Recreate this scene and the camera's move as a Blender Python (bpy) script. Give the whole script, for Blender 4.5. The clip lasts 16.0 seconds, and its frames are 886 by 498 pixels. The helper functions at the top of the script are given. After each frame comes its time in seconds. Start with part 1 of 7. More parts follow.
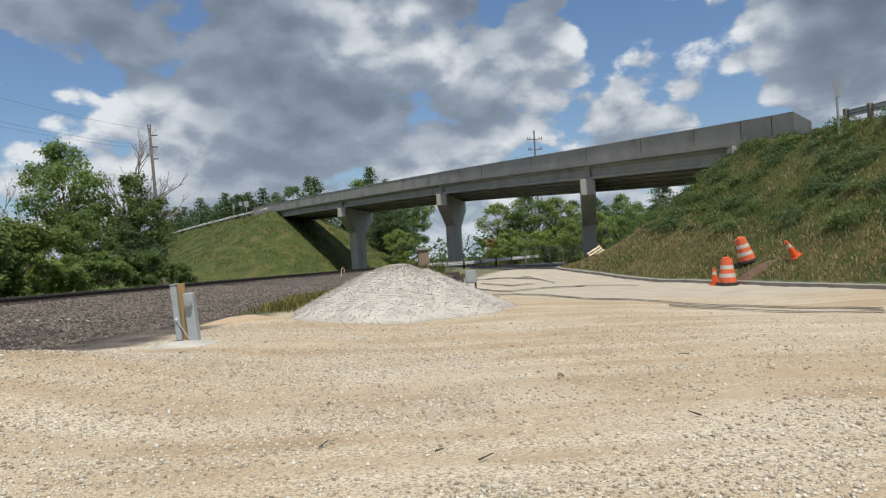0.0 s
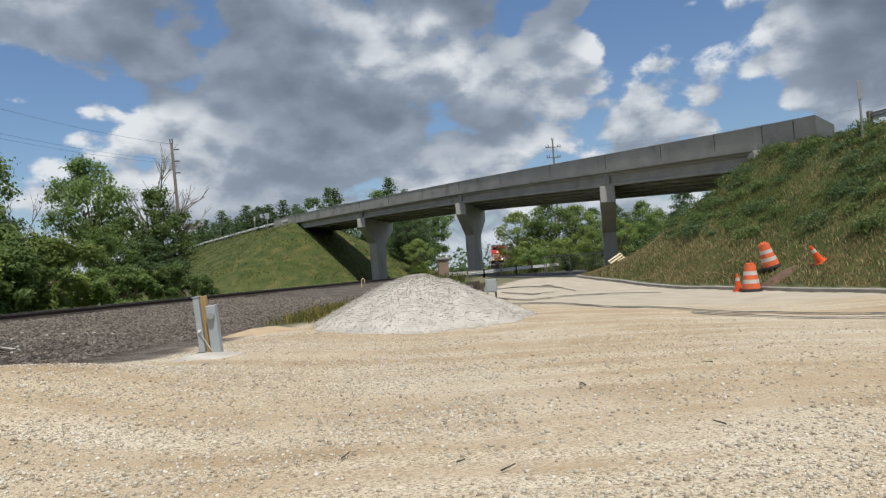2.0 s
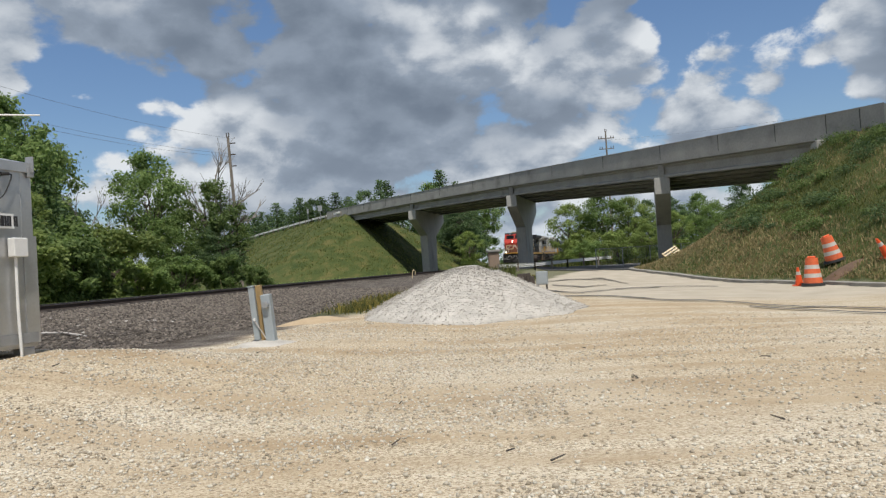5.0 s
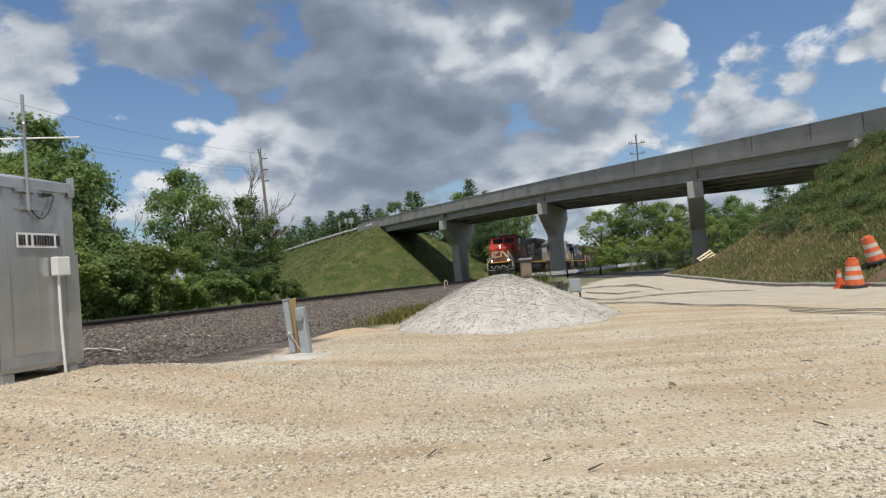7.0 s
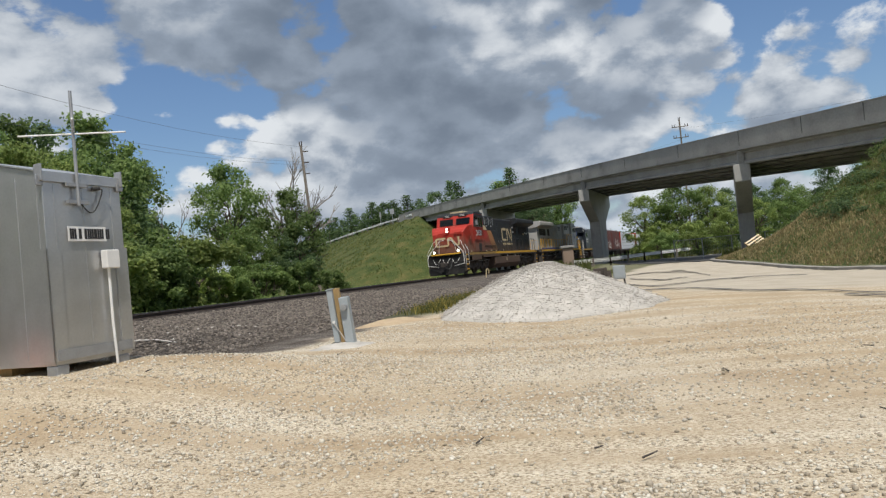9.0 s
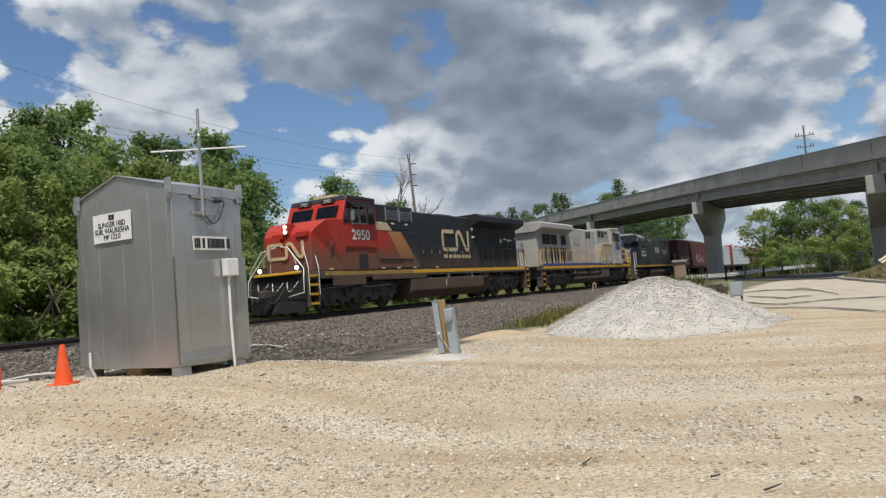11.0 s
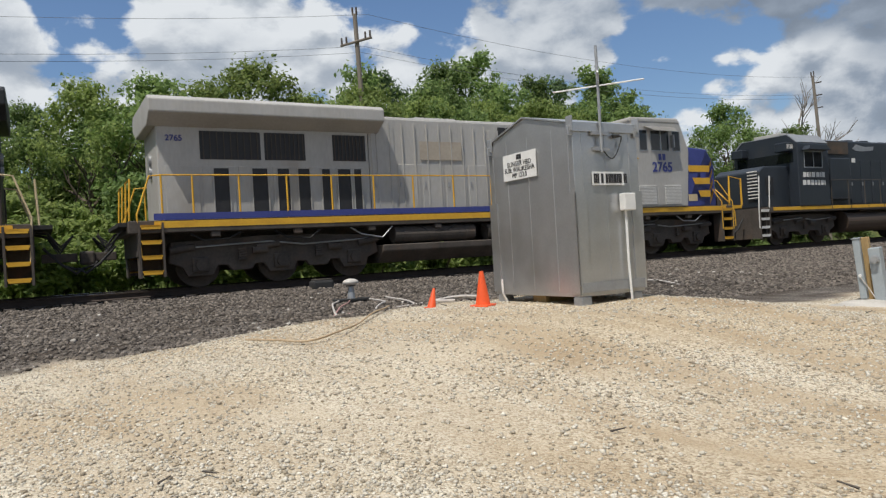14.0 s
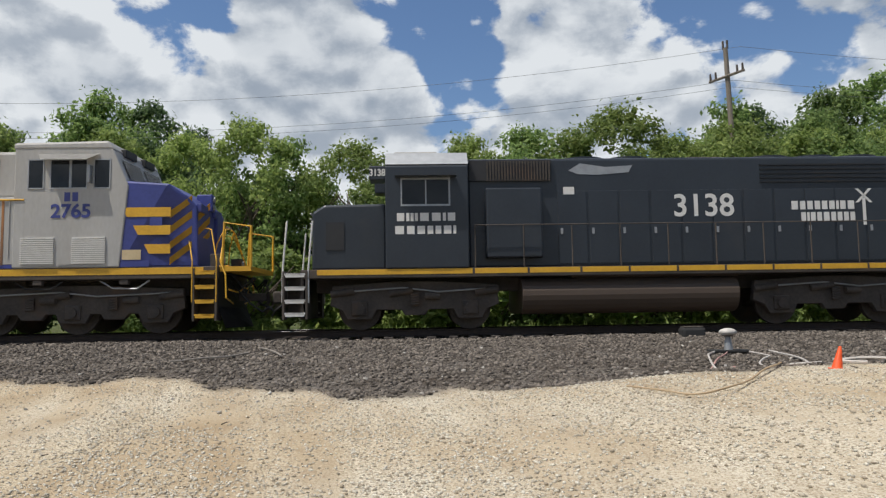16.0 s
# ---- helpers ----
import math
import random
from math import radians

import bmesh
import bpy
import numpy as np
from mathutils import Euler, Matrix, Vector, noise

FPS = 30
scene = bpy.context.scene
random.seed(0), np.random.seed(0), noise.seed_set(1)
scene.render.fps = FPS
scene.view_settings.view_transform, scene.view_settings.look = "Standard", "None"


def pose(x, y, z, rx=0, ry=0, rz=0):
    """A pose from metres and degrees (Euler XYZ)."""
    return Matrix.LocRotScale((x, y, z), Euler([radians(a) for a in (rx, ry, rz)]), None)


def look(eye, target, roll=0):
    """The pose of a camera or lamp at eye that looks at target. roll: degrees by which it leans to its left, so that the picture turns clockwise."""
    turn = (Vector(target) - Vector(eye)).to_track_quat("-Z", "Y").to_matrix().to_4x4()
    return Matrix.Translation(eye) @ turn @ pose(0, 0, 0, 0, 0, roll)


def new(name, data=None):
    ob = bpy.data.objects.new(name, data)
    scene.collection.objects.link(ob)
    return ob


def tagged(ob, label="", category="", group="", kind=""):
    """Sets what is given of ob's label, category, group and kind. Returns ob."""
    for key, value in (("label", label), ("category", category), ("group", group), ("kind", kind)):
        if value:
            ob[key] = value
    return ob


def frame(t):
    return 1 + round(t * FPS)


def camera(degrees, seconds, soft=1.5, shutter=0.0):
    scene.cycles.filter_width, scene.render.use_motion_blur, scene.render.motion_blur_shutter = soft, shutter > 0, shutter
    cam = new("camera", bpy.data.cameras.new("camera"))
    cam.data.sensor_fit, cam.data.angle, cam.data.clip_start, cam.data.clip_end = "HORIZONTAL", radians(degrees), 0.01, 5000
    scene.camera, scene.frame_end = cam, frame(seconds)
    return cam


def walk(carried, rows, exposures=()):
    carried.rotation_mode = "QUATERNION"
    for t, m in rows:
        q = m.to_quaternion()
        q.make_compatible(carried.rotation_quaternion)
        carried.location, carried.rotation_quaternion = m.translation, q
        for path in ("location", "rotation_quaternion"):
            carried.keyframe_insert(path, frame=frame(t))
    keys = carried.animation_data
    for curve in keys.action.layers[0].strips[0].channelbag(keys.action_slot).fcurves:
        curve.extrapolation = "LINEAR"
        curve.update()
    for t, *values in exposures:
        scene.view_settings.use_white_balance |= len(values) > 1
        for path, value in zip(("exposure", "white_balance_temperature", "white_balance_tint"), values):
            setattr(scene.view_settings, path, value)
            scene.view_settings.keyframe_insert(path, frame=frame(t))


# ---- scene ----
cam = camera(63.83, 16.0, soft=1.3, shutter=0.0)
# seconds, x, y, z, yaw, pitch, roll
PATH = [
    (0.0, 0.153, 0.097, 1.232, 0.00, 0.79, 3.19), (0.5, 0.166, 0.105, 1.229, 0.82, 0.58, 3.52),
    (1.0, 0.166, 0.075, 1.262, 1.16, 1.10, 3.81), (1.5, 0.170, 0.092, 1.242, 1.34, 1.64, 4.06),
    (2.0, 0.157, 0.091, 1.238, 1.61, 1.64, 3.88), (2.5, 0.155, 0.113, 1.230, 1.78, 1.22, 3.30),
    (3.0, 0.164, 0.111, 1.209, 2.03, 0.84, 2.89), (3.5, 0.145, 0.115, 1.215, 2.73, 0.66, 3.00),
    (4.0, 0.129, 0.099, 1.220, 3.80, 0.75, 3.26), (4.5, 0.157, 0.092, 1.215, 4.81, 0.99, 3.39),
    (7.0, 0.157, 0.074, 1.220, 8.25, 2.26, 4.74), (7.5, 0.161, 0.054, 1.220, 8.89, 2.30, 5.04),
    (8.0, 0.140, 0.122, 1.215, 9.84, 2.16, 5.27), (10.3, 0.109, 0.179, 1.177, 16.70, 1.56, 5.60),
    (10.5, 0.111, 0.189, 1.185, 18.00, 2.11, 5.43), (11.0, 0.094, 0.184, 1.207, 20.00, 3.41, 4.45),
    (11.5, 0.090, 0.165, 1.179, 26.17, 2.67, 5.05), (12.0, 0.062, 0.143, 1.169, 35.24, 1.16, 5.41),
    (12.5, 0.028, 0.087, 1.185, 46.73, 0.63, 5.31), (13.0, -0.064, 0.029, 1.172, 57.59, 0.76, 4.55),
    (13.5, -0.105, -0.022, 1.205, 64.20, 1.14, 3.45), (14.0, -0.081, 0.042, 1.211, 49.84, 0.28, 3.37),
    (14.5, -0.099, 0.042, 1.220, 37.95, -0.74, 5.54), (15.0, -0.165, -0.024, 1.235, 44.93, -0.32, 5.31),
    (15.5, -0.243, -0.132, 1.227, 59.87, 3.03, 3.75), (16.0, -0.323, -0.195, 1.256, 77.74, 4.71, 0.85),
]
walk(cam, [(t, pose(x, y, z, 90 + p, r, w)) for t, x, y, z, w, p, r in PATH])

# ---- light ----
SUN_EL, SUN_X, SUN_Y = 65.0, 0.33, -0.94
sun = new("sun", bpy.data.lights.new("sun", "SUN"))
sun.data.energy, sun.data.angle, sun.data.color = 4.3, radians(0.6), (1.0, 0.95, 0.87)
sun_way = Vector((SUN_X, SUN_Y, 0)).normalized() * math.cos(radians(SUN_EL)) + Vector((0, 0, math.sin(radians(SUN_EL))))
sun.matrix_world = look(sun_way * 60, (0, 0, 0))
scene.view_settings.exposure = 0.0


def sky_world():
    """Blue sky with broken cumulus: white tops, grey undersides."""
    w = bpy.data.worlds.new("sky")
    scene.world = w
    w.use_nodes = True
    nt = w.node_tree
    N, L = nt.nodes, nt.links
    N.clear()

    def node(kind, **kw):
        n = N.new(kind)
        for k, v in kw.items():
            n.inputs[k].default_value = v
        return n

    def math_(op, a, b=None, c=None):
        n = N.new("ShaderNodeMath")
        n.operation = op
        for i, v in enumerate((a, b, c)):
            if v is None:
                continue
            if isinstance(v, (int, float)):
                n.inputs[i].default_value = v
            else:
                L.new(v, n.inputs[i])
        return n.outputs[0]

    def step(v, lo, hi, a=0.0, b=1.0):
        n = N.new("ShaderNodeMapRange")
        n.interpolation_type = "SMOOTHSTEP"
        L.new(v, n.inputs[0])
        for i, x in enumerate((lo, hi, a, b)):
            n.inputs[i + 1].default_value = x
        return n.outputs[0]

    sky = N.new("ShaderNodeTexSky")
    sky.sky_type, sky.sun_disc = "NISHITA", False
    sky.sun_elevation, sky.sun_rotation = radians(SUN_EL), math.atan2(SUN_X, SUN_Y)
    sky.air_density, sky.dust_density, sky.ozone_density = 1.2, 0.6, 2.0
    co = N.new("ShaderNodeTexCoord").outputs["Generated"]

    def density(rise):
        """Cloud density in the direction lifted by rise."""
        mp = N.new("ShaderNodeMapping")
        mp.inputs["Location"].default_value = (CLOUD_AT[0], CLOUD_AT[1], CLOUD_AT[2] + rise * 1.6)
        mp.inputs["Scale"].default_value = (1.0, 1.0, 1.6)
        L.new(co, mp.inputs[0])
        big = node("ShaderNodeTexNoise", Scale=3.0, Detail=1.5, Roughness=0.5)
        fine = node("ShaderNodeTexNoise", Scale=8.5, Detail=10.0, Roughness=0.60, Distortion=0.15)
        puff = N.new("ShaderNodeTexVoronoi")
        puff.feature = "SMOOTH_F1"
        puff.inputs["Scale"].default_value, puff.inputs["Smoothness"].default_value = 20.0, 0.6
        for n in (big, fine, puff):
            L.new(mp.outputs[0], n.inputs["Vector"])
        a = math_("MULTIPLY", big.outputs[0], 0.50)
        b = math_("MULTIPLY_ADD", fine.outputs[0], 0.56, a)
        return math_("MULTIPLY_ADD", puff.outputs["Distance"], -0.21, math_("ADD", b, 0.076))

    # broad masses and gaps of this afternoon's sky: yaw, elevation, half-width in degrees, weight
    bias = None
    for yaw, up, wide, weight in CLOUDS:
        way = (-math.sin(radians(yaw)) * math.cos(radians(up)), math.cos(radians(yaw)) * math.cos(radians(up)), math.sin(radians(up)))
        dot = N.new("ShaderNodeVectorMath")
        dot.operation = "DOT_PRODUCT"
        L.new(co, dot.inputs[0])
        dot.inputs[1].default_value = way
        w = step(dot.outputs["Value"], math.cos(radians(wide * 1.5)), math.cos(radians(wide * 0.3)), 0.0, weight)
        bias = w if bias is None else math_("ADD", bias, w)
    here, above, high = density(0.0), density(0.030), density(0.085)
    sep = N.new("ShaderNodeSeparateXYZ")
    L.new(co, sep.inputs[0])
    low = step(sep.outputs[2], 0.02, 0.30, 0.045, 0.0)
    here_b = math_("ADD", math_("ADD", here, low), bias)
    cover = step(here_b, 0.455, 0.525)
    lit = step(math_("SUBTRACT", here, above), -0.125, 0.120)
    thick = step(math_("ADD", math_("MULTIPLY_ADD", high, 0.65, math_("MULTIPLY", here, 0.35)), math_("MULTIPLY", bias, 0.75)), 0.47, 0.70)
    mp = N.new("ShaderNodeMapping")
    mp.inputs["Location"].default_value, mp.inputs["Scale"].default_value = (5.2, 0.3, 1.1), (1.0, 1.0, 2.6)
    L.new(co, mp.inputs[0])
    mass = node("ShaderNodeTexNoise", Scale=3.2, Detail=2.5, Roughness=0.4)
    L.new(mp.outputs[0], mass.inputs["Vector"])
    dark = step(math_("MULTIPLY_ADD", bias, 1.3, mass.outputs[0]), 0.44, 0.66)
    thick = math_("MULTIPLY_ADD", dark, 0.68, math_("MULTIPLY", thick, 0.40))
    shade = step(sep.outputs[2], 0.10, 0.30, 0.40, 0.86)
    # towards the sun's side of the sky the clouds show their lit faces
    face = N.new("ShaderNodeVectorMath")
    face.operation = "DOT_PRODUCT"
    L.new(co, face.inputs[0])
    face.inputs[1].default_value = (-0.97, 0.22, 0.0)
    front = step(face.outputs["Value"], 0.35, 0.95, 1.0, 0.26)
    dim = math_("MULTIPLY", math_("MULTIPLY", thick, shade), front)
    bright = math_("MULTIPLY_ADD", math_("MULTIPLY", lit, math_("MULTIPLY_ADD", thick, -0.15, 1.0)), 0.62, math_("MULTIPLY", step(front, 0.26, 1.0, 1.0, 0.0), 0.20))
    bright = math_("ADD", bright, 0.44)
    bright = math_("MULTIPLY", bright, math_("SUBTRACT", 1.0, dim))
    ramp = N.new("ShaderNodeValToRGB")
    el = ramp.color_ramp.elements
    el[0].position, el[0].color = 0.0, (0.115, 0.150, 0.205, 1)
    el[1].position, el[1].color = 1.0, (0.74, 0.775, 0.81, 1)
    e = ramp.color_ramp.elements.new(0.45)
    e.color = (0.29, 0.345, 0.425, 1)
    L.new(bright, ramp.inputs[0])
    tone = N.new("ShaderNodeMix")
    tone.data_type = "RGBA"
    tone.blend_type = "MULTIPLY"
    tone.inputs[0].default_value = 1.0
    L.new(sky.outputs[0], tone.inputs[6])
    tone.inputs[7].default_value = (SKY_GAIN * 0.88, SKY_GAIN * 1.0, SKY_GAIN * 1.18, 1)
    mix = N.new("ShaderNodeMix")
    mix.data_type = "RGBA"
    L.new(cover, mix.inputs[0])
    L.new(tone.outputs[2], mix.inputs[6])
    L.new(ramp.outputs[0], mix.inputs[7])
    haze = N.new("ShaderNodeMix")
    haze.data_type = "RGBA"
    L.new(step(sep.outputs[2], 0.0, 0.10, 0.40, 0.0), haze.inputs[0])
    L.new(mix.outputs[2], haze.inputs[6])
    haze.inputs[7].default_value = (0.42, 0.52, 0.62, 1)
    bg = N.new("ShaderNodeBackground")
    L.new(haze.outputs[2], bg.inputs[0])
    bg.inputs[1].default_value = 1.0
    L.new(bg.outputs[0], N.new("ShaderNodeOutputWorld").inputs[0])


CLOUD_AT, SKY_GAIN = (3.1, 1.7, 0.4), 0.085
CLOUDS = ((18, 18, 12, 0.075), (-2, 18, 8, 0.06), (3, 18, 2.5, -0.06), (-20, 15.5, 7, -0.15), (-16.6, 11, 4, 0.12), (-29, 16, 6, 0.12),
          (30, 13, 4.5, -0.055), (88, 18.5, 8, 0.13), (75.6, 17.5, 3.2, -0.18), (67, 18.5, 7, 0.12), (98.6, 21, 4, -0.16), (105, 19, 7, 0.10),
          (48.5, 17, 2.2, -0.10), (42, 18, 6, 0.10), (79, 24, 5, -0.18), (10, 8, 9, 0.035), (58, 22, 4, -0.08))
sky_world()


# ---- materials ----
def material(name, col, col2=None, rough=0.8, metal=0.0, scale=6.0, fine=60.0, bump=0.3, depth=0.02, amount=0.5,
             spec=0.5, stain=None, stain_scale=1.5, stain_at=(0.52, 0.7), stretch=(1, 1, 1), random=0.0, emit=None, glow=0.0, dirt=None):
    """Two-scale noise colour with bump; stain: a colour that covers in patches."""
    m = bpy.data.materials.new(name)
    m.use_nodes = True
    nt = m.node_tree
    N, L = nt.nodes, nt.links
    b = N["Principled BSDF"]
    b.inputs["Roughness"].default_value, b.inputs["Metallic"].default_value = rough, metal
    b.inputs["Specular IOR Level"].default_value = spec
    tc = N.new("ShaderNodeTexCoord")
    mp = N.new("ShaderNodeMapping")
    mp.inputs["Scale"].default_value = stretch
    L.new(tc.outputs["Object"], mp.inputs[0])
    n1, n2 = N.new("ShaderNodeTexNoise"), N.new("ShaderNodeTexNoise")
    for n, s, d in ((n1, scale, 4), (n2, fine, 3)):
        n.inputs["Scale"].default_value, n.inputs["Detail"].default_value = s, d
        L.new(mp.outputs[0], n.inputs["Vector"])
    add = N.new("ShaderNodeMath")
    add.operation = "MULTIPLY_ADD"
    L.new(n1.outputs[0], add.inputs[0])
    add.inputs[1].default_value = 0.6
    half = N.new("ShaderNodeMath")
    half.operation = "MULTIPLY"
    L.new(n2.outputs[0], half.inputs[0])
    half.inputs[1].default_value = 0.4
    L.new(half.outputs[0], add.inputs[2])
    rng = N.new("ShaderNodeMapRange")
    L.new(add.outputs[0], rng.inputs[0])
    rng.inputs[1].default_value, rng.inputs[2].default_value = 0.5 - 0.25 * amount - 0.05, 0.5 + 0.25 * amount + 0.05
    mix = N.new("ShaderNodeMix")
    mix.data_type = "RGBA"
    c2 = col2 or tuple(c * 0.72 for c in col)
    mix.inputs[6].default_value, mix.inputs[7].default_value = (*c2, 1), (*col, 1)
    L.new(rng.outputs[0], mix.inputs[0])
    out = mix.outputs[2]
    if stain:
        n3 = N.new("ShaderNodeTexNoise")
        n3.inputs["Scale"].default_value, n3.inputs["Detail"].default_value = stain_scale, 6
        L.new(mp.outputs[0], n3.inputs["Vector"])
        r3 = N.new("ShaderNodeMapRange")
        r3.interpolation_type = "SMOOTHSTEP"
        r3.inputs[1].default_value, r3.inputs[2].default_value = stain_at
        L.new(n3.outputs[0], r3.inputs[0])
        m3 = N.new("ShaderNodeMix")
        m3.data_type = "RGBA"
        L.new(r3.outputs[0], m3.inputs[0])
        L.new(out, m3.inputs[6])
        m3.inputs[7].default_value = (*stain, 1)
        out = m3.outputs[2]
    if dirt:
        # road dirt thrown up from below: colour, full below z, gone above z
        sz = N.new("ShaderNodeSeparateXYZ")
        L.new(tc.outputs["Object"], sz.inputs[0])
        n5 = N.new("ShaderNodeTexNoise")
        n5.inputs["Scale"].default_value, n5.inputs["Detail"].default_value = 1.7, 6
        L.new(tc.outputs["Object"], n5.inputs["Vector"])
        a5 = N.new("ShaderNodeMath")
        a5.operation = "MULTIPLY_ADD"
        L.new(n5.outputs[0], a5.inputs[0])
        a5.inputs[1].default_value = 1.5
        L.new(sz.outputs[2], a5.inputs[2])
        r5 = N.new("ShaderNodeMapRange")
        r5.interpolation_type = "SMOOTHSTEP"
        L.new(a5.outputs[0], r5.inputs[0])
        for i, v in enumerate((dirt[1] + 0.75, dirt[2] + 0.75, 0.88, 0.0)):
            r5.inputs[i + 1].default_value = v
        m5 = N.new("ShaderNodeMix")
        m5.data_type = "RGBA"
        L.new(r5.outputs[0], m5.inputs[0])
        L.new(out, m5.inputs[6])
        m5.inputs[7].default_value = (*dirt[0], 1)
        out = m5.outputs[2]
    if random:
        oi = N.new("ShaderNodeObjectInfo")
        hs = N.new("ShaderNodeHueSaturation")
        r4 = N.new("ShaderNodeMapRange")
        L.new(oi.outputs["Random"], r4.inputs[0])
        r4.inputs[3].default_value, r4.inputs[4].default_value = 1 - random, 1 + random
        L.new(r4.outputs[0], hs.inputs["Value"])
        L.new(out, hs.inputs["Color"])
        out = hs.outputs[0]
    L.new(out, b.inputs["Base Color"])
    if bump:
        bp = N.new("ShaderNodeBump")
        bp.inputs["Strength"].default_value, bp.inputs["Distance"].default_value = bump, depth
        L.new(add.outputs[0], bp.inputs["Height"])
        L.new(bp.outputs[0], b.inputs["Normal"])
    if emit:
        b.inputs["Emission Color"].default_value, b.inputs["Emission Strength"].default_value = (*emit, 1), glow
    return m


def leaf_material(name, dark, light, thin=0.35):
    m = bpy.data.materials.new(name)
    m.use_nodes = True
    nt = m.node_tree
    N, L = nt.nodes, nt.links
    b = N["Principled BSDF"]
    geo, oi, rmp = N.new("ShaderNodeNewGeometry"), N.new("ShaderNodeObjectInfo"), N.new("ShaderNodeValToRGB")
    rmp.color_ramp.elements[0].color, rmp.color_ramp.elements[1].color = (*dark, 1), (*light, 1)
    L.new(geo.outputs["Random Per Island"], rmp.inputs[0])
    hs = N.new("ShaderNodeHueSaturation")
    rng = N.new("ShaderNodeMapRange")
    L.new(oi.outputs["Random"], rng.inputs[0])
    rng.inputs[3].default_value, rng.inputs[4].default_value = 0.75, 1.25
    L.new(rng.outputs[0], hs.inputs["Value"])
    L.new(rmp.outputs[0], hs.inputs["Color"])
    L.new(hs.outputs[0], b.inputs["Base Color"])
    b.inputs["Roughness"].default_value = 0.6
    b.inputs["Specular IOR Level"].default_value = 0.3
    tr = N.new("ShaderNodeBsdfTranslucent")
    L.new(hs.outputs[0], tr.inputs[0])
    mx = N.new("ShaderNodeMixShader")
    mx.inputs[0].default_value = thin
    L.new(b.outputs[0], mx.inputs[1])
    L.new(tr.outputs[0], mx.inputs[2])
    L.new(mx.outputs[0], N["Material Output"].inputs[0])
    return m


def ground_material():
    """Pale crushed limestone, dark ballast, grass and worn road, laid by the zones of the sheet."""
    m = bpy.data.materials.new("ground")
    m.use_nodes = True
    nt = m.node_tree
    N, L = nt.nodes, nt.links
    b = N["Principled BSDF"]
    b.inputs["Roughness"].default_value = 0.95
    b.inputs["Specular IOR Level"].default_value = 0.2
    tc = N.new("ShaderNodeTexCoord").outputs["Object"]

    def noise_(scale, detail=4, rough=0.55, stretch=None):
        n = N.new("ShaderNodeTexNoise")
        n.inputs["Scale"].default_value, n.inputs["Detail"].default_value, n.inputs["Roughness"].default_value = scale, detail, rough
        if stretch:
            mp = N.new("ShaderNodeMapping")
            mp.inputs["Scale"].default_value = stretch[:3]
            mp.inputs["Rotation"].default_value = (0, 0, stretch[3])
            L.new(tc, mp.inputs[0])
            L.new(mp.outputs[0], n.inputs["Vector"])
        else:
            L.new(tc, n.inputs["Vector"])
        return n.outputs[0]

    def ramp(v, *stops):
        r = N.new("ShaderNodeValToRGB")
        L.new(v, r.inputs[0])
        el = r.color_ramp.elements
        for i, (p, c) in enumerate(stops):
            e = el[i] if i < 2 else el.new(p)
            e.position, e.color = p, (*c, 1)
        return r.outputs[0]

    def mix(f, a, c, how="MIX"):
        n = N.new("ShaderNodeMix")
        n.data_type, n.blend_type = "RGBA", how
        if isinstance(f, float):
            n.inputs[0].default_value = f
        else:
            L.new(f, n.inputs[0])
        L.new(a, n.inputs[6])
        L.new(c, n.inputs[7])
        return n.outputs[2]

    def grains(scale):
        v = N.new("ShaderNodeTexVoronoi")
        v.inputs["Scale"].default_value = scale
        L.new(tc, v.inputs["Vector"])
        return v

    zone = N.new("ShaderNodeAttribute")
    zone.attribute_name = "zone"
    z = N.new("ShaderNodeSeparateColor")
    L.new(zone.outputs["Color"], z.inputs[0])
    g1 = grains(68.0)
    gr = N.new("ShaderNodeSeparateColor")
    L.new(g1.outputs["Color"], gr.inputs[0])
    stone = ramp(gr.outputs[0], (0.0, (0.24, 0.195, 0.14)), (1.0, (0.74, 0.68, 0.56)), (0.35, (0.50, 0.435, 0.33)))
    dust = ramp(noise_(0.9, 6), (0.3, (0.38, 0.295, 0.195)), (0.75, (0.53, 0.44, 0.315)))
    tracks = ramp(noise_(1.2, 5, 0.5, (0.12, 1.4, 1.0, radians(24))), (0.38, (0, 0, 0)), (0.62, (1, 1, 1)))
    tr_f = N.new("ShaderNodeSeparateColor")
    L.new(tracks, tr_f.inputs[0])
    gravel = mix(tr_f.outputs[0], dust, stone)
    gravel = mix(0.18, gravel, stone)
    patch = ramp(noise_(0.22, 3), (0.42, (0.86, 0.79, 0.69)), (0.62, (1.0, 1.0, 1.0)))
    gravel = mix(0.8, gravel, patch, "MULTIPLY")
    bal_s = ramp(gr.outputs[1], (0.0, (0.050, 0.043, 0.038)), (1.0, (0.28, 0.25, 0.22)), (0.5, (0.15, 0.133, 0.117)))
    bal_d = ramp(noise_(1.6, 5), (0.35, (0.42, 0.38, 0.34)), (0.7, (1, 1, 1)))
    ballast = mix(1.0, bal_s, bal_d, "MULTIPLY")
    grass = ramp(noise_(0.6, 6, 0.6), (0.3, (0.036, 0.056, 0.016)), (0.72, (0.130, 0.115, 0.042)), (0.5, (0.065, 0.082, 0.024)))
    road = ramp(noise_(1.0, 6), (0.3, (0.40, 0.35, 0.275)), (0.7, (0.51, 0.455, 0.365)))
    col = mix(z.outputs[2], gravel, road)
    col = mix(z.outputs[0], col, ballast)
    col = mix(z.outputs[1], col, grass)
    L.new(col, b.inputs["Base Color"])
    bp = N.new("ShaderNodeBump")
    bp.inputs["Strength"].default_value, bp.inputs["Distance"].default_value = 0.7, 0.018
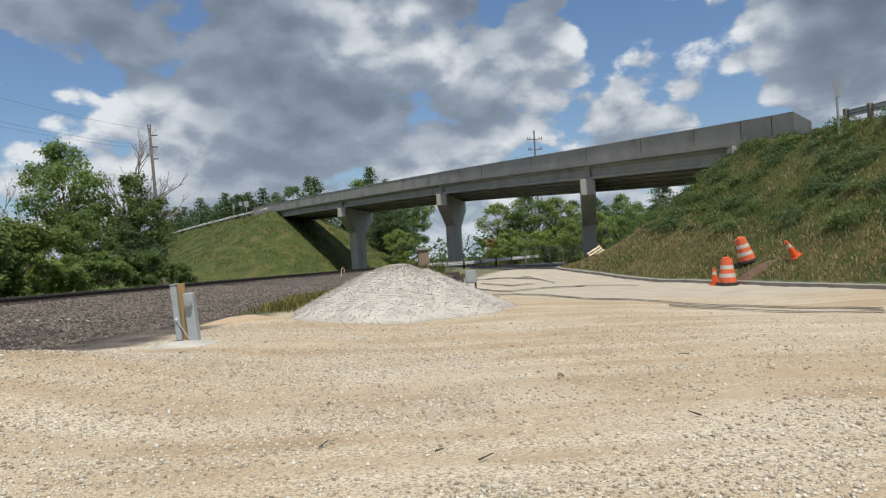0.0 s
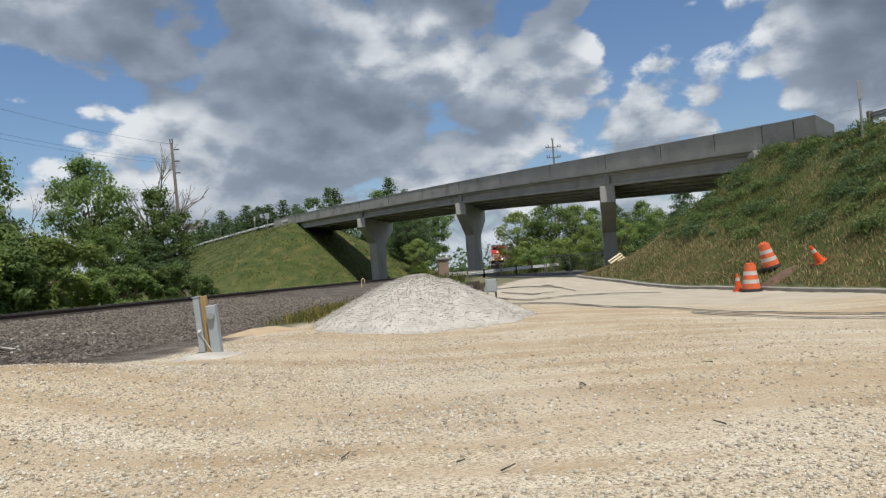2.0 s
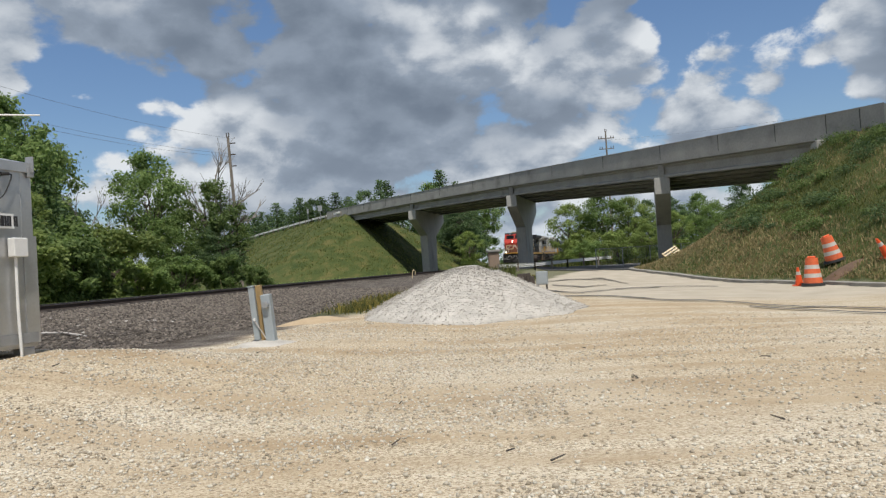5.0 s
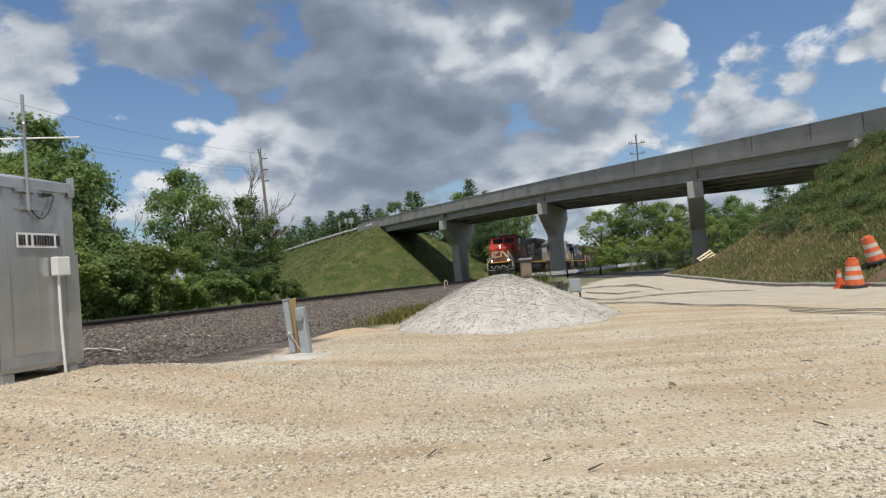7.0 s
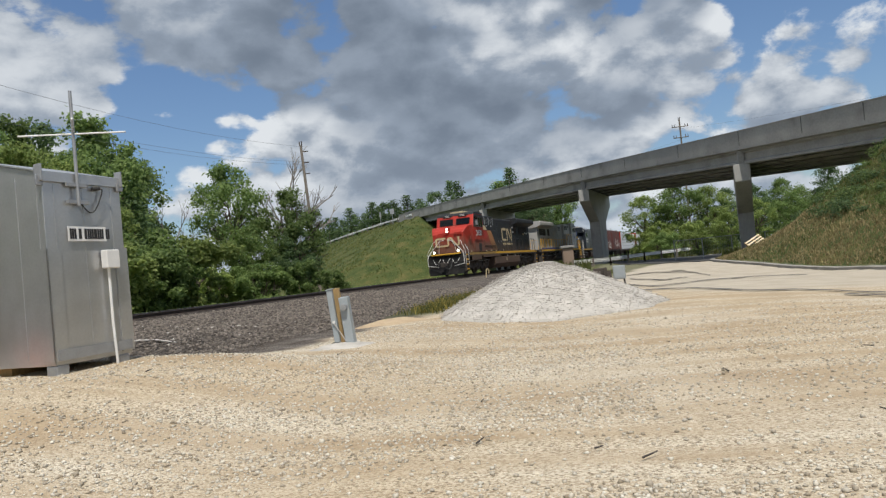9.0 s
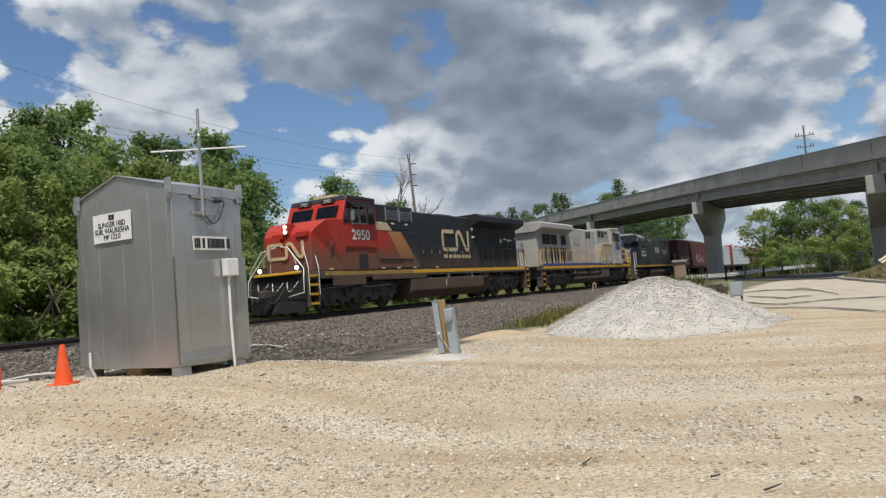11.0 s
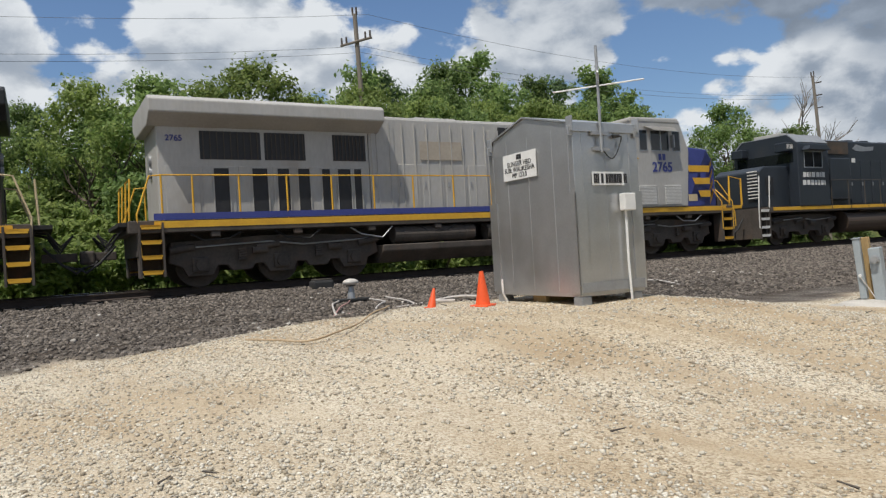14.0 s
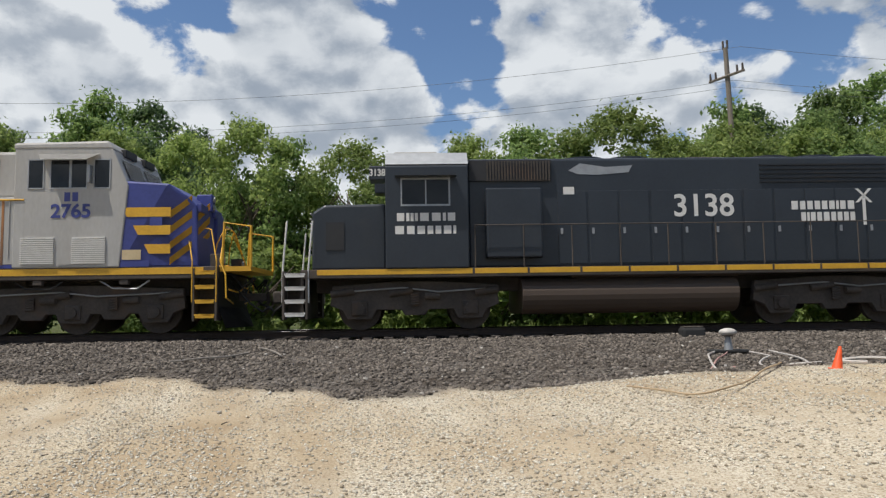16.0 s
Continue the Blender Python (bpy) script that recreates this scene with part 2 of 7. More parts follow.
    inv = N.new("ShaderNodeMath")
    inv.operation = "SUBTRACT"
    inv.inputs[0].default_value = 1.0
    L.new(g1.outputs["Distance"], inv.inputs[1])
    L.new(inv.outputs[0], bp.inputs["Height"])
    L.new(bp.outputs[0], b.inputs["Normal"])
    return m


M = {}
M["ground"] = ground_material()
M["pile"] = material("white_gravel", (0.53, 0.50, 0.45), (0.33, 0.31, 0.275), 0.95, scale=3.0, fine=60.0, bump=0.5, depth=0.02, amount=0.45)
M["stones"] = material("limestone", (0.66, 0.60, 0.49), (0.34, 0.29, 0.22), 0.9, scale=9.0, fine=50.0, random=0.0, amount=0.9)
M["ballast"] = material("ballast_stone", (0.24, 0.22, 0.20), (0.055, 0.05, 0.047), 0.9, scale=4.0, fine=18.0, amount=0.9)
M["concrete"] = material("concrete", (0.36, 0.35, 0.325), (0.25, 0.245, 0.23), 0.9, scale=0.7, fine=9.0, bump=0.2, stain=(0.16, 0.155, 0.145), stain_scale=0.45, stain_at=(0.55, 0.8))
M["concrete_pale"] = material("pale_concrete", (0.44, 0.43, 0.40), (0.32, 0.315, 0.295), 0.9, scale=0.9, fine=9.0, bump=0.2, stain=(0.20, 0.195, 0.18), stain_scale=0.5, stain_at=(0.56, 0.8), stretch=(1, 1, 0.4))
M["asphalt"] = material("asphalt", (0.075, 0.074, 0.072), (0.045, 0.044, 0.043), 0.9, scale=2.0, fine=40.0)
M["kerb"] = material("kerb", (0.32, 0.30, 0.265), (0.19, 0.18, 0.16), 0.9, scale=2.0, fine=25.0)
M["rail_top"] = material("polished_rail", (0.42, 0.41, 0.40), (0.32, 0.31, 0.30), 0.25, metal=1.0, bump=0.0)
M["rail"] = material("rusty_rail", (0.055, 0.038, 0.029), (0.026, 0.019, 0.015), 0.85, scale=5.0, fine=40.0)
M["tie"] = material("tie", (0.085, 0.07, 0.06), (0.04, 0.034, 0.03), 0.95, scale=3.0, fine=25.0, stretch=(6, 1, 1), random=0.25)
M["galv"] = material("galvanised", (0.56, 0.565, 0.57), (0.47, 0.475, 0.48), 0.31, metal=0.72, scale=3.0, fine=34.0, bump=0.06, stain=(0.38, 0.37, 0.355), stain_scale=0.9, stain_at=(0.45, 0.8))
M["steel"] = material("grey_steel", (0.42, 0.43, 0.44), (0.32, 0.33, 0.34), 0.5, metal=0.6, scale=5.0, fine=50.0, bump=0.05)
M["enamel"] = material("grey_enamel", (0.36, 0.40, 0.42), (0.29, 0.325, 0.345), 0.45, scale=4.0, fine=30.0, bump=0.05)
M["white"] = material("white_sheet", (0.78, 0.78, 0.76), (0.66, 0.66, 0.64), 0.5, bump=0.02)
M["ink"] = material("black_ink", (0.025, 0.025, 0.027), None, 0.6, bump=0.0)
M["post"] = material("treated_post", (0.42, 0.29, 0.13), (0.27, 0.18, 0.08), 0.85, scale=3.0, fine=24.0, stretch=(6, 6, 0.6))
M["orange"] = material("orange_plastic", (0.85, 0.115, 0.025), (0.70, 0.085, 0.02), 0.45, scale=4.0, fine=20.0, bump=0.03)
M["orange_dull"] = material("faded_orange", (0.80, 0.17, 0.06), (0.55, 0.10, 0.035), 0.6, scale=4.0, fine=20.0, bump=0.05)
M["reflect"] = material("reflective_band", (0.60, 0.57, 0.53), (0.42, 0.39, 0.35), 0.5, bump=0.02)
M["rubber"] = material("rubber", (0.03, 0.03, 0.03), None, 0.8, bump=0.1)
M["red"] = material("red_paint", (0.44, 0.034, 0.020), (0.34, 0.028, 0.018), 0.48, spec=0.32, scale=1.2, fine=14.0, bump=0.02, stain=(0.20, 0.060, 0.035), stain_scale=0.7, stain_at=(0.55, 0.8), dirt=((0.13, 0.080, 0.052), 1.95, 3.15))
M["grime"] = material("road_grime", (0.115, 0.072, 0.048), (0.070, 0.045, 0.032), 0.8, scale=0.9, fine=12.0, bump=0.05)
M["black"] = material("black_paint", (0.028, 0.031, 0.036), (0.019, 0.021, 0.024), 0.5, dirt=((0.080, 0.058, 0.043), 1.5, 2.8), spec=0.28, scale=1.2, fine=14.0, bump=0.02, stain=(0.034, 0.030, 0.027), stain_scale=0.8, stain_at=(0.52, 0.8))
M["navy"] = material("navy_black_paint", (0.029, 0.036, 0.046), (0.021, 0.026, 0.034), 0.38, spec=0.5, scale=1.0, fine=14.0, bump=0.02, stain=(0.045, 0.045, 0.047), stain_scale=0.7, stain_at=(0.55, 0.85))
M["cream"] = material("cream_paint", (0.62, 0.50, 0.31), (0.50, 0.39, 0.22), 0.5, scale=2.0, fine=20.0, bump=0.02)
M["ochre"] = material("ochre_paint", (0.46, 0.21, 0.075), (0.33, 0.14, 0.05), 0.55, scale=1.0, fine=14.0, bump=0.02, dirt=((0.11, 0.065, 0.042), 1.5, 3.0))
M["yellow"] = material("yellow_paint", (0.72, 0.41, 0.030), (0.56, 0.30, 0.025), 0.5, scale=2.0, fine=20.0, bump=0.02)
M["grey"] = material("pale_grey_paint", (0.44, 0.43, 0.41), (0.35, 0.335, 0.31), 0.5, scale=0.9, fine=14.0, bump=0.02, stain=(0.30, 0.26, 0.21), stain_scale=0.6, stain_at=(0.55, 0.8), stretch=(1, 1, 0.35))
M["blue"] = material("blue_paint", (0.050, 0.065, 0.26), (0.036, 0.047, 0.19), 0.45, scale=1.2, fine=14.0, bump=0.02)
M["soot"] = material("sooty_black_steel", (0.020, 0.019, 0.018), (0.009, 0.009, 0.009), 0.75, scale=2.0, fine=18.0, bump=0.08, stain=(0.05, 0.042, 0.036), stain_scale=1.6, stain_at=(0.58, 0.8))
M["under"] = material("underframe", (0.095, 0.078, 0.065), (0.045, 0.038, 0.032), 0.85, scale=1.6, fine=16.0, bump=0.15, stain=(0.10, 0.070, 0.050), stain_scale=1.3, stain_at=(0.55, 0.75))
M["glass"] = material("dark_glass", (0.014, 0.017, 0.020), None, 0.06, spec=0.45, bump=0.0)
M["letter"] = material("pale_letter", (0.74, 0.73, 0.70), (0.62, 0.60, 0.56), 0.5, bump=0.0)
M["lamp"] = material("lamp_glow", (0.9, 0.88, 0.8), None, 0.3, bump=0.0, emit=(1.0, 0.93, 0.80), glow=5.0)
M["boxcar"] = material("oxide_red", (0.155, 0.048, 0.042), (0.10, 0.033, 0.030), 0.75, scale=0.8, fine=12.0, bump=0.05, stain=(0.085, 0.05, 0.042), stain_scale=0.9, stain_at=(0.5, 0.75), stretch=(1, 1, 0.5))
M["lumber"] = material("white_wrap", (0.72, 0.74, 0.75), (0.55, 0.58, 0.60), 0.6, scale=2.0, fine=10.0, bump=0.1)
M["bark"] = material("bark", (0.16, 0.125, 0.095), (0.075, 0.058, 0.045), 0.95, scale=4.0, fine=22.0, bump=0.6, depth=0.03, stretch=(1, 1, 0.3))
M["deadwood"] = material("dead_wood", (0.30, 0.27, 0.235), (0.17, 0.15, 0.13), 0.95, scale=4.0, fine=22.0, bump=0.4, stretch=(1, 1, 0.3))
M["pole"] = material("pole_wood", (0.25, 0.215, 0.175), (0.15, 0.128, 0.105), 0.9, scale=2.0, fine=22.0, bump=0.2, stretch=(3, 3, 0.25))
M["cable"] = material("grey_cable", (0.55, 0.51, 0.47), None, 0.7, bump=0.0)
M["pink"] = material("faded_pink_sheath", (0.52, 0.30, 0.27), None, 0.7, bump=0.0)
M["wire"] = material("wire", (0.16, 0.17, 0.18), None, 0.6, bump=0.0)
M["brick"] = material("old_brick", (0.36, 0.27, 0.20), (0.24, 0.17, 0.125), 0.9, scale=2.0, fine=14.0, bump=0.3)
M["soil"] = material("bare_soil", (0.17, 0.105, 0.068), (0.09, 0.058, 0.04), 0.95, scale=2.0, fine=18.0, bump=0.6)
M["sand"] = material("yellow_sand", (0.48, 0.37, 0.24), (0.34, 0.25, 0.15), 0.95, scale=3.0, fine=25.0, bump=0.4)
M["debris"] = material("charred_brush", (0.11, 0.095, 0.08), (0.035, 0.03, 0.028), 0.95, scale=6.0, fine=30.0, bump=0.3)
M["leaf_a"] = leaf_material("leaf_green", (0.105, 0.175, 0.054), (0.275, 0.365, 0.120), 0.55)
M["leaf_b"] = leaf_material("leaf_light", (0.155, 0.230, 0.062), (0.360, 0.430, 0.135), 0.55)
M["leaf_c"] = leaf_material("leaf_dark", (0.068, 0.118, 0.052), (0.175, 0.250, 0.104), 0.55)
M["blade"] = leaf_material("grass_blade", (0.055, 0.082, 0.020), (0.185, 0.190, 0.060), 0.4)
M["straw"] = leaf_material("dry_grass", (0.17, 0.14, 0.062), (0.36, 0.285, 0.15), 0.25)
M["weed"] = leaf_material("yellow_weed", (0.19, 0.17, 0.035), (0.46, 0.37, 0.09), 0.3)


# ---- shape helpers ----
def box(bm, x0, x1, y0, y1, z0, z1, bevel=0.0):
    r = bmesh.ops.create_cube(bm, size=1.0)
    v = r["verts"]
    for p in v:
        p.co = Vector(((x0 + x1) / 2 + p.co.x * (x1 - x0), (y0 + y1) / 2 + p.co.y * (y1 - y0), (z0 + z1) / 2 + p.co.z * (z1 - z0)))
    if bevel:
        bmesh.ops.bevel(bm, geom=list({e for p in v for e in p.link_edges}), offset=bevel, segments=2, affect="EDGES", profile=0.5)
    return bm


def tube(bm, a, b, r0, r1=None, seg=10):
    """A rod from a to b."""
    a, b = Vector(a), Vector(b)
    r = bmesh.ops.create_cone(bm, cap_ends=True, segments=seg, radius1=r0, radius2=r0 if r1 is None else r1, depth=(b - a).length)
    m = Matrix.Translation((a + b) / 2) @ (b - a).to_track_quat("Z", "Y").to_matrix().to_4x4()
    bmesh.ops.transform(bm, matrix=m, verts=r["verts"])
    return bm


def rods(bm, points, r, seg=8):
    """One bent rod through the points."""
    P = [Vector(p) for p in points]
    rings, side = [], None
    for i, p in enumerate(P):
        way = (P[min(i + 1, len(P) - 1)] - P[max(i - 1, 0)]).normalized()
        if side is None:
            side = way.orthogonal().normalized()
        side = (side - way * side.dot(way)).normalized()
        up = way.cross(side)
        rings.append([bm.verts.new(p + (side * math.cos(2 * math.pi * k / seg) + up * math.sin(2 * math.pi * k / seg)) * r) for k in range(seg)])
    fs = []
    for r0, r1 in zip(rings, rings[1:]):
        for k in range(seg):
            q = (k + 1) % seg
            fs.append(bm.faces.new((r0[k], r0[q], r1[q], r1[k])))
    fs += [bm.faces.new(rings[0][::-1]), bm.faces.new(rings[-1])]
    return bm


def prism(bm, outline, y0, y1, bevel=0.0):
    """Outline of (x, z) points drawn out from y0 to y1."""
    n = len(outline)
    v = [bm.verts.new((x, y, z)) for y in (y0, y1) for x, z in outline]
    faces = [bm.faces.new(v[:n]), bm.faces.new(v[n:][::-1])]
    for i in range(n):
        j = (i + 1) % n
        faces.append(bm.faces.new((v[j], v[i], v[i + n], v[j + n])))
    bmesh.ops.recalc_face_normals(bm, faces=faces)
    if bevel:
        bmesh.ops.bevel(bm, geom=list({e for f in faces for e in f.edges}), offset=bevel, segments=2, affect="EDGES", profile=0.5)
    return bm


def cross(bm, outline, x0, x1, bevel=0.0):
    """Outline of (y, z) points drawn out from x0 to x1."""
    prism_bm = bmesh.new()
    prism(prism_bm, outline, x0, x1, bevel)
    for v in prism_bm.verts:
        v.co = Vector((v.co.y, v.co.x, v.co.z))
    bmesh.ops.recalc_face_normals(prism_bm, faces=prism_bm.faces)
    me = bpy.data.meshes.new("tmp")
    prism_bm.to_mesh(me)
    prism_bm.free()
    bm.from_mesh(me)
    bpy.data.meshes.remove(me)
    return bm


def part(name, bm, mat, parent=None, label="", smooth=False):
    me = bpy.data.meshes.new(name)
    bm.to_mesh(me)
    bm.free()
    me.materials.append(M[mat])
    if smooth:
        for p in me.polygons:
            p.use_smooth = True
    ob = new(name, me)
    ob.parent = parent
    if label:
        ob["label"] = label
    return ob


def shared(name, ob, m, parent):
    """Another object on ob's mesh."""
    o = new(name, ob.data)
    o.parent = parent
    o.matrix_local = m
    return o


def thing(name, m, label, category, group="", kind=""):
    ob = new(name)
    ob.matrix_world = m
    ob.empty_display_size = 0.3
    return tagged(ob, label, category, group, kind)


def raw(name, verts, faces, mat, parent=None, smooth=False):
    me = bpy.data.meshes.new(name)
    me.from_pydata([tuple(v) for v in verts], [], [tuple(f) for f in faces])
    me.materials.append(M[mat])
    if smooth:
        me.polygons.foreach_set("use_smooth", [True] * len(me.polygons))
    ob = new(name, me)
    ob.parent = parent
    return ob


def lettering(name, text, size, m, mat, parent, squeeze=1.0, bold=0.0, label=""):
    """Words cut as a thin mesh; they read along x and stand up along y of m."""
    cu = bpy.data.curves.new(name, "FONT")
    cu.body, cu.size, cu.extrude, cu.offset = text, size, 0.003, bold
    cu.align_x, cu.align_y, cu.space_line = "CENTER", "CENTER", 0.85
    tmp = bpy.data.objects.new("tmp", cu)
    scene.collection.objects.link(tmp)
    me = bpy.data.meshes.new_from_object(tmp.evaluated_get(bpy.context.evaluated_depsgraph_get()))
    bpy.data.objects.remove(tmp)
    me.materials.clear()
    me.materials.append(M[mat])
    ob = new(name, me)
    ob.parent = parent
    ob.matrix_local = m @ Matrix.Diagonal((squeeze, 1, 1, 1))
    if label:
        ob["label"] = label
    return ob


SIDE = pose(0, 0, 0, 90, 0, 0)
# ---- the lie of the land: s along the track, d across it from the camera ----
TURN = 79.5
U = Vector((math.cos(radians(TURN)), math.sin(radians(TURN)), 0))
V = Vector((-U.y, U.x, 0))
TRACK_D, RAIL_Z = 19.1, 0.72


def at(s, d, z=0.0):
    return U * s + V * d + Vector((0, 0, z))


def sst(x, a, b):
    t = np.clip((np.asarray(x, float) - a) / (b - a), 0, 1)
    return t * t * (3 - 2 * t)


# bridge: near edge of the deck, x, y and parapet top
DECK = [(17.0, 33.5, 7.18), (16.2, 37.5, 7.55), (10.6, 50.0, 8.43), (0.3, 72.0, 9.95), (-12.4, 90.0, 10.55), (-24.6, 107.0, 10.95), (-29.5, 113.0, 10.9)]
SKEW = Vector((0.19, 0.982, 0))
DECK_L = 13.0
RIDGE = [(-24.6, 107.0, 9.9), (-33.7, 119.0, 9.9), (-56.0, 147.0, 9.0), (-95.0, 195.0, 5.0)]


def edge_x(y):
    return np.interp(y, [-10, 10, 20, 27, 31, 37.5], [18.6, 18.0, 17.8, 17.5, 17.5, 16.4])


def toe_x(y):
    return np.interp(y, [-10, 10, 18, 24, 31, 38, 46, 52, 70], [17.0, 13.2, 11.8, 10.4, 8.6, 7.2, 7.3, 9.0, 14.0])


def ridge_height(x, y):
    """The far approach fill: flat top one deck wide, its end cut along the skew of the bridge."""
    best = np.full(np.shape(x), -50.0)
    for k, ((ax, ay, az), (bx, by, bz)) in enumerate(zip(RIDGE, RIDGE[1:])):
        ln = math.hypot(bx - ax, by - ay)
        dx, dy = (bx - ax) / ln, (by - ay) / ln
        u = (x - ax) * dx + (y - ay) * dy
        v = (x - ax) * dy - (y - ay) * dx
        start = 0.9 * np.clip(v, 0, 9.7) if k == 0 else 0.0
        along = np.maximum(np.maximum(start - u, u - ln), 0)
        across = np.where(v > 0, np.maximum(v - 9.7, 0), -v)
        t = np.clip(u / ln, 0, 1)
        best = np.maximum(best, az + t * (bz - az) - np.hypot(along * 1.05, across) / 2.0)
    return best


def height(x, y):
    """Height of the ground sheet."""
    x, y = np.asarray(x, float), np.asarray(y, float)
    s, d = x * U.x + y * U.y, x * V.x + y * V.y
    z = -0.22 * sst(x, 2, 9) * (1 - sst(y, 28, 48)) + 0.20 * sst(y, 28, 40) * (1 - 0.6 * sst(y, 44, 60)) + 0.77 * sst(y, 84, 112)
    mound = 0.46 * sst(d, 2.6, 6.2) * sst(s, -1.0, 4.8) * (1 - 0.72 * sst(s, 6.95, 9.2)) * (1 - sst(d, 9.2, 12))
    bed = 0.20 * sst(d, 6.5, 10.5) * sst(s, 7, 12) + 0.30 * sst(d, 9.0, 13.5) + 0.22 * sst(d, 13.0, 16.4)
    bed = np.minimum(bed, 0.30 + 0.20 * sst(d, 12.5, 17.2))
    bed = np.where(d < 21.5, bed, 0.50 - 0.75 * sst(d, 21.6, 24.2) + 0.25 * sst(d, 26, 34))
    near = np.maximum(z * (1 - sst(d, 4, 9)), np.maximum(mound, bed)) + np.minimum(z, 0) * (1 - sst(d, 2, 6))
    far = sst(y, 45, 62) * (d < 17) * (1 - sst(d, 9, 16))
    z = near * (1 - far) + np.maximum(near, z) * far
    # right bank up to the bridge road
    ex, tx = edge_x(y), toe_x(y)
    f = np.clip((x - tx) / np.maximum(ex - tx, 0.5), 0, 1)
    f = f * (1 - np.clip((y - 38.5) / 13.0, 0, 1))
    top = np.interp(y, [-10, 10, 20, 27, 31, 37.5], [3.4, 4.1, 5.2, 5.75, 6.05, 6.45])
    bump = 0.12 * np.sin(x * 1.3 + y * 0.7) * np.sin(y * 0.9 - x * 0.4) * np.sin(np.pi * np.clip(f, 0, 1))
    z = z + np.maximum(top - z, 0) * (0.25 * f + 0.75 * np.power(f, 1.25)) + bump
    z = np.maximum(z, np.minimum(ridge_height(x, y), 11.0))
    rough = 0.012 * np.sin(x * 2.1 + 0.6 * y) * np.sin(y * 1.7 - x * 0.5) + 0.02 * np.sin(x * 0.53 + 1) * np.sin(y * 0.47)
    return z + rough


def ground_z(x, y):
    return float(height(np.array([x]), np.array([y]))[0])


def zones(x, y):
    """Shares of ballast, grass and worn road."""
    s, d = x * U.x + y * U.y, x * V.x + y * V.y
    wob = 0.35 * np.sin(s * 1.1) + 0.22 * np.sin(s * 2.7 + 1.0) + 0.12 * np.sin(s * 6.1)
    edge = np.interp(s, [-40, -8, -3, 0, 3, 5.5, 7, 8.5, 10, 12, 16, 25, 60], [13.0, 12.2, 11.0, 10.2, 9.6, 9.4, 9.0, 7.5, 6.9, 6.8, 7.2, 8.4, 10.5]) + wob * np.interp(s, [6, 10], [1.0, 0.5])
    ballast = sst(d, edge - 0.25, edge + 0.3) * (1 - sst(d, 22.4, 23.4))
    grass = sst(d, 22.6, 23.4)
    weedy = sst(s, 14.5, 16.5) * sst(d, np.interp(s, [14, 17, 22, 40, 60], [8.2, 6.2, 5.2, 4.6, 4.8]) + wob * 0.5, np.interp(s, [14, 17, 22, 40, 60], [8.8, 6.8, 5.8, 5.2, 5.4]) + wob * 0.5)
    weedy = weedy * (1 - sst(d, np.interp(s, [16, 25, 60], [8.0, 9.0, 11.5]), np.interp(s, [16, 25, 60], [8.8, 10.0, 12.5]))) * sst(s, 15.5, 17.5) * 0.75
    bank = sst(x, toe_x(y) - 0.05, toe_x(y) + 0.35) * sst(y, -40, -39)
    strip = sst(x, 0.5, 2.0) * (1 - sst(y, 80, 84))
    road_back = sst(y, 49, 50.5) * (1 - strip)
    grass = np.maximum(np.maximum(grass, weedy), np.maximum(bank, road_back * (1 - ballast)))
    grass = np.maximum(grass, sst(ridge_height(x, y), 0.6, 0.9))
    road = sst(x + 0.28 * (y - 20), 2.2, 4.0) * sst(y, 17.5, 20.5)
    ballast = np.where(grass > 0.99, ballast * 0, ballast)
    return ballast, grass, road


def axis(lo, mid_lo, fine_lo, fine_hi, mid_hi, hi, step_, mid, grow=1.07):
    """Grid lines: fine near the camera, up to mid apart in the middle ground, then ever wider."""
    def side(p, stop, end, sign):
        got, st = [], step_
        while (end - p) * sign > 0:
            st = min(st * grow, mid) if (stop - p) * sign > 0 else st * 1.25
            p += sign * st
            got.append(p)
        return got
    body = list(np.arange(fine_lo, fine_hi, step_))
    return np.array(side(fine_lo, mid_lo, lo, -1)[::-1] + body + side(body[-1], mid_hi, hi, 1))


def ground_sheet():
    xs = axis(-2500, -75, -22, 19, 40, 2500, 0.22, 0.75)
    ys = axis(-2500, -30, -7, 34, 150, 2500, 0.22, 0.75)
    X, Y = np.meshgrid(xs, ys)
    Z = height(X, Y)
    nx, ny = len(xs), len(ys)
    co = np.stack([X, Y, Z], -1).reshape(-1, 3)
    i = np.arange(nx * ny).reshape(ny, nx)
    quads = np.stack([i[:-1, :-1], i[:-1, 1:], i[1:, 1:], i[1:, :-1]], -1).reshape(-1, 4)
    me = bpy.data.meshes.new("ground")
    me.vertices.add(len(co))
    me.vertices.foreach_set("co", co.ravel())
    me.loops.add(quads.size)
    me.loops.foreach_set("vertex_index", quads.ravel())
    me.polygons.add(len(quads))
    me.polygons.foreach_set("loop_start", np.arange(0, quads.size, 4))
    me.polygons.foreach_set("use_smooth", np.ones(len(quads), bool))
    me.update()
    ba, gr, ro = zones(X.ravel(), Y.ravel())
    col = me.color_attributes.new("zone", "FLOAT_COLOR", "POINT")
    col.data.foreach_set("color", np.stack([ba, gr, ro, np.ones_like(ba)], -1).ravel())
    me.materials.append(M["ground"])
    return tagged(new("ground", me), "pale limestone gravel yard, dark ballast and rough grass", "ground", kind="structure")


ground_sheet()


def smooth_line(pts, n=6):
    """A Catmull-Rom line through the points."""
    P = [Vector(p) for p in pts]
    out = []
    for i in range(len(P) - 1):
        a, b, c, d = P[max(i - 1, 0)], P[i], P[i + 1], P[min(i + 2, len(P) - 1)]
        for k in range(n):
            t = k / n
            out.append(0.5 * (2 * b + (c - a) * t + (2 * a - 5 * b + 4 * c - d) * t * t + (3 * b - a - 3 * c + d) * t ** 3))
    return out + [P[-1]]


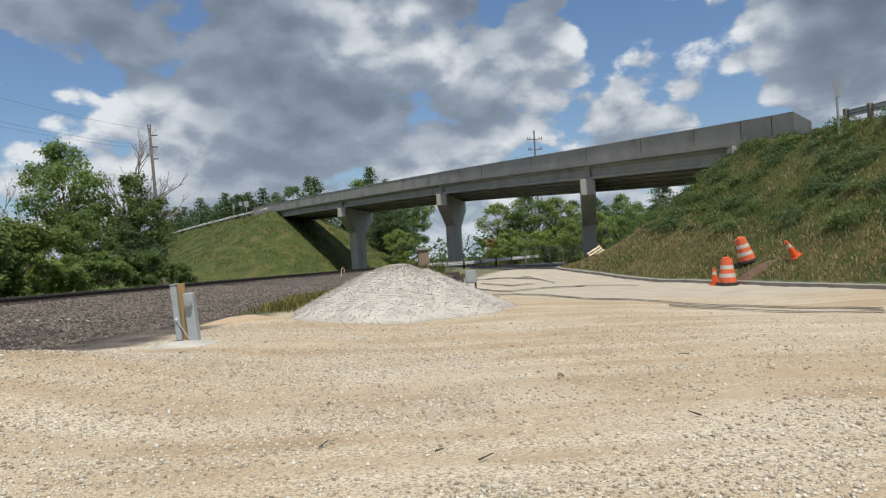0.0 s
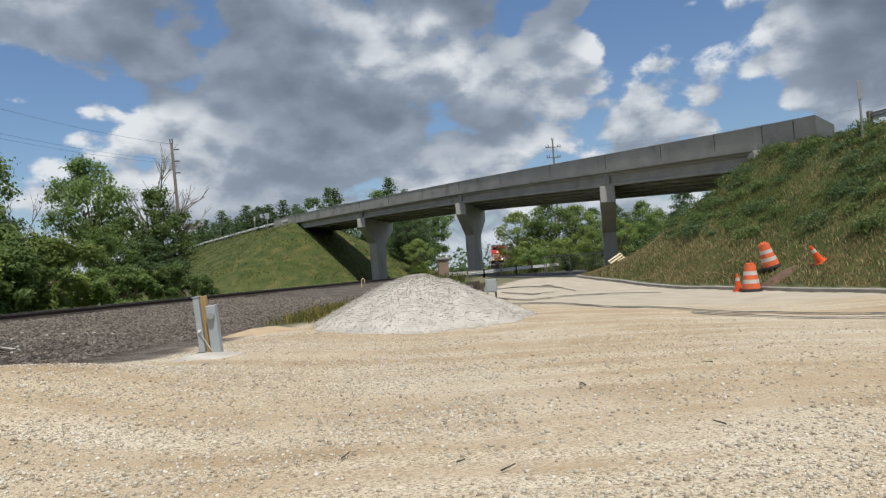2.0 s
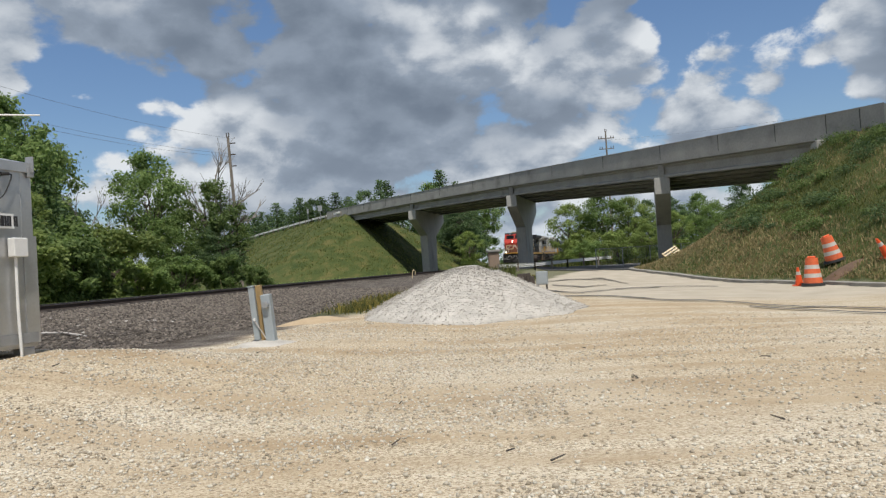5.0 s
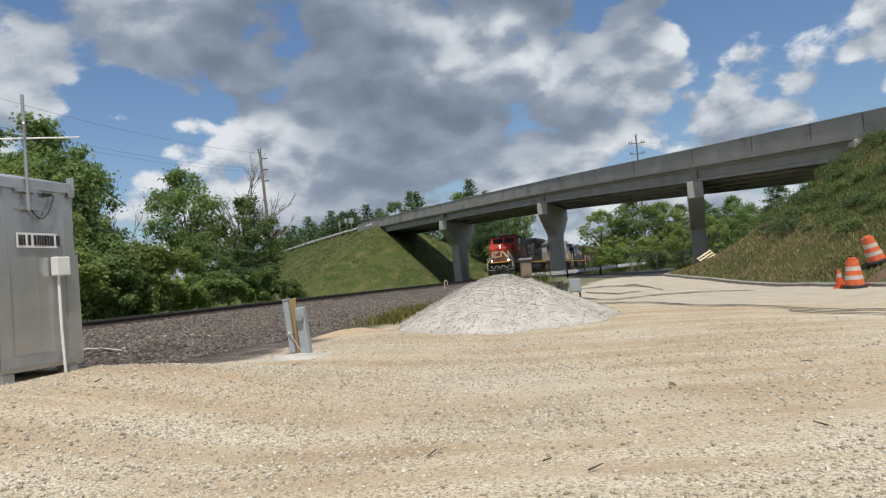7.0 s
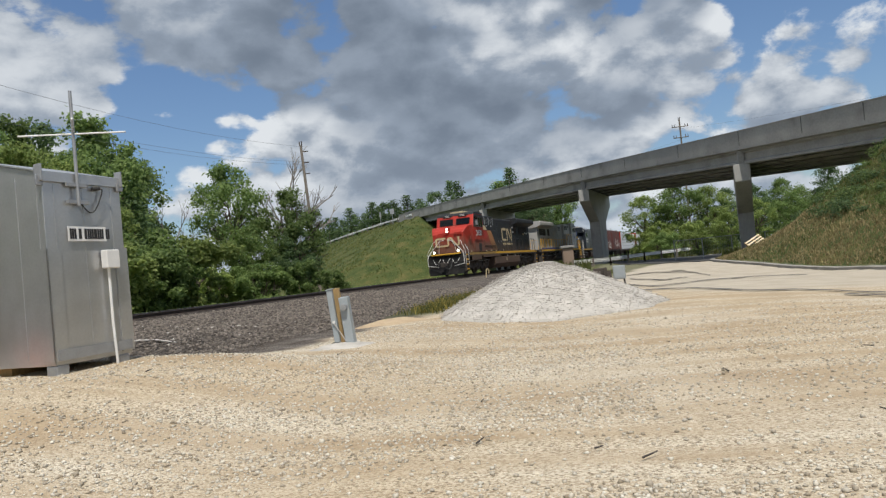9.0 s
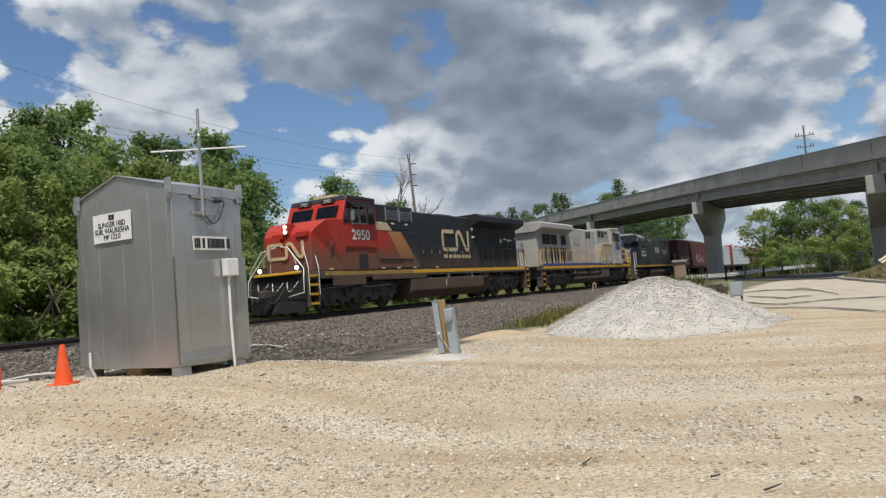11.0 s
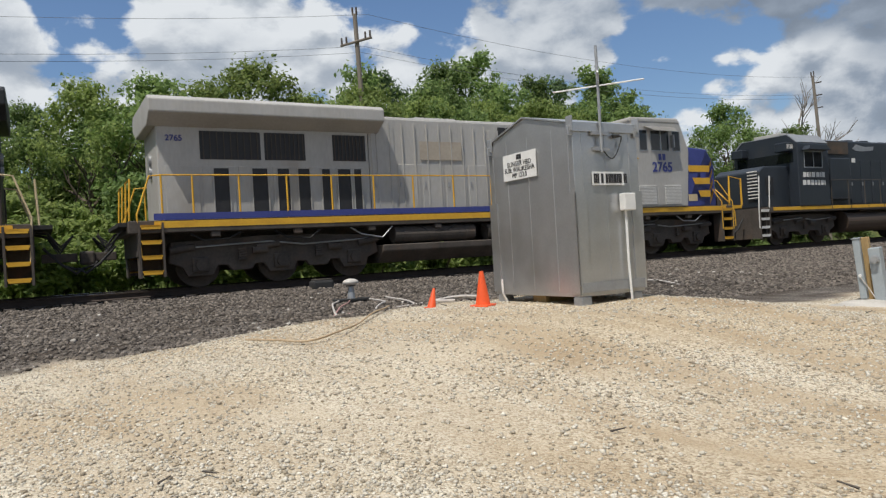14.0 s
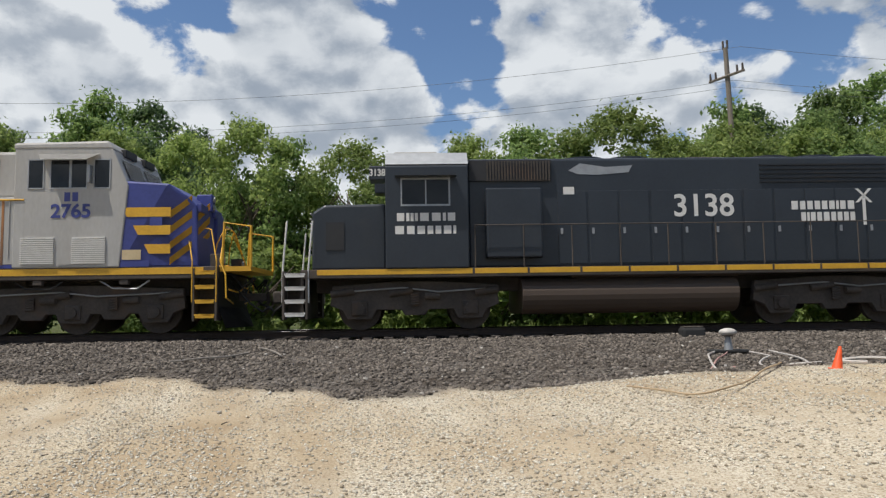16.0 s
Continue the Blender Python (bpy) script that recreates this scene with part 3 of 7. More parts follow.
def sweep(bm, line, profile):
    """Closed profile of (metres along the skew, metres from the top) carried along the line."""
    rings = [[bm.verts.new(p + SKEW * a + Vector((0, 0, b))) for a, b in profile] for p in line]
    n = len(profile)
    fs = []
    for r0, r1 in zip(rings, rings[1:]):
        for i in range(n):
            j = (i + 1) % n
            fs.append(bm.faces.new((r0[i], r0[j], r1[j], r1[i])))
    fs += [bm.faces.new(rings[0]), bm.faces.new(rings[-1][::-1])]
    bmesh.ops.recalc_face_normals(bm, faces=fs)
    return bm


def bridge():
    br = thing("road_bridge", pose(0, 0, 0), "grey concrete girder road bridge on hammerhead piers over the railway", "bridge", kind="structure")
    line = smooth_line(DECK)
    lines = {k: line[k * 6:(k + 1) * 6 + 1] for k in range(6)}
    for nm, a in (("parapet", 0.0), ("parapet", DECK_L - 0.45)):
        part(nm, sweep(bmesh.new(), line, [(a, 0), (a + 0.45, 0), (a + 0.55, -0.95), (a - 0.02, -0.95)]), "concrete", br)
    part("coping", sweep(bmesh.new(), line, [(-0.05, 0.06), (0.5, 0.06), (0.5, 0.003), (-0.05, 0.003)]), "concrete", br, "weathered coping")
    # the parapet's end slopes down into the bank
    p0, way = line[0], (line[0] - line[1]).normalized()
    for a in (0.0, DECK_L - 0.45):
        b = bmesh.new()
        ends = []
        for k, drop in ((0.01, 0.0), (1.35, 0.72)):
            q = p0 + Vector((way.x, way.y, 0)) * k + SKEW * a
            ends.append([b.verts.new(q + SKEW * o + Vector((0, 0, z))) for o, z in ((0, 0.05 - drop), (0.45, 0.05 - drop), (0.45, -2.6), (0, -2.6))])
        for k in range(4):
            b.faces.new((ends[0][k], ends[0][(k + 1) % 4], ends[1][(k + 1) % 4], ends[1][k]))
        b.faces.new(ends[0]), b.faces.new(ends[1])
        bmesh.ops.recalc_face_normals(b, faces=b.faces)
        part("parapet_end", b, "concrete_pale", br, "pale sloping parapet end")
    # expansion joints in the parapet face
    for k in range(4, len(line) - 3, 2):
        q = line[k]
        o = part("joint", box(bmesh.new(), -0.02, 0.02, -0.03, 0.05, -0.94, 0.0), "asphalt", br)
        o.matrix_local = pose(q.x, q.y, q.z, 0, 0, math.degrees(math.atan2(SKEW.y, SKEW.x)) - 90)
    part("deck_slab", sweep(bmesh.new(), line[2:34], [(-0.10, -0.953), (DECK_L, -0.953), (DECK_L, -1.22), (-0.10, -1.22)]), "concrete", br)
    for k in range(1, 5):
        full = lines[k]
        full = [full[0].lerp(full[-1], 0.006)] + full[1:-1] + [full[0].lerp(full[-1], 0.994)]
        for g in range(5):
            a = 0.45 + g * (DECK_L - 1.7) / 4
            prof = [(a, -1.223), (a + 0.75, -1.223), (a + 0.75, -1.33), (a + 0.45, -1.42), (a + 0.45, -1.88), (a + 0.72, -1.98), (a + 0.72, -2.13), (a + 0.02, -2.13), (a + 0.02, -1.98), (a + 0.3, -1.88), (a + 0.3, -1.42), (a, -1.33)]
            part("girder", sweep(bmesh.new(), full, prof), "concrete", br)
    for k, (base, cap) in zip((2, 3, 4), ((0.2, 1.15), (0.5, 1.15), (0.8, 1.15))):
        x, y, zt = DECK[k]
        zc = zt - 2.133
        b = bmesh.new()
        L = DECK_L
        prism(b, [(0.15, zc), (L - 0.5, zc), (L - 0.5, zc - cap), (L * 0.66, zc - 3.1), (L * 0.63, base - 1.0), (L * 0.37, base - 1.0), (L * 0.34, zc - 3.1), (0.15, zc - cap)], -0.52, 0.52, 0.04)
        p = part("pier", b, "concrete_pale", br, "hammerhead concrete pier")
        p.matrix_local = stand = pose(x, y, 0, 0, 0, math.degrees(math.atan2(SKEW.y, SKEW.x)))
        d = bmesh.new()
        prism(d, [(0.25, zc + 0.003), (L - 0.6, zc + 0.003), (L - 0.6, zc + 0.9), (0.25, zc + 0.9)], -0.2, 0.2)
        o = part("diaphragm", d, "concrete", br)
        o.matrix_local = stand
    for k, wing in ((1, 0), (5, 5)):
        x, y, zt = DECK[k]
        b = bmesh.new()
        prism(b, [(-0.05, zt - 4.6), (DECK_L, zt - 4.6), (DECK_L, zt - 1.23), (-0.05, zt - 1.23)], -0.5, 0.5, 0.03)
        o = part("abutment", b, "concrete_pale", br)
        o.matrix_local = pose(x, y, 0, 0, 0, math.degrees(math.atan2(SKEW.y, SKEW.x)))
        seg = lines[wing]
        part("wing_wall", sweep(bmesh.new(), seg, [(0.0, -0.953), (0.5, -0.953), (0.5, -4.2), (0.0, -4.2)]), "concrete_pale", br)
    return br


bridge()


# ---- railway ----
def railway():
    tr = thing("railway_track", pose(*at(0, TRACK_D, RAIL_Z), 0, 0, TURN), "rusty steel rails on dark ties in ballast", "track", kind="structure")
    for y in (-0.755, 0.755):
        b = bmesh.new()
        cross(b, [(y - 0.07, -0.17), (y + 0.07, -0.17), (y + 0.07, -0.155), (y + 0.012, -0.13), (y + 0.012, -0.045), (y + 0.036, -0.035), (y + 0.036, -0.004), (y - 0.036, -0.004), (y - 0.036, -0.035), (y - 0.012, -0.045), (y - 0.012, -0.13), (y - 0.07, -0.155)], -260, 420)
        r = part("rail", b, "rail", tr)
        b = bmesh.new()
        cross(b, [(y - 0.030, -0.004), (y + 0.030, -0.004), (y + 0.026, 0.0), (y - 0.026, 0.0)], -260, 420)
        part("rail_head", b, "rail_top", tr, "worn bright running surface")
    proto = None
    for i in range(-50, 200):
        m = pose(i * 0.53, 0.02 * math.sin(i * 3.7), -0.25 + 0.006 * math.sin(i * 2.3), 0, 0, 0.6 * math.sin(i * 1.9))
        if proto is None:
            proto = part("tie", box(bmesh.new(), -0.11, 0.11, -1.3, 1.3, -0.09, 0.078, 0.012), "tie", tr)
            proto.matrix_local = m
        else:
            shared("tie", proto, m, tr)


railway()


# ---- the train ----
TRAIN = []


def wheelset(parent, x, r=0.53):
    ax = part("axle", tube(bmesh.new(), (x, -0.72, r), (x, 0.72, r), 0.09), "under", parent)
    for y in (-0.76, 0.76):
        b = bmesh.new()
        tube(b, (x, y - 0.065, r), (x, y + 0.065, r), r, seg=28)
        tube(b, (x, y - 0.09, r), (x, y + 0.09, r), r * 0.34, seg=14)
        part("wheel", b, "under", parent)


def truck(parent, xc, axles, gap, name="truck"):
    """A bogie with side frames, axle boxes, springs and brake gear."""
    tk = new(name)
    tk.parent = parent
    half = gap * (axles - 1) / 2
    for y in (-1.02, 1.02):
        b = bmesh.new()
        xs = [xc - half + i * gap for i in range(axles)]
        out = [(xs[0] - 0.66, 1.10), (xs[0] - 0.72, 0.62)]
        for i, x in enumerate(xs):
            out += [(x - 0.42, 0.50), (x - 0.30, 0.27), (x + 0.30, 0.27), (x + 0.42, 0.50)]
            if i + 1 < axles:
                m_ = x + gap / 2
                out += [(m_ - 0.34, 0.50), (m_ - 0.24, 0.36), (m_ + 0.24, 0.36), (m_ + 0.34, 0.50)]
        out += [(xs[-1] + 0.72, 0.62), (xs[-1] + 0.66, 1.10), (xc + 0.5, 1.20), (xc - 0.5, 1.20)]
        prism(b, out, y - 0.09, y + 0.09, 0.02)
        part("side_frame", b, "under", tk)
        for x in xs:
            b = bmesh.new()
            yo = y + math.copysign(0.15, y)
            box(b, x - 0.2, x + 0.2, min(y, yo), max(y, yo), 0.36, 0.72, 0.03)
            tube(b, (x, yo - math.copysign(0.02, y), 0.53), (x, yo + math.copysign(0.06, y), 0.53), 0.13, seg=14)
            part("axle_box", b, "under", tk)
        for x in [(a + c) / 2 for a, c in zip(xs, xs[1:])]:
            b = bmesh.new()
            yo = y + math.copysign(0.16, y)
            for k in range(5):
                tube(b, (x - 0.1, yo, 0.62 + 0.06 * k), (x + 0.1, yo, 0.64 + 0.06 * k), 0.035, seg=6)
            tube(b, (x + 0.25, yo, 0.83), (x + 0.62, yo, 0.83), 0.085, seg=12)
            part("brake_cylinder", b, "under", tk)
        tube_b = rods(bmesh.new(), [(xs[0] - 0.5, y * 1.14, 0.95), (xc - 0.3, y * 1.16, 1.04), (xc + 0.6, y * 1.15, 0.93), (xs[-1] + 0.4, y * 1.14, 1.0)], 0.022, 6)
        part("air_hose", tube_b, "steel", tk)
        yo = y + math.copysign(0.13, y)
        for x in (xs[0] - 0.42, xc - 0.35, xs[-1] + 0.40):
            part("damper", tube(bmesh.new(), (x - 0.28, yo, 0.90), (x + 0.30, yo, 0.98), 0.085, seg=12), "under", tk)
    for i in range(axles):
        wheelset(tk, xc - half + i * gap)
    return tk


def steps(parent, x0, x1, y, mat, rungs=4, top=1.55, back="under"):
    """A stair well of tread plates at a corner of the frame."""
    st = new("steps")
    st.parent = parent
    inner = y - math.copysign(0.42, y)
    part("step_back", box(bmesh.new(), x0, x1, min(inner, inner + 0.03), max(inner, inner + 0.03), 0.35, top), back, st)
    for k in range(rungs):
        z = 0.42 + k * (top - 0.5) / (rungs - 1)
        b = box(bmesh.new(), x0, x1, min(inner, y), max(inner, y), z, z + 0.045)
        part("tread", b, mat, st)
        b = box(bmesh.new(), x0 + 0.02, x1 - 0.02, min(y, y - math.copysign(0.03, y)), max(y, y - math.copysign(0.03, y)), z - 0.05, z + 0.047)
        part("tread_edge", b, mat, st)
    for x in (x0 - 0.03, x1 + 0.03):
        part("stringer", box(bmesh.new(), x - 0.025, x + 0.025, min(inner, y), max(inner, y), 0.30, top + 0.02), back, st)


def handrail(parent, xs, y, z0, z1, mat, r=0.019):
    b = rods(bmesh.new(), [(xs[0], y, z1), (xs[-1], y, z1)], r)
    part("handrail", b, mat, parent)
    for x in xs:
        b = tube(bmesh.new(), (x, y, z0), (x, y, z1 + 0.01), r * 1.25)
        part("stanchion", b, mat, parent)


def coupler(parent, x, way):
    b = bmesh.new()
    box(b, min(x, x + way * 0.75), max(x, x + way * 0.75), -0.09, 0.09, 0.78, 0.98, 0.02)
    box(b, min(x, x - way * 0.05), max(x, x + way * 0.28), -0.17, 0.17, 0.70, 1.02, 0.05)
    part("coupler", b, "under", parent)
    b = rods(bmesh.new(), [(x + way * 0.7, -0.5, 1.1), (x + way * 0.35, -0.52, 0.72), (x + way * 0.05, -0.45, 0.5), (x - way * 0.1, -0.3, 0.62)], 0.03)
    part("brake_hose", b, "rubber", parent)
    b = rods(bmesh.new(), [(x + way * 0.7, 0.5, 1.15), (x + way * 0.3, 0.5, 0.7), (x, 0.3, 0.6)], 0.03)
    part("brake_hose", b, "rubber", parent)


def skin(parent, name, outline, y, mat, label="", thick=0.006):
    """A flat painted panel lying on a side."""
    b = prism(bmesh.new(), outline, y - thick, y)
    return part(name, b, mat, parent, label)


def bars(parent, x0, x1, z, h, y, mat, widths, label):
    """Writing that is not spelled out, as plain bars."""
    b = bmesh.new()
    x, total = x0, sum(widths)
    for w in widths:
        ww = (x1 - x0) * w / total
        box(b, x + ww * 0.14, x + ww * 0.86, y - 0.006, y, z - h / 2, z + h / 2)
        x += ww
    return part("lettering", b, mat, parent, label)


def ribbon(place, line, width, thick=0.008):
    """A flat painted stroke of even width along (u, v) points; place maps (u, v, lift) to space."""
    b = bmesh.new()
    P = [Vector(p) for p in line]
    rows_ = []
    for i, p in enumerate(P):
        a = (P[i] - P[i - 1]).normalized() if i else (P[1] - P[0]).normalized()
        c = (P[i + 1] - P[i]).normalized() if i + 1 < len(P) else a
        n = Vector((-(a + c).y, (a + c).x)).normalized()
        n = n * (width / 2 / max(0.5, n.dot(Vector((-a.y, a.x)))))
        rows_.append([b.verts.new(place(*(p + n * q), h)) for q, h in ((1, 0), (-1, 0), (-1, thick), (1, thick))])
    for r0, r1 in zip(rows_, rows_[1:]):
        for k in range(4):
            b.faces.new((r0[k], r0[(k + 1) % 4], r1[(k + 1) % 4], r1[k]))
    b.faces.new(rows_[0]), b.faces.new(rows_[-1])
    bmesh.ops.recalc_face_normals(b, faces=b.faces)
    return b


# the railway's mark as one bent stroke, about 2.9 wide and 1.1 high
MARK = ((1.25, 1.02), (0.24, 1.02), (0.14, 0.98), (0.10, 0.90), (0.10, 0.22), (0.14, 0.14), (0.24, 0.10), (1.36, 0.10), (1.50, 0.14), (1.55, 0.24), (1.55, 0.84), (1.61, 0.97),
        (1.73, 1.02), (1.84, 1.02), (1.96, 0.94), (2.42, 0.22), (2.52, 0.13), (2.65, 0.10), (2.75, 0.14), (2.80, 0.24), (2.80, 1.10))


def big_engine(name, label, L, back, body, cab, stripe, rail_mat, off, number, numeral):
    """A six-axle wide-cab diesel engine. back: its cab is at the far end of x."""
    e = thing(name, pose(*at(off, TRACK_D, RAIL_Z), 0, 0, TURN), label, "locomotive")

    def X(x):
        return L - x if back else x

    def span(a, b_):
        return min(X(a), X(b_)), max(X(a), X(b_))

    def out(pts):
        return [(X(x), z) for x, z in pts]

    sgn = -1 if back else 1
    b = bmesh.new()
    box(b, 0.95, L - 0.95, -1.46, 1.46, 1.33, 1.62, 0.02)
    box(b, 1.2, L - 1.2, -0.6, 0.6, 0.95, 1.33)
    part("frame", b, "under", e)
    for y in (-1.468, 1.462):
        a0, a1 = span(2.0 if not back else 1.3, 21.0)
        part("sill_stripe", box(bmesh.new(), a0, a1, y, y + 0.006, 1.44, 1.60), stripe, e, "yellow sill stripe")
        if back:
            a0, a1 = span(2.6, 21.0)
            part("sill_band", box(bmesh.new(), a0, a1, y, y + 0.006, 1.625, 1.78), "blue", e)
    # nose and cab
    CAB_END = 5.5 if not back else 5.86
    b = bmesh.new()
    prism(b, out([(1.50, 1.62), (3.34, 1.62), (3.34, 3.74), (2.2, 3.66), (1.80, 3.55), (1.56, 3.28)]), -1.46, 1.46, 0.05)
    for v in b.verts:
        x = X(v.co.x)
        if x < 2.1:
            v.co.y *= 0.84 if x < 1.7 else 0.90
            if v.co.z > 3.2 and abs(v.co.y) > 0.6:
                v.co.z -= 0.14
    bmesh.ops.recalc_face_normals(b, faces=b.faces)
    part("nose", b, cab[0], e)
    b = bmesh.new()
    prism(b, out([(3.30, 1.62), (CAB_END, 1.62), (CAB_END, 4.52), (CAB_END - 0.08, 4.62), (3.68, 4.66), (3.50, 4.50), (3.12, 3.60)]), -1.49, 1.49, 0.035)
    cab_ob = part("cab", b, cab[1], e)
    b = bmesh.new()
    prism(b, out([(3.47, 4.50), (CAB_END + 0.03, 4.50), (CAB_END + 0.03, 4.68), (3.62, 4.72)]), -1.505, 1.505, 0.06)
    part("cab_roof", b, cab[2], e)
    # windows
    for y in (-1.497, 1.491):
        panes = ((3.30, 3.70), (3.86, 4.28), (4.40, 4.83), (4.97, 5.36)) if not back else ((3.58, 3.93), (4.13, 4.48), (4.54, 4.97), (5.17, 5.50))
        for k, (x0, x1) in enumerate(panes):
            xt = max(x0, 3.50)
            w = part("side_window", prism(bmesh.new(), out([(x0, 3.57), (x1, 3.57), (x1, 4.24), (xt, 4.24)]), y, y + 0.006), "glass", e)
            b = bmesh.new()
            for q in ((x0 - 0.03, x1 + 0.03, 3.535, 3.568), (xt - 0.03, x1 + 0.03, 4.242, 4.275), (x1 + 0.002, x1 + 0.032, 3.57, 4.24)):
                box(b, *span(q[0], q[1]), y - 0.008, y + 0.012, q[2], q[3])
            prism(b, out([(x0 - 0.032, 3.57), (x0 - 0.002, 3.57), (xt - 0.002, 4.24), (xt - 0.032, 4.24)]), y - 0.008, y + 0.012)
            part("window_frame", b, "steel" if 0 < k < 3 or back else "ink", e)
        a0, a1 = span(panes[0][1] + 0.05, panes[0][1] + 0.11)
        part("mirror", box(bmesh.new(), a0, a1, *sorted((y, y + math.copysign(0.16, y))), 3.66, 4.10, 0.01), "steel", e)
        if not back:
            part("roof_band", prism(bmesh.new(), [(3.44, 4.30), (5.48, 4.30), (5.48, 4.496), (3.53, 4.496)], y - 0.006, y + 0.010), "black", e, "black band under the cab roof")
    b = bmesh.new()
    x0, x1 = panes[1][0], panes[2][1]
    v = [b.verts.new((X(x), y, z)) for x, y, z in ((x0 - 0.12, -1.80, 4.20), (x1 + 0.12, -1.80, 4.20), (x1 + 0.32, -1.50, 4.40), (x0 - 0.32, -1.50, 4.40))]
    b.faces.new(v)
    bmesh.ops.solidify(b, geom=b.faces[:], thickness=0.025)
    part("sun_awning", b, "soot" if not back else "grey", e, "tilted sheet sun awning")
    b = bmesh.new()
    for y0, y1 in ((-1.22, -0.12), (0.12, 1.22)):
        v = [b.verts.new((X(x), y, z)) for x, y, z in ((3.175, y0, 3.80), (3.175, y1, 3.80), (3.385, y1, 4.30), (3.385, y0, 4.30))]
        b.faces.new(v)
    r = bmesh.ops.solidify(b, geom=b.faces[:], thickness=0.03)
    part("windscreen", b, "glass", e, "two dark windscreens")
    for y in (-0.62, 0.62):
        part("number_board", box(bmesh.new(), *span(3.40, 3.62), y - 0.34, y + 0.34, 4.42, 4.62, 0.02), "ink", e)
    for y in (-0.62, 0.62):
        if not back:
            m = Matrix.Translation((X(3.395), y, 4.52)) @ pose(0, 0, 0, 90, 0, -90)
            lettering("number_plate", number, 0.19, m, "letter", e)
    # headlights in the nose, ditch lights below
    for z in (3.46, 3.26):
        b = tube(bmesh.new(), (X(1.46), 0.0, z), (X(1.75), 0.0, z), 0.075, seg=16)
        part("headlight", b, "lamp" if not back else "steel", e, "glowing headlight" if not back else "unlit headlight")
    b = box(bmesh.new(), *span(1.49, 1.9), -0.15, 0.15, 3.13, 3.59, 0.03)
    part("headlight_housing", b, cab[0], e)
    for y in (-0.95, 0.95):
        b = tube(bmesh.new(), (X(0.93), y, 1.80), (X(1.2), y, 1.80), 0.08, seg=16)
        part("ditch_light", b, "lamp" if not back else "steel", e)
        b = box(bmesh.new(), *span(0.97, 1.25), y - 0.14, y + 0.14, 1.63, 1.95, 0.02)
        part("ditch_light_box", b, "under", e)
    # plow, pilot, front platform
    b = bmesh.new()
    v = [b.verts.new((X(x), y, z)) for x, y, z in ((0.42, 0, 0.12), (0.78, -1.38, 0.12), (0.95, -1.38, 0.64), (0.80, 0, 0.60), (0.78, 1.38, 0.12), (0.95, 1.38, 0.64))]
    b.faces.new((v[0], v[1], v[2], v[3]))
    b.faces.new((v[0], v[3], v[5], v[4]))
    bmesh.ops.solidify(b, geom=b.faces[:], thickness=0.04)
    part("snow_plow", b, "soot", e, "black snow plow")
    part("pilot_sheet", box(bmesh.new(), *span(0.95, 1.02), -1.40, 1.40, 0.5, 1.60), "soot", e)
    part("anticlimber", box(bmesh.new(), *span(0.80, 1.02), -1.15, 1.15, 1.56, 1.66, 0.02), stripe, e, "yellow step edge over the pilot")
    b = rods(bmesh.new(), [(X(0.72), -1.35, 1.05), (X(0.70), -0.5, 1.0), (X(0.62), -0.2, 1.12), (X(0.62), 0.2, 1.12), (X(0.70), 0.5, 1.0), (X(0.72), 1.35, 1.05)], 0.022)
    part("uncoupling_lever", b, "soot" if not back else "yellow", e)
    # nose door, hinge plates and grab irons
    part("nose_door", box(bmesh.new(), *span(1.47, 1.6), 0.28, 0.86, 1.68, 3.05, 0.015), cab[0], e)
    for y in (-0.82, 0.42):
        part("nose_hatch", box(bmesh.new(), *span(1.475, 1.62), y - 0.3, y + 0.3, 3.0, 3.2, 0.012), cab[0], e)
    for y in (-1.22, 1.22):
        part("step_light", box(bmesh.new(), *span(2.3, 2.6), min(y * 1.21, y * 1.2), max(y * 1.21, y * 1.2), 2.62, 2.82, 0.004), cab[0], e)
    part("pilot_sheet", box(bmesh.new(), *span(21.3, 21.38), -1.40, 1.40, 0.8, 1.62), "under", e)
    for x, way_ in ((21.55, 1), (0.85, -1)):
        if way_ < 0 and not back:
            continue
        for k, y in enumerate((-0.95, -0.78, -0.6, 0.6, 0.78, 0.95)):
            hang = 0.30 + 0.07 * (k % 3)
            b = rods(bmesh.new(), [(X(x - 0.25 * way_), y, 1.50), (X(x + 0.1 * way_), y + 0.05, 1.42), (X(x + 0.34 * way_), y + 0.10, 1.42 - hang), (X(x + 0.6 * way_), y * 0.9 + 0.05, 1.36)], 0.022, 6)
            part("jumper_hose", b, "rubber" if k % 2 else "soot", e)
    for y in (-1, 1):
        b = rods(bmesh.new(), [(X(21.30), 1.44 * y, 0.80), (X(21.36), 1.44 * y, 1.75), (X(21.05), 1.40 * y, 2.66), (X(20.8), 1.40 * y, 2.68)], 0.022)
        part("rear_step_rail", b, "cream" if not back else "yellow", e, "pale step rail" if not back else "yellow step rail")
        b = rods(bmesh.new(), [(X(21.50), 1.20 * y, 1.60), (X(21.45), 1.20 * y, 2.60), (X(21.45), 0.40 * y, 2.60), (X(21.50), 0.40 * y, 1.60)], 0.022)
        part("rear_rail", b, "cream" if not back else "yellow", e)
    part("rear_platform", box(bmesh.new(), *span(20.8, 21.75), -1.25, 1.25, 1.50, 1.60, 0.01), "soot", e)
    b = bmesh.new()
    tube(b, (X(20.8), 0.0, 2.9), (X(20.86), 0.0, 2.9), 0.14, seg=16)
    tube(b, (X(20.8), 0.0, 3.2), (X(20.86), 0.0, 3.2), 0.14, seg=16)
    part("rear_lamp", b, "steel", e)
    coupler(e, X(0.05), sgn)
    coupler(e, X(L - 0.05), -sgn)
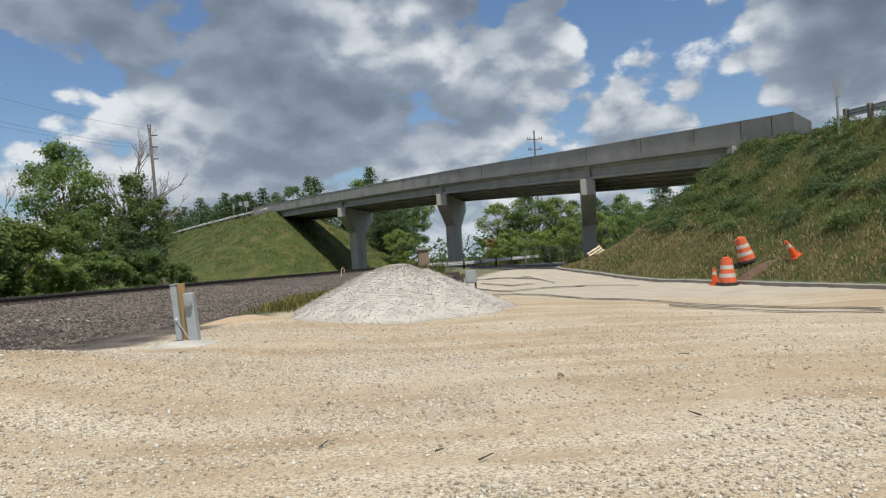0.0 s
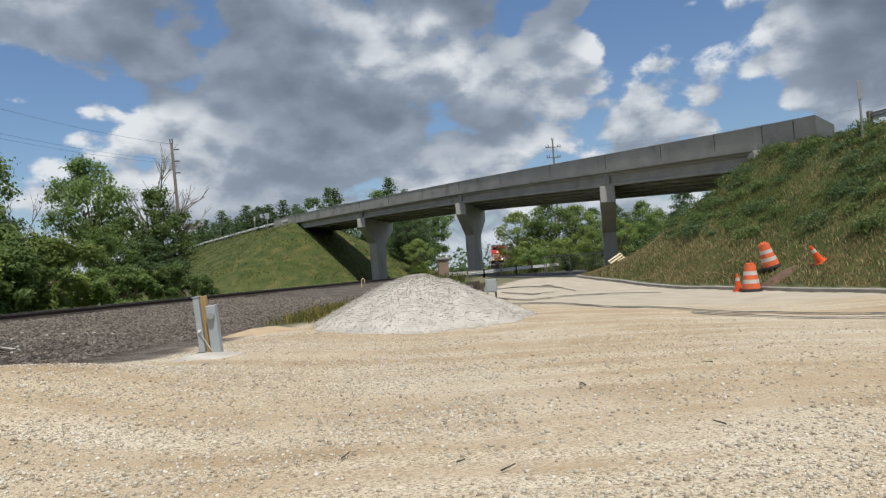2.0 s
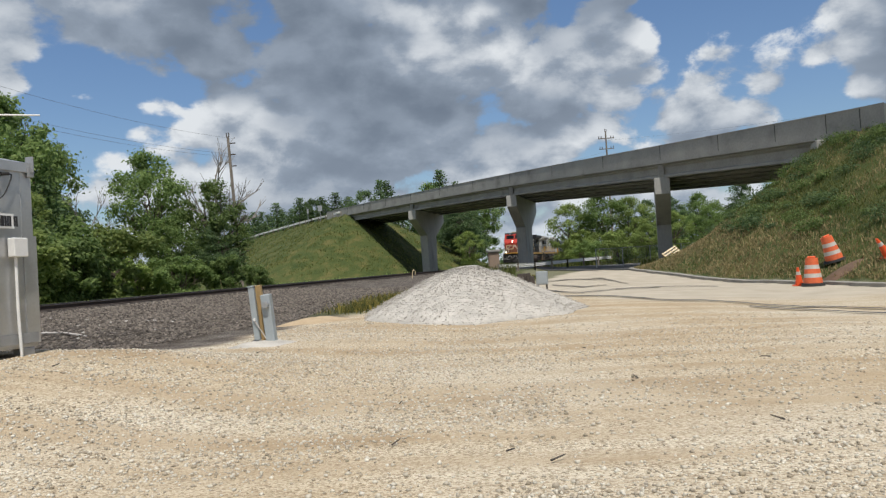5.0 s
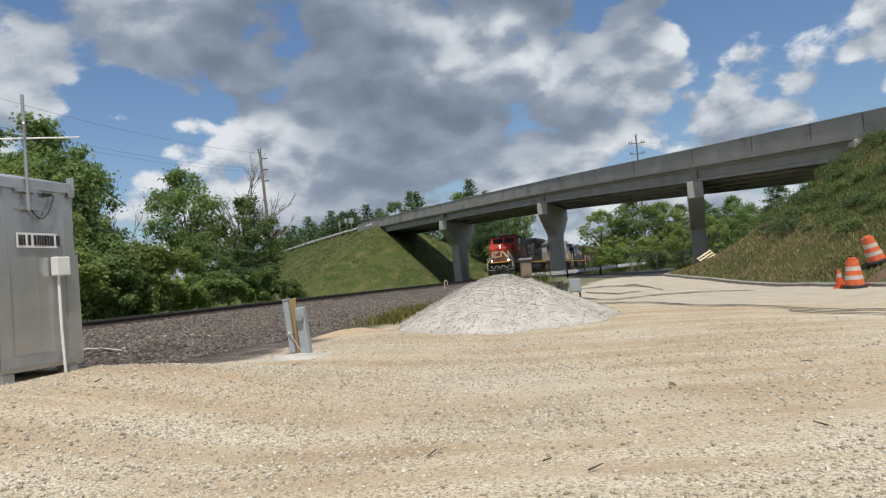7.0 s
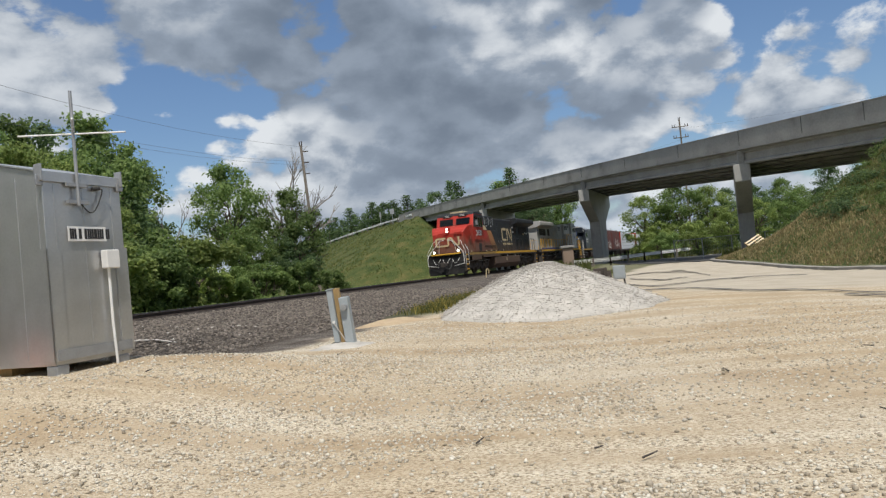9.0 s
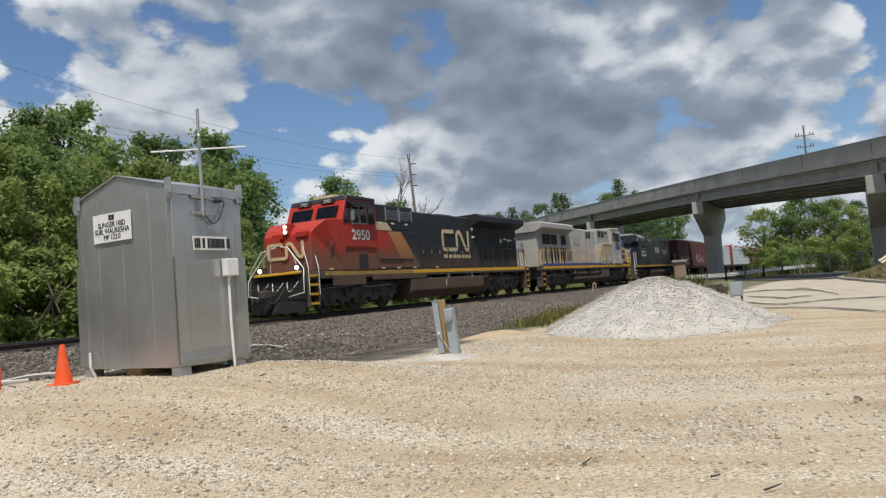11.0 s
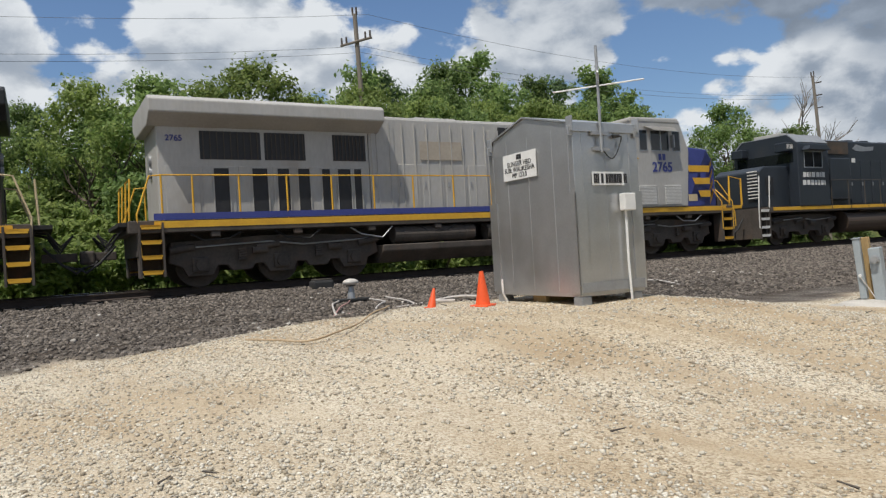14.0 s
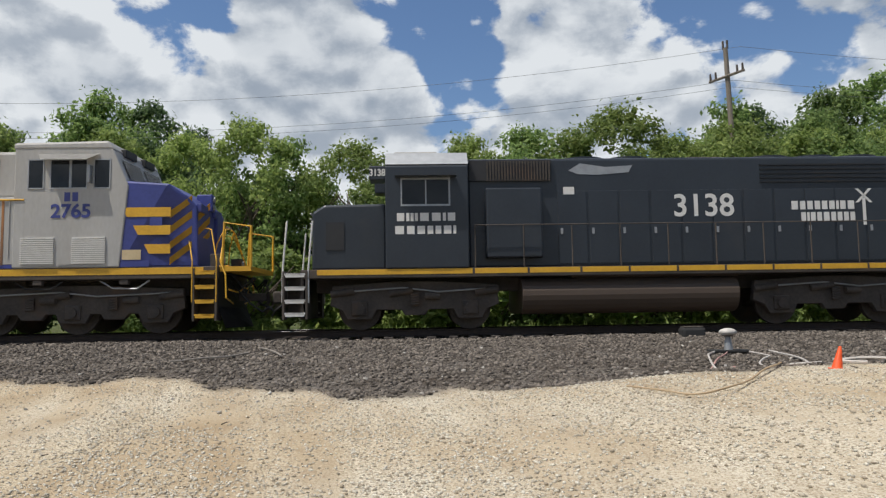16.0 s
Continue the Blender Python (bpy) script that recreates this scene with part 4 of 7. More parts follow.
    for x0, x1 in ((1.02, 1.50), (20.85, 21.3)):
        for y in (-1.5, 1.5):
            steps(e, *span(x0, x1), y, stripe if back or x0 > 5 else "yellow")
    grab = "letter" if not back else "yellow"
    for y in (-1.5, 1.5):
        for x in (0.98, 1.56):
            b = rods(bmesh.new(), [(X(x), y, 0.75), (X(x), y, 1.75), (X(x + 0.25), y * 0.72, 2.55), (X(x + 0.42), y * 0.66, 2.6)], 0.016)
            part("grab_rail", b, grab, e, "pale grab rail" if not back else "yellow grab rail")
    for y in (-1, 1):
        b = rods(bmesh.new(), [(X(0.80), 0.62 * y, 0.72), (X(0.76), 1.42 * y, 0.85), (X(0.78), 1.42 * y, 1.40), (X(0.95), 1.30 * y, 1.75), (X(1.05), 0.45 * y, 2.62), (X(1.05), 0.12 * y, 2.66)], 0.022)
        part("front_rail", b, grab, e)
        b = rods(bmesh.new(), [(X(1.30), 0.72 * y, 1.64), (X(1.22), 0.60 * y, 2.25), (X(1.08), 0.45 * y, 2.62)], 0.018)
        part("front_post", b, grab, e)
    for y0 in (-0.75, 0.0, 0.75):
        arc = [(X(0.90 - 0.2 * math.sin(math.pi * t)), y0 - 0.28 + 0.56 * t, 1.28 - 0.36 * math.sin(math.pi * t)) for t in np.linspace(0, 1, 9)]
        part("hose", rods(bmesh.new(), arc, 0.016, 6), "letter" if not back else "rubber", e)
    # equipment cabinet, engine hood and radiator
    part("cabinet", box(bmesh.new(), *span(5.505, 8.9), -1.46, 1.46, 1.62, 3.35, 0.03), body, e)
    part("blower_hood", box(bmesh.new(), *span(5.505, 8.9), -1.25, 1.25, 3.352, 4.52, 0.08), body, e)
    part("engine_hood", box(bmesh.new(), *span(8.905, 15.3), -1.0, 1.0, 1.62, 4.40, 0.09), body, e)
    part("radiator_cab", box(bmesh.new(), *span(15.305, 20.8), -1.02, 1.02, 1.62, 3.95, 0.04), body, e)
    b = bmesh.new()
    cross(b, [(-1.05, 3.9), (-1.54, 4.15), (-1.54, 4.46), (-1.40, 4.56), (1.40, 4.56), (1.54, 4.46), (1.54, 4.15), (1.05, 3.9)], *span(15.0, 21.0), 0.03)
    part("radiator_wing", b, body, e, "overhanging radiator housing")
    part("exhaust_stack", box(bmesh.new(), *span(9.8, 10.6), -0.5, 0.5, 4.395, 4.52, 0.03), body, e)
    part("roof_hatch", box(bmesh.new(), *span(12.2, 13.6), -0.62, 0.62, 4.395, 4.50, 0.03), body, e)
    b = bmesh.new()
    for k in range(3):
        tube(b, (X(14.0), -0.12 + 0.12 * k, 4.52), (X(14.3), -0.12 + 0.12 * k, 4.54), 0.03, 0.06)
    tube(b, (X(14.15), 0, 4.38), (X(14.15), 0, 4.52), 0.03)
    part("horn", b, "under", e)
    # louvres and doors
    for y in (-1.0, 1.0):
        so = math.copysign(1, y)
        for k in range(8):
            x0, x1 = span(9.05 + k * 0.78, 9.05 + k * 0.78 + 0.70)
            d = part("hood_door", box(bmesh.new(), x0, x1, min(y, y + so * 0.022), max(y, y + so * 0.022), 1.70, 3.05 if 2 < k < 7 else 4.1, 0.008), body, e)
            h = box(bmesh.new(), x0 + 0.05, x0 + 0.09, min(y + so * 0.02, y + so * 0.05), max(y + so * 0.02, y + so * 0.05), 2.4, 2.55)
            part("door_latch", h, "steel", d)
        for k in range(6):
            x0, x1 = span(15.5 + k * 0.87, 15.5 + k * 0.87 + 0.78)
            part("radiator_door", box(bmesh.new(), x0, x1, min(y * 1.02, y * 1.02 + so * 0.022), max(y * 1.02, y * 1.02 + so * 0.022), 1.70, 2.95, 0.008), body, e)
        for off_, w_ in ((1.30, 0.36), (2.25, 0.38), (2.90, 0.30), (3.45, 0.30), (4.10, 0.22), (4.55, 0.36), (5.02, 0.20)):
            a0, a1 = span(20.8 - off_ - w_, 20.8 - off_)
            g = part("door_window", box(bmesh.new(), a0, a1, *sorted((y * 1.02 + so * 0.015, y * 1.02 + so * 0.034)), 1.78, 2.90, 0.004), "ink", e, "tall dark door window")
            if not back:
                continue
            for q in (a0 - 0.03, a1 + 0.005):
                part("window_edge", box(bmesh.new(), q, q + 0.025, *sorted((y * 1.02 + so * 0.015, y * 1.02 + so * 0.05)), 1.76, 2.92), "grey", g)
        for x0, x1 in ((18.30, 19.80), (17.12, 18.20), (15.40, 16.35)):
            a0, a1 = span(x0, x1)
            b = bmesh.new()
            box(b, a0, a1, min(y * 1.02, y * 1.02 + so * 0.012), max(y * 1.02, y * 1.02 + so * 0.012), 3.12, 3.82)
            part("intake_screen", b, "ink", e)
            proto = None
            for k in range(9):
                x = a0 + (a1 - a0) * (k + 0.5) / 9
                if proto is None:
                    proto = part("screen_bar", box(bmesh.new(), -0.012, 0.012, *sorted((y * 1.02, y * 1.02 + so * 0.03)), 3.12, 3.82), "under", e)
                    proto.matrix_local = Matrix.Translation((x, 0, 0))
                else:
                    shared("screen_bar", proto, Matrix.Translation((x, 0, 0)), e)
    for y in (-1.25, 1.25):
        so = math.copysign(1, y)
        for x0 in ((6.6, 7.7) if not back else (7.15, 8.0)):
            a0, a1 = span(x0, x0 + (0.95 if not back else 0.7))
            b = bmesh.new()
            box(b, a0, a1, min(y, y + so * 0.012), max(y, y + so * 0.012), 3.85, 4.34)
            part("brake_vent", b, "ink", e)
            if back:
                continue
            b = bmesh.new()
            for j in range(6):
                box(b, a0, a1, min(y, y + so * 0.03), max(y, y + so * 0.03), 3.88 + j * 0.075, 3.90 + j * 0.075)
            for x in (a0 - 0.04, a1):
                box(b, x, x + 0.04, min(y, y + so * 0.04), max(y, y + so * 0.04), 3.80, 4.40)
            part("vent_slats", b, "steel" if not back else body, e)
    # door, seams and latches of the cabinet
    for y in (-1.46, 1.46):
        so = math.copysign(1, y)
        for x0, x1 in ((5.7, 6.6), (6.68, 7.6), (7.68, 8.75)):
            a0, a1 = span(x0, x1)
            part("cabinet_door", box(bmesh.new(), a0, a1, min(y, y + so * 0.014), max(y, y + so * 0.014), 1.72, 3.25, 0.006), body, e)
        a0, a1 = span(4.15, 4.75)
        part("side_louvre", box(bmesh.new(), a0, a1, min(y * 1.021, y * 1.021 + so * 0.012), max(y * 1.021, y * 1.021 + so * 0.012), 1.70, 2.28), "ink" if not back else "grey", e)
    # walkway rails
    xs = [X(x) for x in (9.0, 10.3, 11.6, 12.9, 14.2, 15.4, 16.6, 17.8, 19.0, 20.1, 20.8)]
    for y in (-1.44, 1.44):
        handrail(e, xs, y, 1.6, 2.68, rail_mat)
    # fuel tank, trucks, tanks
    b = bmesh.new()
    if back:
        cross(b, [(-1.40, 0.80), (-1.40, 0.62), (-1.02, 0.30), (1.02, 0.30), (1.40, 0.62), (1.40, 0.80)], *span(7.2, 15.2), 0.03)
        part("fuel_tank", b, "under", e, "grimy low fuel tank")
        for x0, x1 in ((9.35, 11.75), (12.2, 14.8)):
            for y in (-1.18, 1.18):
                b = tube(bmesh.new(), (X(x0), y, 1.06), (X(x1), y, 1.06), 0.235, seg=20)
                for x in (x0 + 0.3, x1 - 0.3):
                    tube(b, (X(x - 0.03), y, 1.06), (X(x + 0.03), y, 1.06), 0.247, seg=20)
                part("air_reservoir", b, "under", e, "grey-brown air tank with straps")
        b = box(bmesh.new(), *span(7.1, 8.9), -1.45, -0.9, 0.62, 1.22, 0.03)
        part("battery_box", b, "under", e)
        b = box(bmesh.new(), *span(8.92, 9.2), -1.35, 1.35, 0.5, 1.32, 0.02)
        part("tank_bracket", b, "soot", e)
        for x in (7.6, 8.3):
            part("valve", tube(bmesh.new(), (X(x), -1.40, 1.22), (X(x), -1.40, 1.34), 0.05), "red" if x < 8 else "steel", e)
    else:
        cross(b, [(-1.46, 1.18), (-1.46, 0.62), (-1.10, 0.26), (1.10, 0.26), (1.46, 0.62), (1.46, 1.18)], *span(8.0, 15.2), 0.03)
        part("fuel_tank", b, "grime", e, "grimy fuel tank")
        b = bmesh.new()
        for x in (9.0, 11.5, 14.0):
            tube(b, (X(x), -1.40, 1.18), (X(x), -1.40, 1.32), 0.06)
        part("filler_cap", b, "steel", e)
        part("sight_gauge", box(bmesh.new(), *span(11.1, 11.2), -1.475, -1.46, 0.8, 1.08), "cream", e)
        for y in (-1.15, 1.15):
            part("air_reservoir", tube(bmesh.new(), (X(15.5), y, 1.12), (X(16.2), y, 1.12), 0.17, seg=16), "under", e)
    # pipes, valves and cables under the sill
    rnd = random.Random(len(number) + int(back))
    for k in range(9):
        x = 2.6 + k * 2.05
        b = rods(bmesh.new(), [(X(x), -1.42, 1.30), (X(x + 0.3), -1.40, 1.05 + rnd.uniform(-0.05, 0.1)), (X(x + 0.9), -1.38, 1.12), (X(x + 1.2), -1.36, 1.30)], 0.02, 6)
        part("sill_pipe", b, "soot" if k % 3 else "steel", e)
        part("sill_valve", box(bmesh.new(), *span(x + 0.5, x + 0.72), -1.44, -1.30, 1.20, 1.33, 0.02), "under", e)
    truck(e, X(4.55), 3, 2.0)
    truck(e, X(L - 4.55), 3, 2.0)
    TRAIN.append((e, off))
    return e, X, span, out


def lead_engine():
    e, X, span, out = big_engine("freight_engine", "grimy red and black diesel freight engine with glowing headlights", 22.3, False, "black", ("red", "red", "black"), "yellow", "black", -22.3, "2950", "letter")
    for y in (-1.499,):
        lettering("cab_number", "2950", 0.58, pose(4.38, y, 3.06) @ SIDE, "letter", e, 1.06, 0.010, "white cab number")
    y = -1.478
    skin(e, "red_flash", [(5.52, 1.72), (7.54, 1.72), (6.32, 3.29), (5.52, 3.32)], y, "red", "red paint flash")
    skin(e, "ochre_flash", [(7.56, 1.72), (8.82, 1.72), (7.38, 3.30), (6.34, 3.30)], y, "ochre", "faded ochre paint flash")
    skin(e, "cream_flash", [(5.70, 3.37), (5.70, 3.72), (6.60, 3.72), (7.02, 3.37)], -1.262, "cream", "cream paint flash")
    # dusty skirts below the sill and a dulled stripe along the cab
    for x0, x1, z0 in ((2.45, 4.55, 1.04), (5.05, 9.3, 1.20)):
        part("skirt", box(bmesh.new(), x0, x1, -1.475, -1.40, z0, 1.436, 0.01), "grime", e, "brown dusty skirt")
    part("dull_stripe", box(bmesh.new(), 2.05, 8.2, -1.473, -1.468, 1.445, 1.595), "ochre_rail", e, "dirt-dulled yellow stripe")
    b = ribbon(lambda u, v, h: Vector((11.75 + u, -1.028 - h, 2.52 + v)), MARK, 0.20)
    part("railway_mark", b, "cream", e, "cream railway mark")
    bars(e, 11.8, 14.75, 2.26, 0.18, -1.03, "cream", (3, 3, 3, 0.8, 2, 2, 0.8, 2, 2), "cream web address as plain bars")
    b = ribbon(lambda u, v, h: Vector((1.462 - h, 0.98 - u * 0.66, 2.18 + v * 0.60)), MARK, 0.20, 0.02)
    part("nose_mark", b, "cream", e, "pale railway mark")
    # white notices on the hood and radiator doors
    for x, z, w, h, mat in ((15.0, 3.68, 0.12, 0.14, "letter"), (15.02, 3.28, 0.24, 0.09, "letter"), (19.0, 3.24, 0.22, 0.10, "letter"), (19.5, 3.14, 0.16, 0.16, "letter"), (19.85, 3.20, 0.2, 0.08, "letter"), (20.5, 3.3, 0.14, 0.08, "letter"), (9.35, 2.95, 0.14, 0.10, "letter"), (6.0, 3.66, 0.22, 0.07, "letter"), (7.0, 3.66, 0.22, 0.07, "letter"), (8.1, 3.66, 0.22, 0.07, "letter")):
        y = -1.27 if x < 8.9 and z > 3.4 else -1.07
        part("notice", box(bmesh.new(), x, x + w, y, y + 0.05, z, z + h), mat, e, "small white notice")
    b = tube(bmesh.new(), (18.55, -1.075, 3.18), (18.55, -1.02, 3.18), 0.12, seg=18)
    part("round_notice", b, "cream", e, "round cream notice")
    for x0, x1, z in ((5.6, 8.2, 2.05), (3.4, 5.2, 2.52)):
        part("side_ledge", box(bmesh.new(), x0, x1, -1.53, -1.46, z, z + 0.04), "soot" if x0 > 5 else "red", e)
    # shade inside the open doorway, put on as a flat black panel
    part("access_door", box(bmesh.new(), 8.95, 9.75, -1.035, -1.0, 1.66, 3.0, 0.01), "soot", e, "black panel painted as the shade of an open doorway")
    part("roof_air_unit", box(bmesh.new(), 3.9, 4.9, -0.55, 0.55, 4.73, 4.86, 0.03), "cream", e)
    for x in (2.2, 3.6, 5.7, 6.9, 8.2, 10.2):
        part("reflector", box(bmesh.new(), x, x + 0.28, -1.488, -1.480, 1.66, 1.73), "cream", e, "small pale reflector")
    skin(e, "door_ledge", [(3.2, 2.60), (5.3, 2.60), (5.3, 2.66), (3.2, 2.66)], -1.52, "red", "", 0.03)
    return e


def second_engine():
    e, X, span, out = big_engine("freight_engine", "weathered pale grey diesel freight engine with blue and yellow striped nose", 22.5, True, "grey", ("blue", "grey", "grey"), "yellow", "yellow", 0.0, "2765", "blue")
    lettering("cab_number", "2765", 0.46, pose(X(4.48), -1.499, 2.98) @ SIDE, "blue", e, 1.05, 0.012, "blue cab number")
    bars(e, X(4.48) - 0.19, X(4.48) + 0.19, 3.34, 0.22, -1.493, "blue", (1, 1), "small blue railway mark")
    for k, z in enumerate((3.07, 2.63, 2.17)):
        skin(e, "yellow_bar", [(X(3.27) + 0.27 * k, z), (X(2.10), z), (X(2.10), z - 0.23), (X(3.27) + 0.27 * k + 0.12, z - 0.23)], -1.470, "yellow", "yellow speed stripe")
    skin(e, "maker_plate", [(X(3.25), 1.80), (X(2.80), 1.80), (X(2.80), 2.04), (X(3.25), 2.04)], -1.472, "cream", "small beige plate")
    for k in range(4):
        z = 1.68 + k * 0.36
        b = bmesh.new()
        v = [b.verts.new(p) for p in ((X(1.53), -1.16, z), (X(1.53), -0.2, z + 0.42), (X(1.53), -0.2, z + 0.60), (X(1.53), -1.16, z + 0.18))]
        b.faces.new(v)
        bmesh.ops.solidify(b, geom=b.faces[:], thickness=0.01)
        part("chevron", b, "yellow", e, "slanted yellow warning stripe")
    for k in range(4):
        z = 1.66 + k * 0.38
        b = bmesh.new()
        v = [b.verts.new(p) for p in ((X(2.12), -1.452, z), (X(1.66), -1.24, z + 0.42), (X(1.66), -1.24, z + 0.60), (X(2.12), -1.452, z + 0.18))]
        b.faces.new(v)
        bmesh.ops.solidify(b, geom=b.faces[:], thickness=-0.012)
        part("chevron", b, "yellow", e)
    # pale letter paint on the slats stands in for sun glinting off metal
    for x0 in (3.64, 4.86):
        b = bmesh.new()
        for k in range(13):
            box(b, X(x0 + 0.79), X(x0), -1.525, -1.49, 1.72 + k * 0.05, 1.75 + k * 0.05)
        part("louvre_vent", b, "letter", e, "slatted vent, its sun glint painted as pale slats")
    b = bmesh.new()
    for x, z0, z1 in ((6.1, 1.7, 3.3), (6.9, 2.0, 3.25), (7.6, 1.7, 3.3), (8.5, 1.8, 3.2)):
        box(b, X(x) - 0.03, X(x) + 0.03, -1.482, -1.4775, z0, z1)
    part("rust_streak", b, "ochre", e, "brown rust streaks")
    # raised walkway rail beside the cabinet, tan patch, ribs, roof windows
    for y in (-1.49, 1.49):
        b = rods(bmesh.new(), [(X(5.6), y, 3.28), (X(8.55), y, 3.28), (X(9.0), y, 2.70)], 0.022)
        part("high_rail", b, "yellow", e, "raised yellow handrail")
        for x in (6.4, 7.45, 8.45):
            part("stanchion", tube(bmesh.new(), (X(x), y, 1.62), (X(x), y, 3.28), 0.026), "ochre_rail", e)
    skin(e, "primer_patch", [(X(13.7), 3.18), (X(12.3), 3.18), (X(12.3), 3.72), (X(13.7), 3.72)], -1.024, "tan", "faded tan paint patch")
    part("side_vent", box(bmesh.new(), X(10.95), X(9.85), -1.03, -0.99, 3.72, 4.22, 0.01), "ink", e)
    part("side_vent", box(bmesh.new(), X(6.9), X(6.35), -1.27, -1.24, 4.16, 4.34, 0.01), "ink", e)
    for k in range(16):
        x = X(9.05 + k * 0.4)
        part("hood_rib", box(bmesh.new(), x - 0.012, x + 0.012, -1.04, -1.0, 1.9, 4.2), "grey", e)
    for x in (5.6, 5.95, 6.3, 8.75):
        part("cabinet_rib", box(bmesh.new(), X(x) - 0.014, X(x) + 0.014, -1.492, -1.46, 1.9, 3.3), "grey", e)
    for x0 in (6.3, 7.9):
        b = bmesh.new()
        for k in range(6):
            box(b, X(x0 + 0.62), X(x0), -1.50, -1.47, 1.95 + k * 0.045, 1.978 + k * 0.045)
        part("louvre_vent", b, "letter", e, "small slatted vent")
    lettering("hood_number", "2765", 0.20, pose(X(20.4), -1.05, 3.62) @ SIDE, "blue", e, 1.0, 0.004)
    part("end_platform", box(bmesh.new(), X(1.5), X(0.2), -1.3, 1.3, 1.50, 1.62), "yellow", e)
    for y in (-1.30, 1.30):
        b = rods(bmesh.new(), [(X(0.9), y, 1.6), (X(0.85), y, 2.7), (X(0.2), y, 2.6), (X(0.2), y, 1.6)], 0.035)
        part("end_rail", b, "yellow", e, "yellow end railing")
    return e


def third_engine():
    L, off = 18.0, 22.6
    e = thing("freight_engine", pose(*at(off, TRACK_D, RAIL_Z), 0, 0, TURN), "dark blue-black four-axle diesel engine with white numbers", "locomotive")
    b = bmesh.new()
    box(b, 0.95, L - 0.95, -1.46, 1.46, 1.28, 1.50, 0.02)
    box(b, 1.2, L - 1.2, -0.6, 0.6, 0.95, 1.28)
    part("frame", b, "under", e)
    for y in (-1.468, 1.462):
        xs = [1.3, 5.15, 6.5, 7.8, 9.0, 10.2, 11.4, 12.6, 13.8, 15.0, 16.6]
        for a0, a1 in zip(xs, xs[1:]):
            part("sill_stripe", box(bmesh.new(), a0 + 0.03, a1 - 0.03, y, y + 0.006, 1.36, 1.49), "yellow", e, "yellow sill stripe")
    b = bmesh.new()
    prism(b, [(1.15, 1.5), (3.0, 1.5), (3.0, 3.16), (1.45, 3.14), (1.15, 2.95)], -1.06, 1.06, 0.06)
    part("short_hood", b, "navy", e)
    part("nose_door", box(bmesh.new(), 1.5, 1.95, -1.085, -1.058, 2.0, 2.7), "ink", e)
    b = bmesh.new()
    cross(b, [(-1.49, 1.5), (1.49, 1.5), (1.49, 4.02), (1.05, 4.42), (-1.05, 4.42), (-1.49, 4.02)], 3.0, 5.05, 0.03)
    part("cab", b, "navy", e)
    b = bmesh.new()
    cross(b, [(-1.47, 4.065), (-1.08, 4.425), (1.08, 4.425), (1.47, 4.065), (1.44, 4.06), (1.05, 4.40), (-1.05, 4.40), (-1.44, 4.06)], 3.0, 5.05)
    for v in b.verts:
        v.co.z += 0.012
    part("cab_roof_edge", b, "steel", e, "pale grey roof edge")
    part("roof_unit", box(bmesh.new(), 3.2, 4.3, -0.6, 0.6, 4.44, 4.58, 0.03), "grey", e)
    for x0, x1 in ((3.42, 3.98), (4.02, 4.55)):
        part("side_window", box(bmesh.new(), x0, x1, -1.497, -1.49, 3.08, 3.68), "glass", e)
    b = bmesh.new()
    for q in ((3.38, 4.6, 3.03, 3.075), (3.38, 4.6, 3.685, 3.73), (3.38, 3.415, 3.075, 3.685), (3.985, 4.015, 3.075, 3.685), (4.56, 4.6, 3.075, 3.685)):
        box(b, q[0], q[1], -1.505, -1.49, q[2], q[3])
    part("window_frame", b, "steel", e)
    b = prism(bmesh.new(), [(3.25, 3.74), (4.75, 3.74), (4.55, 3.90), (3.42, 3.90)], -1.8, -1.5)
    part("sun_awning", b, "navy", e)
    for y in (-1.30, 0.75):
        part("number_board", box(bmesh.new(), 2.6, 3.0, y, y + 0.55, 3.72, 4.08, 0.03), "navy", e)
    lettering("board_number", "3138", 0.24, pose(2.80, -1.304, 3.90) @ SIDE, "letter", e, 0.85, 0.006)
    part("cab_front_window", box(bmesh.new(), 2.985, 3.0, -1.3, 1.3, 3.28, 3.68), "glass", e)
    b = bmesh.new()
    box(b, 5.055, 16.9, -0.98, 0.98, 1.5, 4.30, 0.07)
    part("long_hood", b, "navy", e)
    b = bmesh.new()
    box(b, 5.1, 7.2, -1.06, -0.98, 3.72, 4.24)
    part("intake", b, "ink", e)
    b = bmesh.new()
    for k in range(22):
        box(b, 5.55 + k * 0.075, 5.58 + k * 0.075, -1.085, -1.055, 3.70, 4.22)
    part("intake_bars", b, "under", e)
    part("blower_box", box(bmesh.new(), 5.5, 6.9, -1.30, -0.98, 1.75, 3.5, 0.04), "navy", e)
    for y in (-0.98,):
        for k in range(11):
            x0 = 7.35 + k * 0.80
            d = part("hood_door", box(bmesh.new(), x0, x0 + 0.74, -1.002, -0.98, 1.6, 3.45, 0.008), "navy", e)
            part("door_latch", box(bmesh.new(), x0 + 0.06, x0 + 0.12, -1.02, -1.0, 2.35, 2.5), "steel", d)
        b = bmesh.new()
        for k in range(5):
            box(b, 12.6, 15.9, -1.02, -0.98, 3.62 + 0.11 * k, 3.66 + 0.11 * k)
        part("radiator_louvres", b, "black", e)
    b = bmesh.new()
    for x in (8.2, 9.4, 13.2, 14.4, 15.6):
        tube(b, (x, 0, 4.29), (x, 0, 4.42), 0.62, seg=24)
    part("roof_fan", b, "navy", e)
    part("exhaust", box(bmesh.new(), 11.0, 11.9, -0.3, 0.3, 4.29, 4.45, 0.02), "under", e)
    b = bmesh.new()
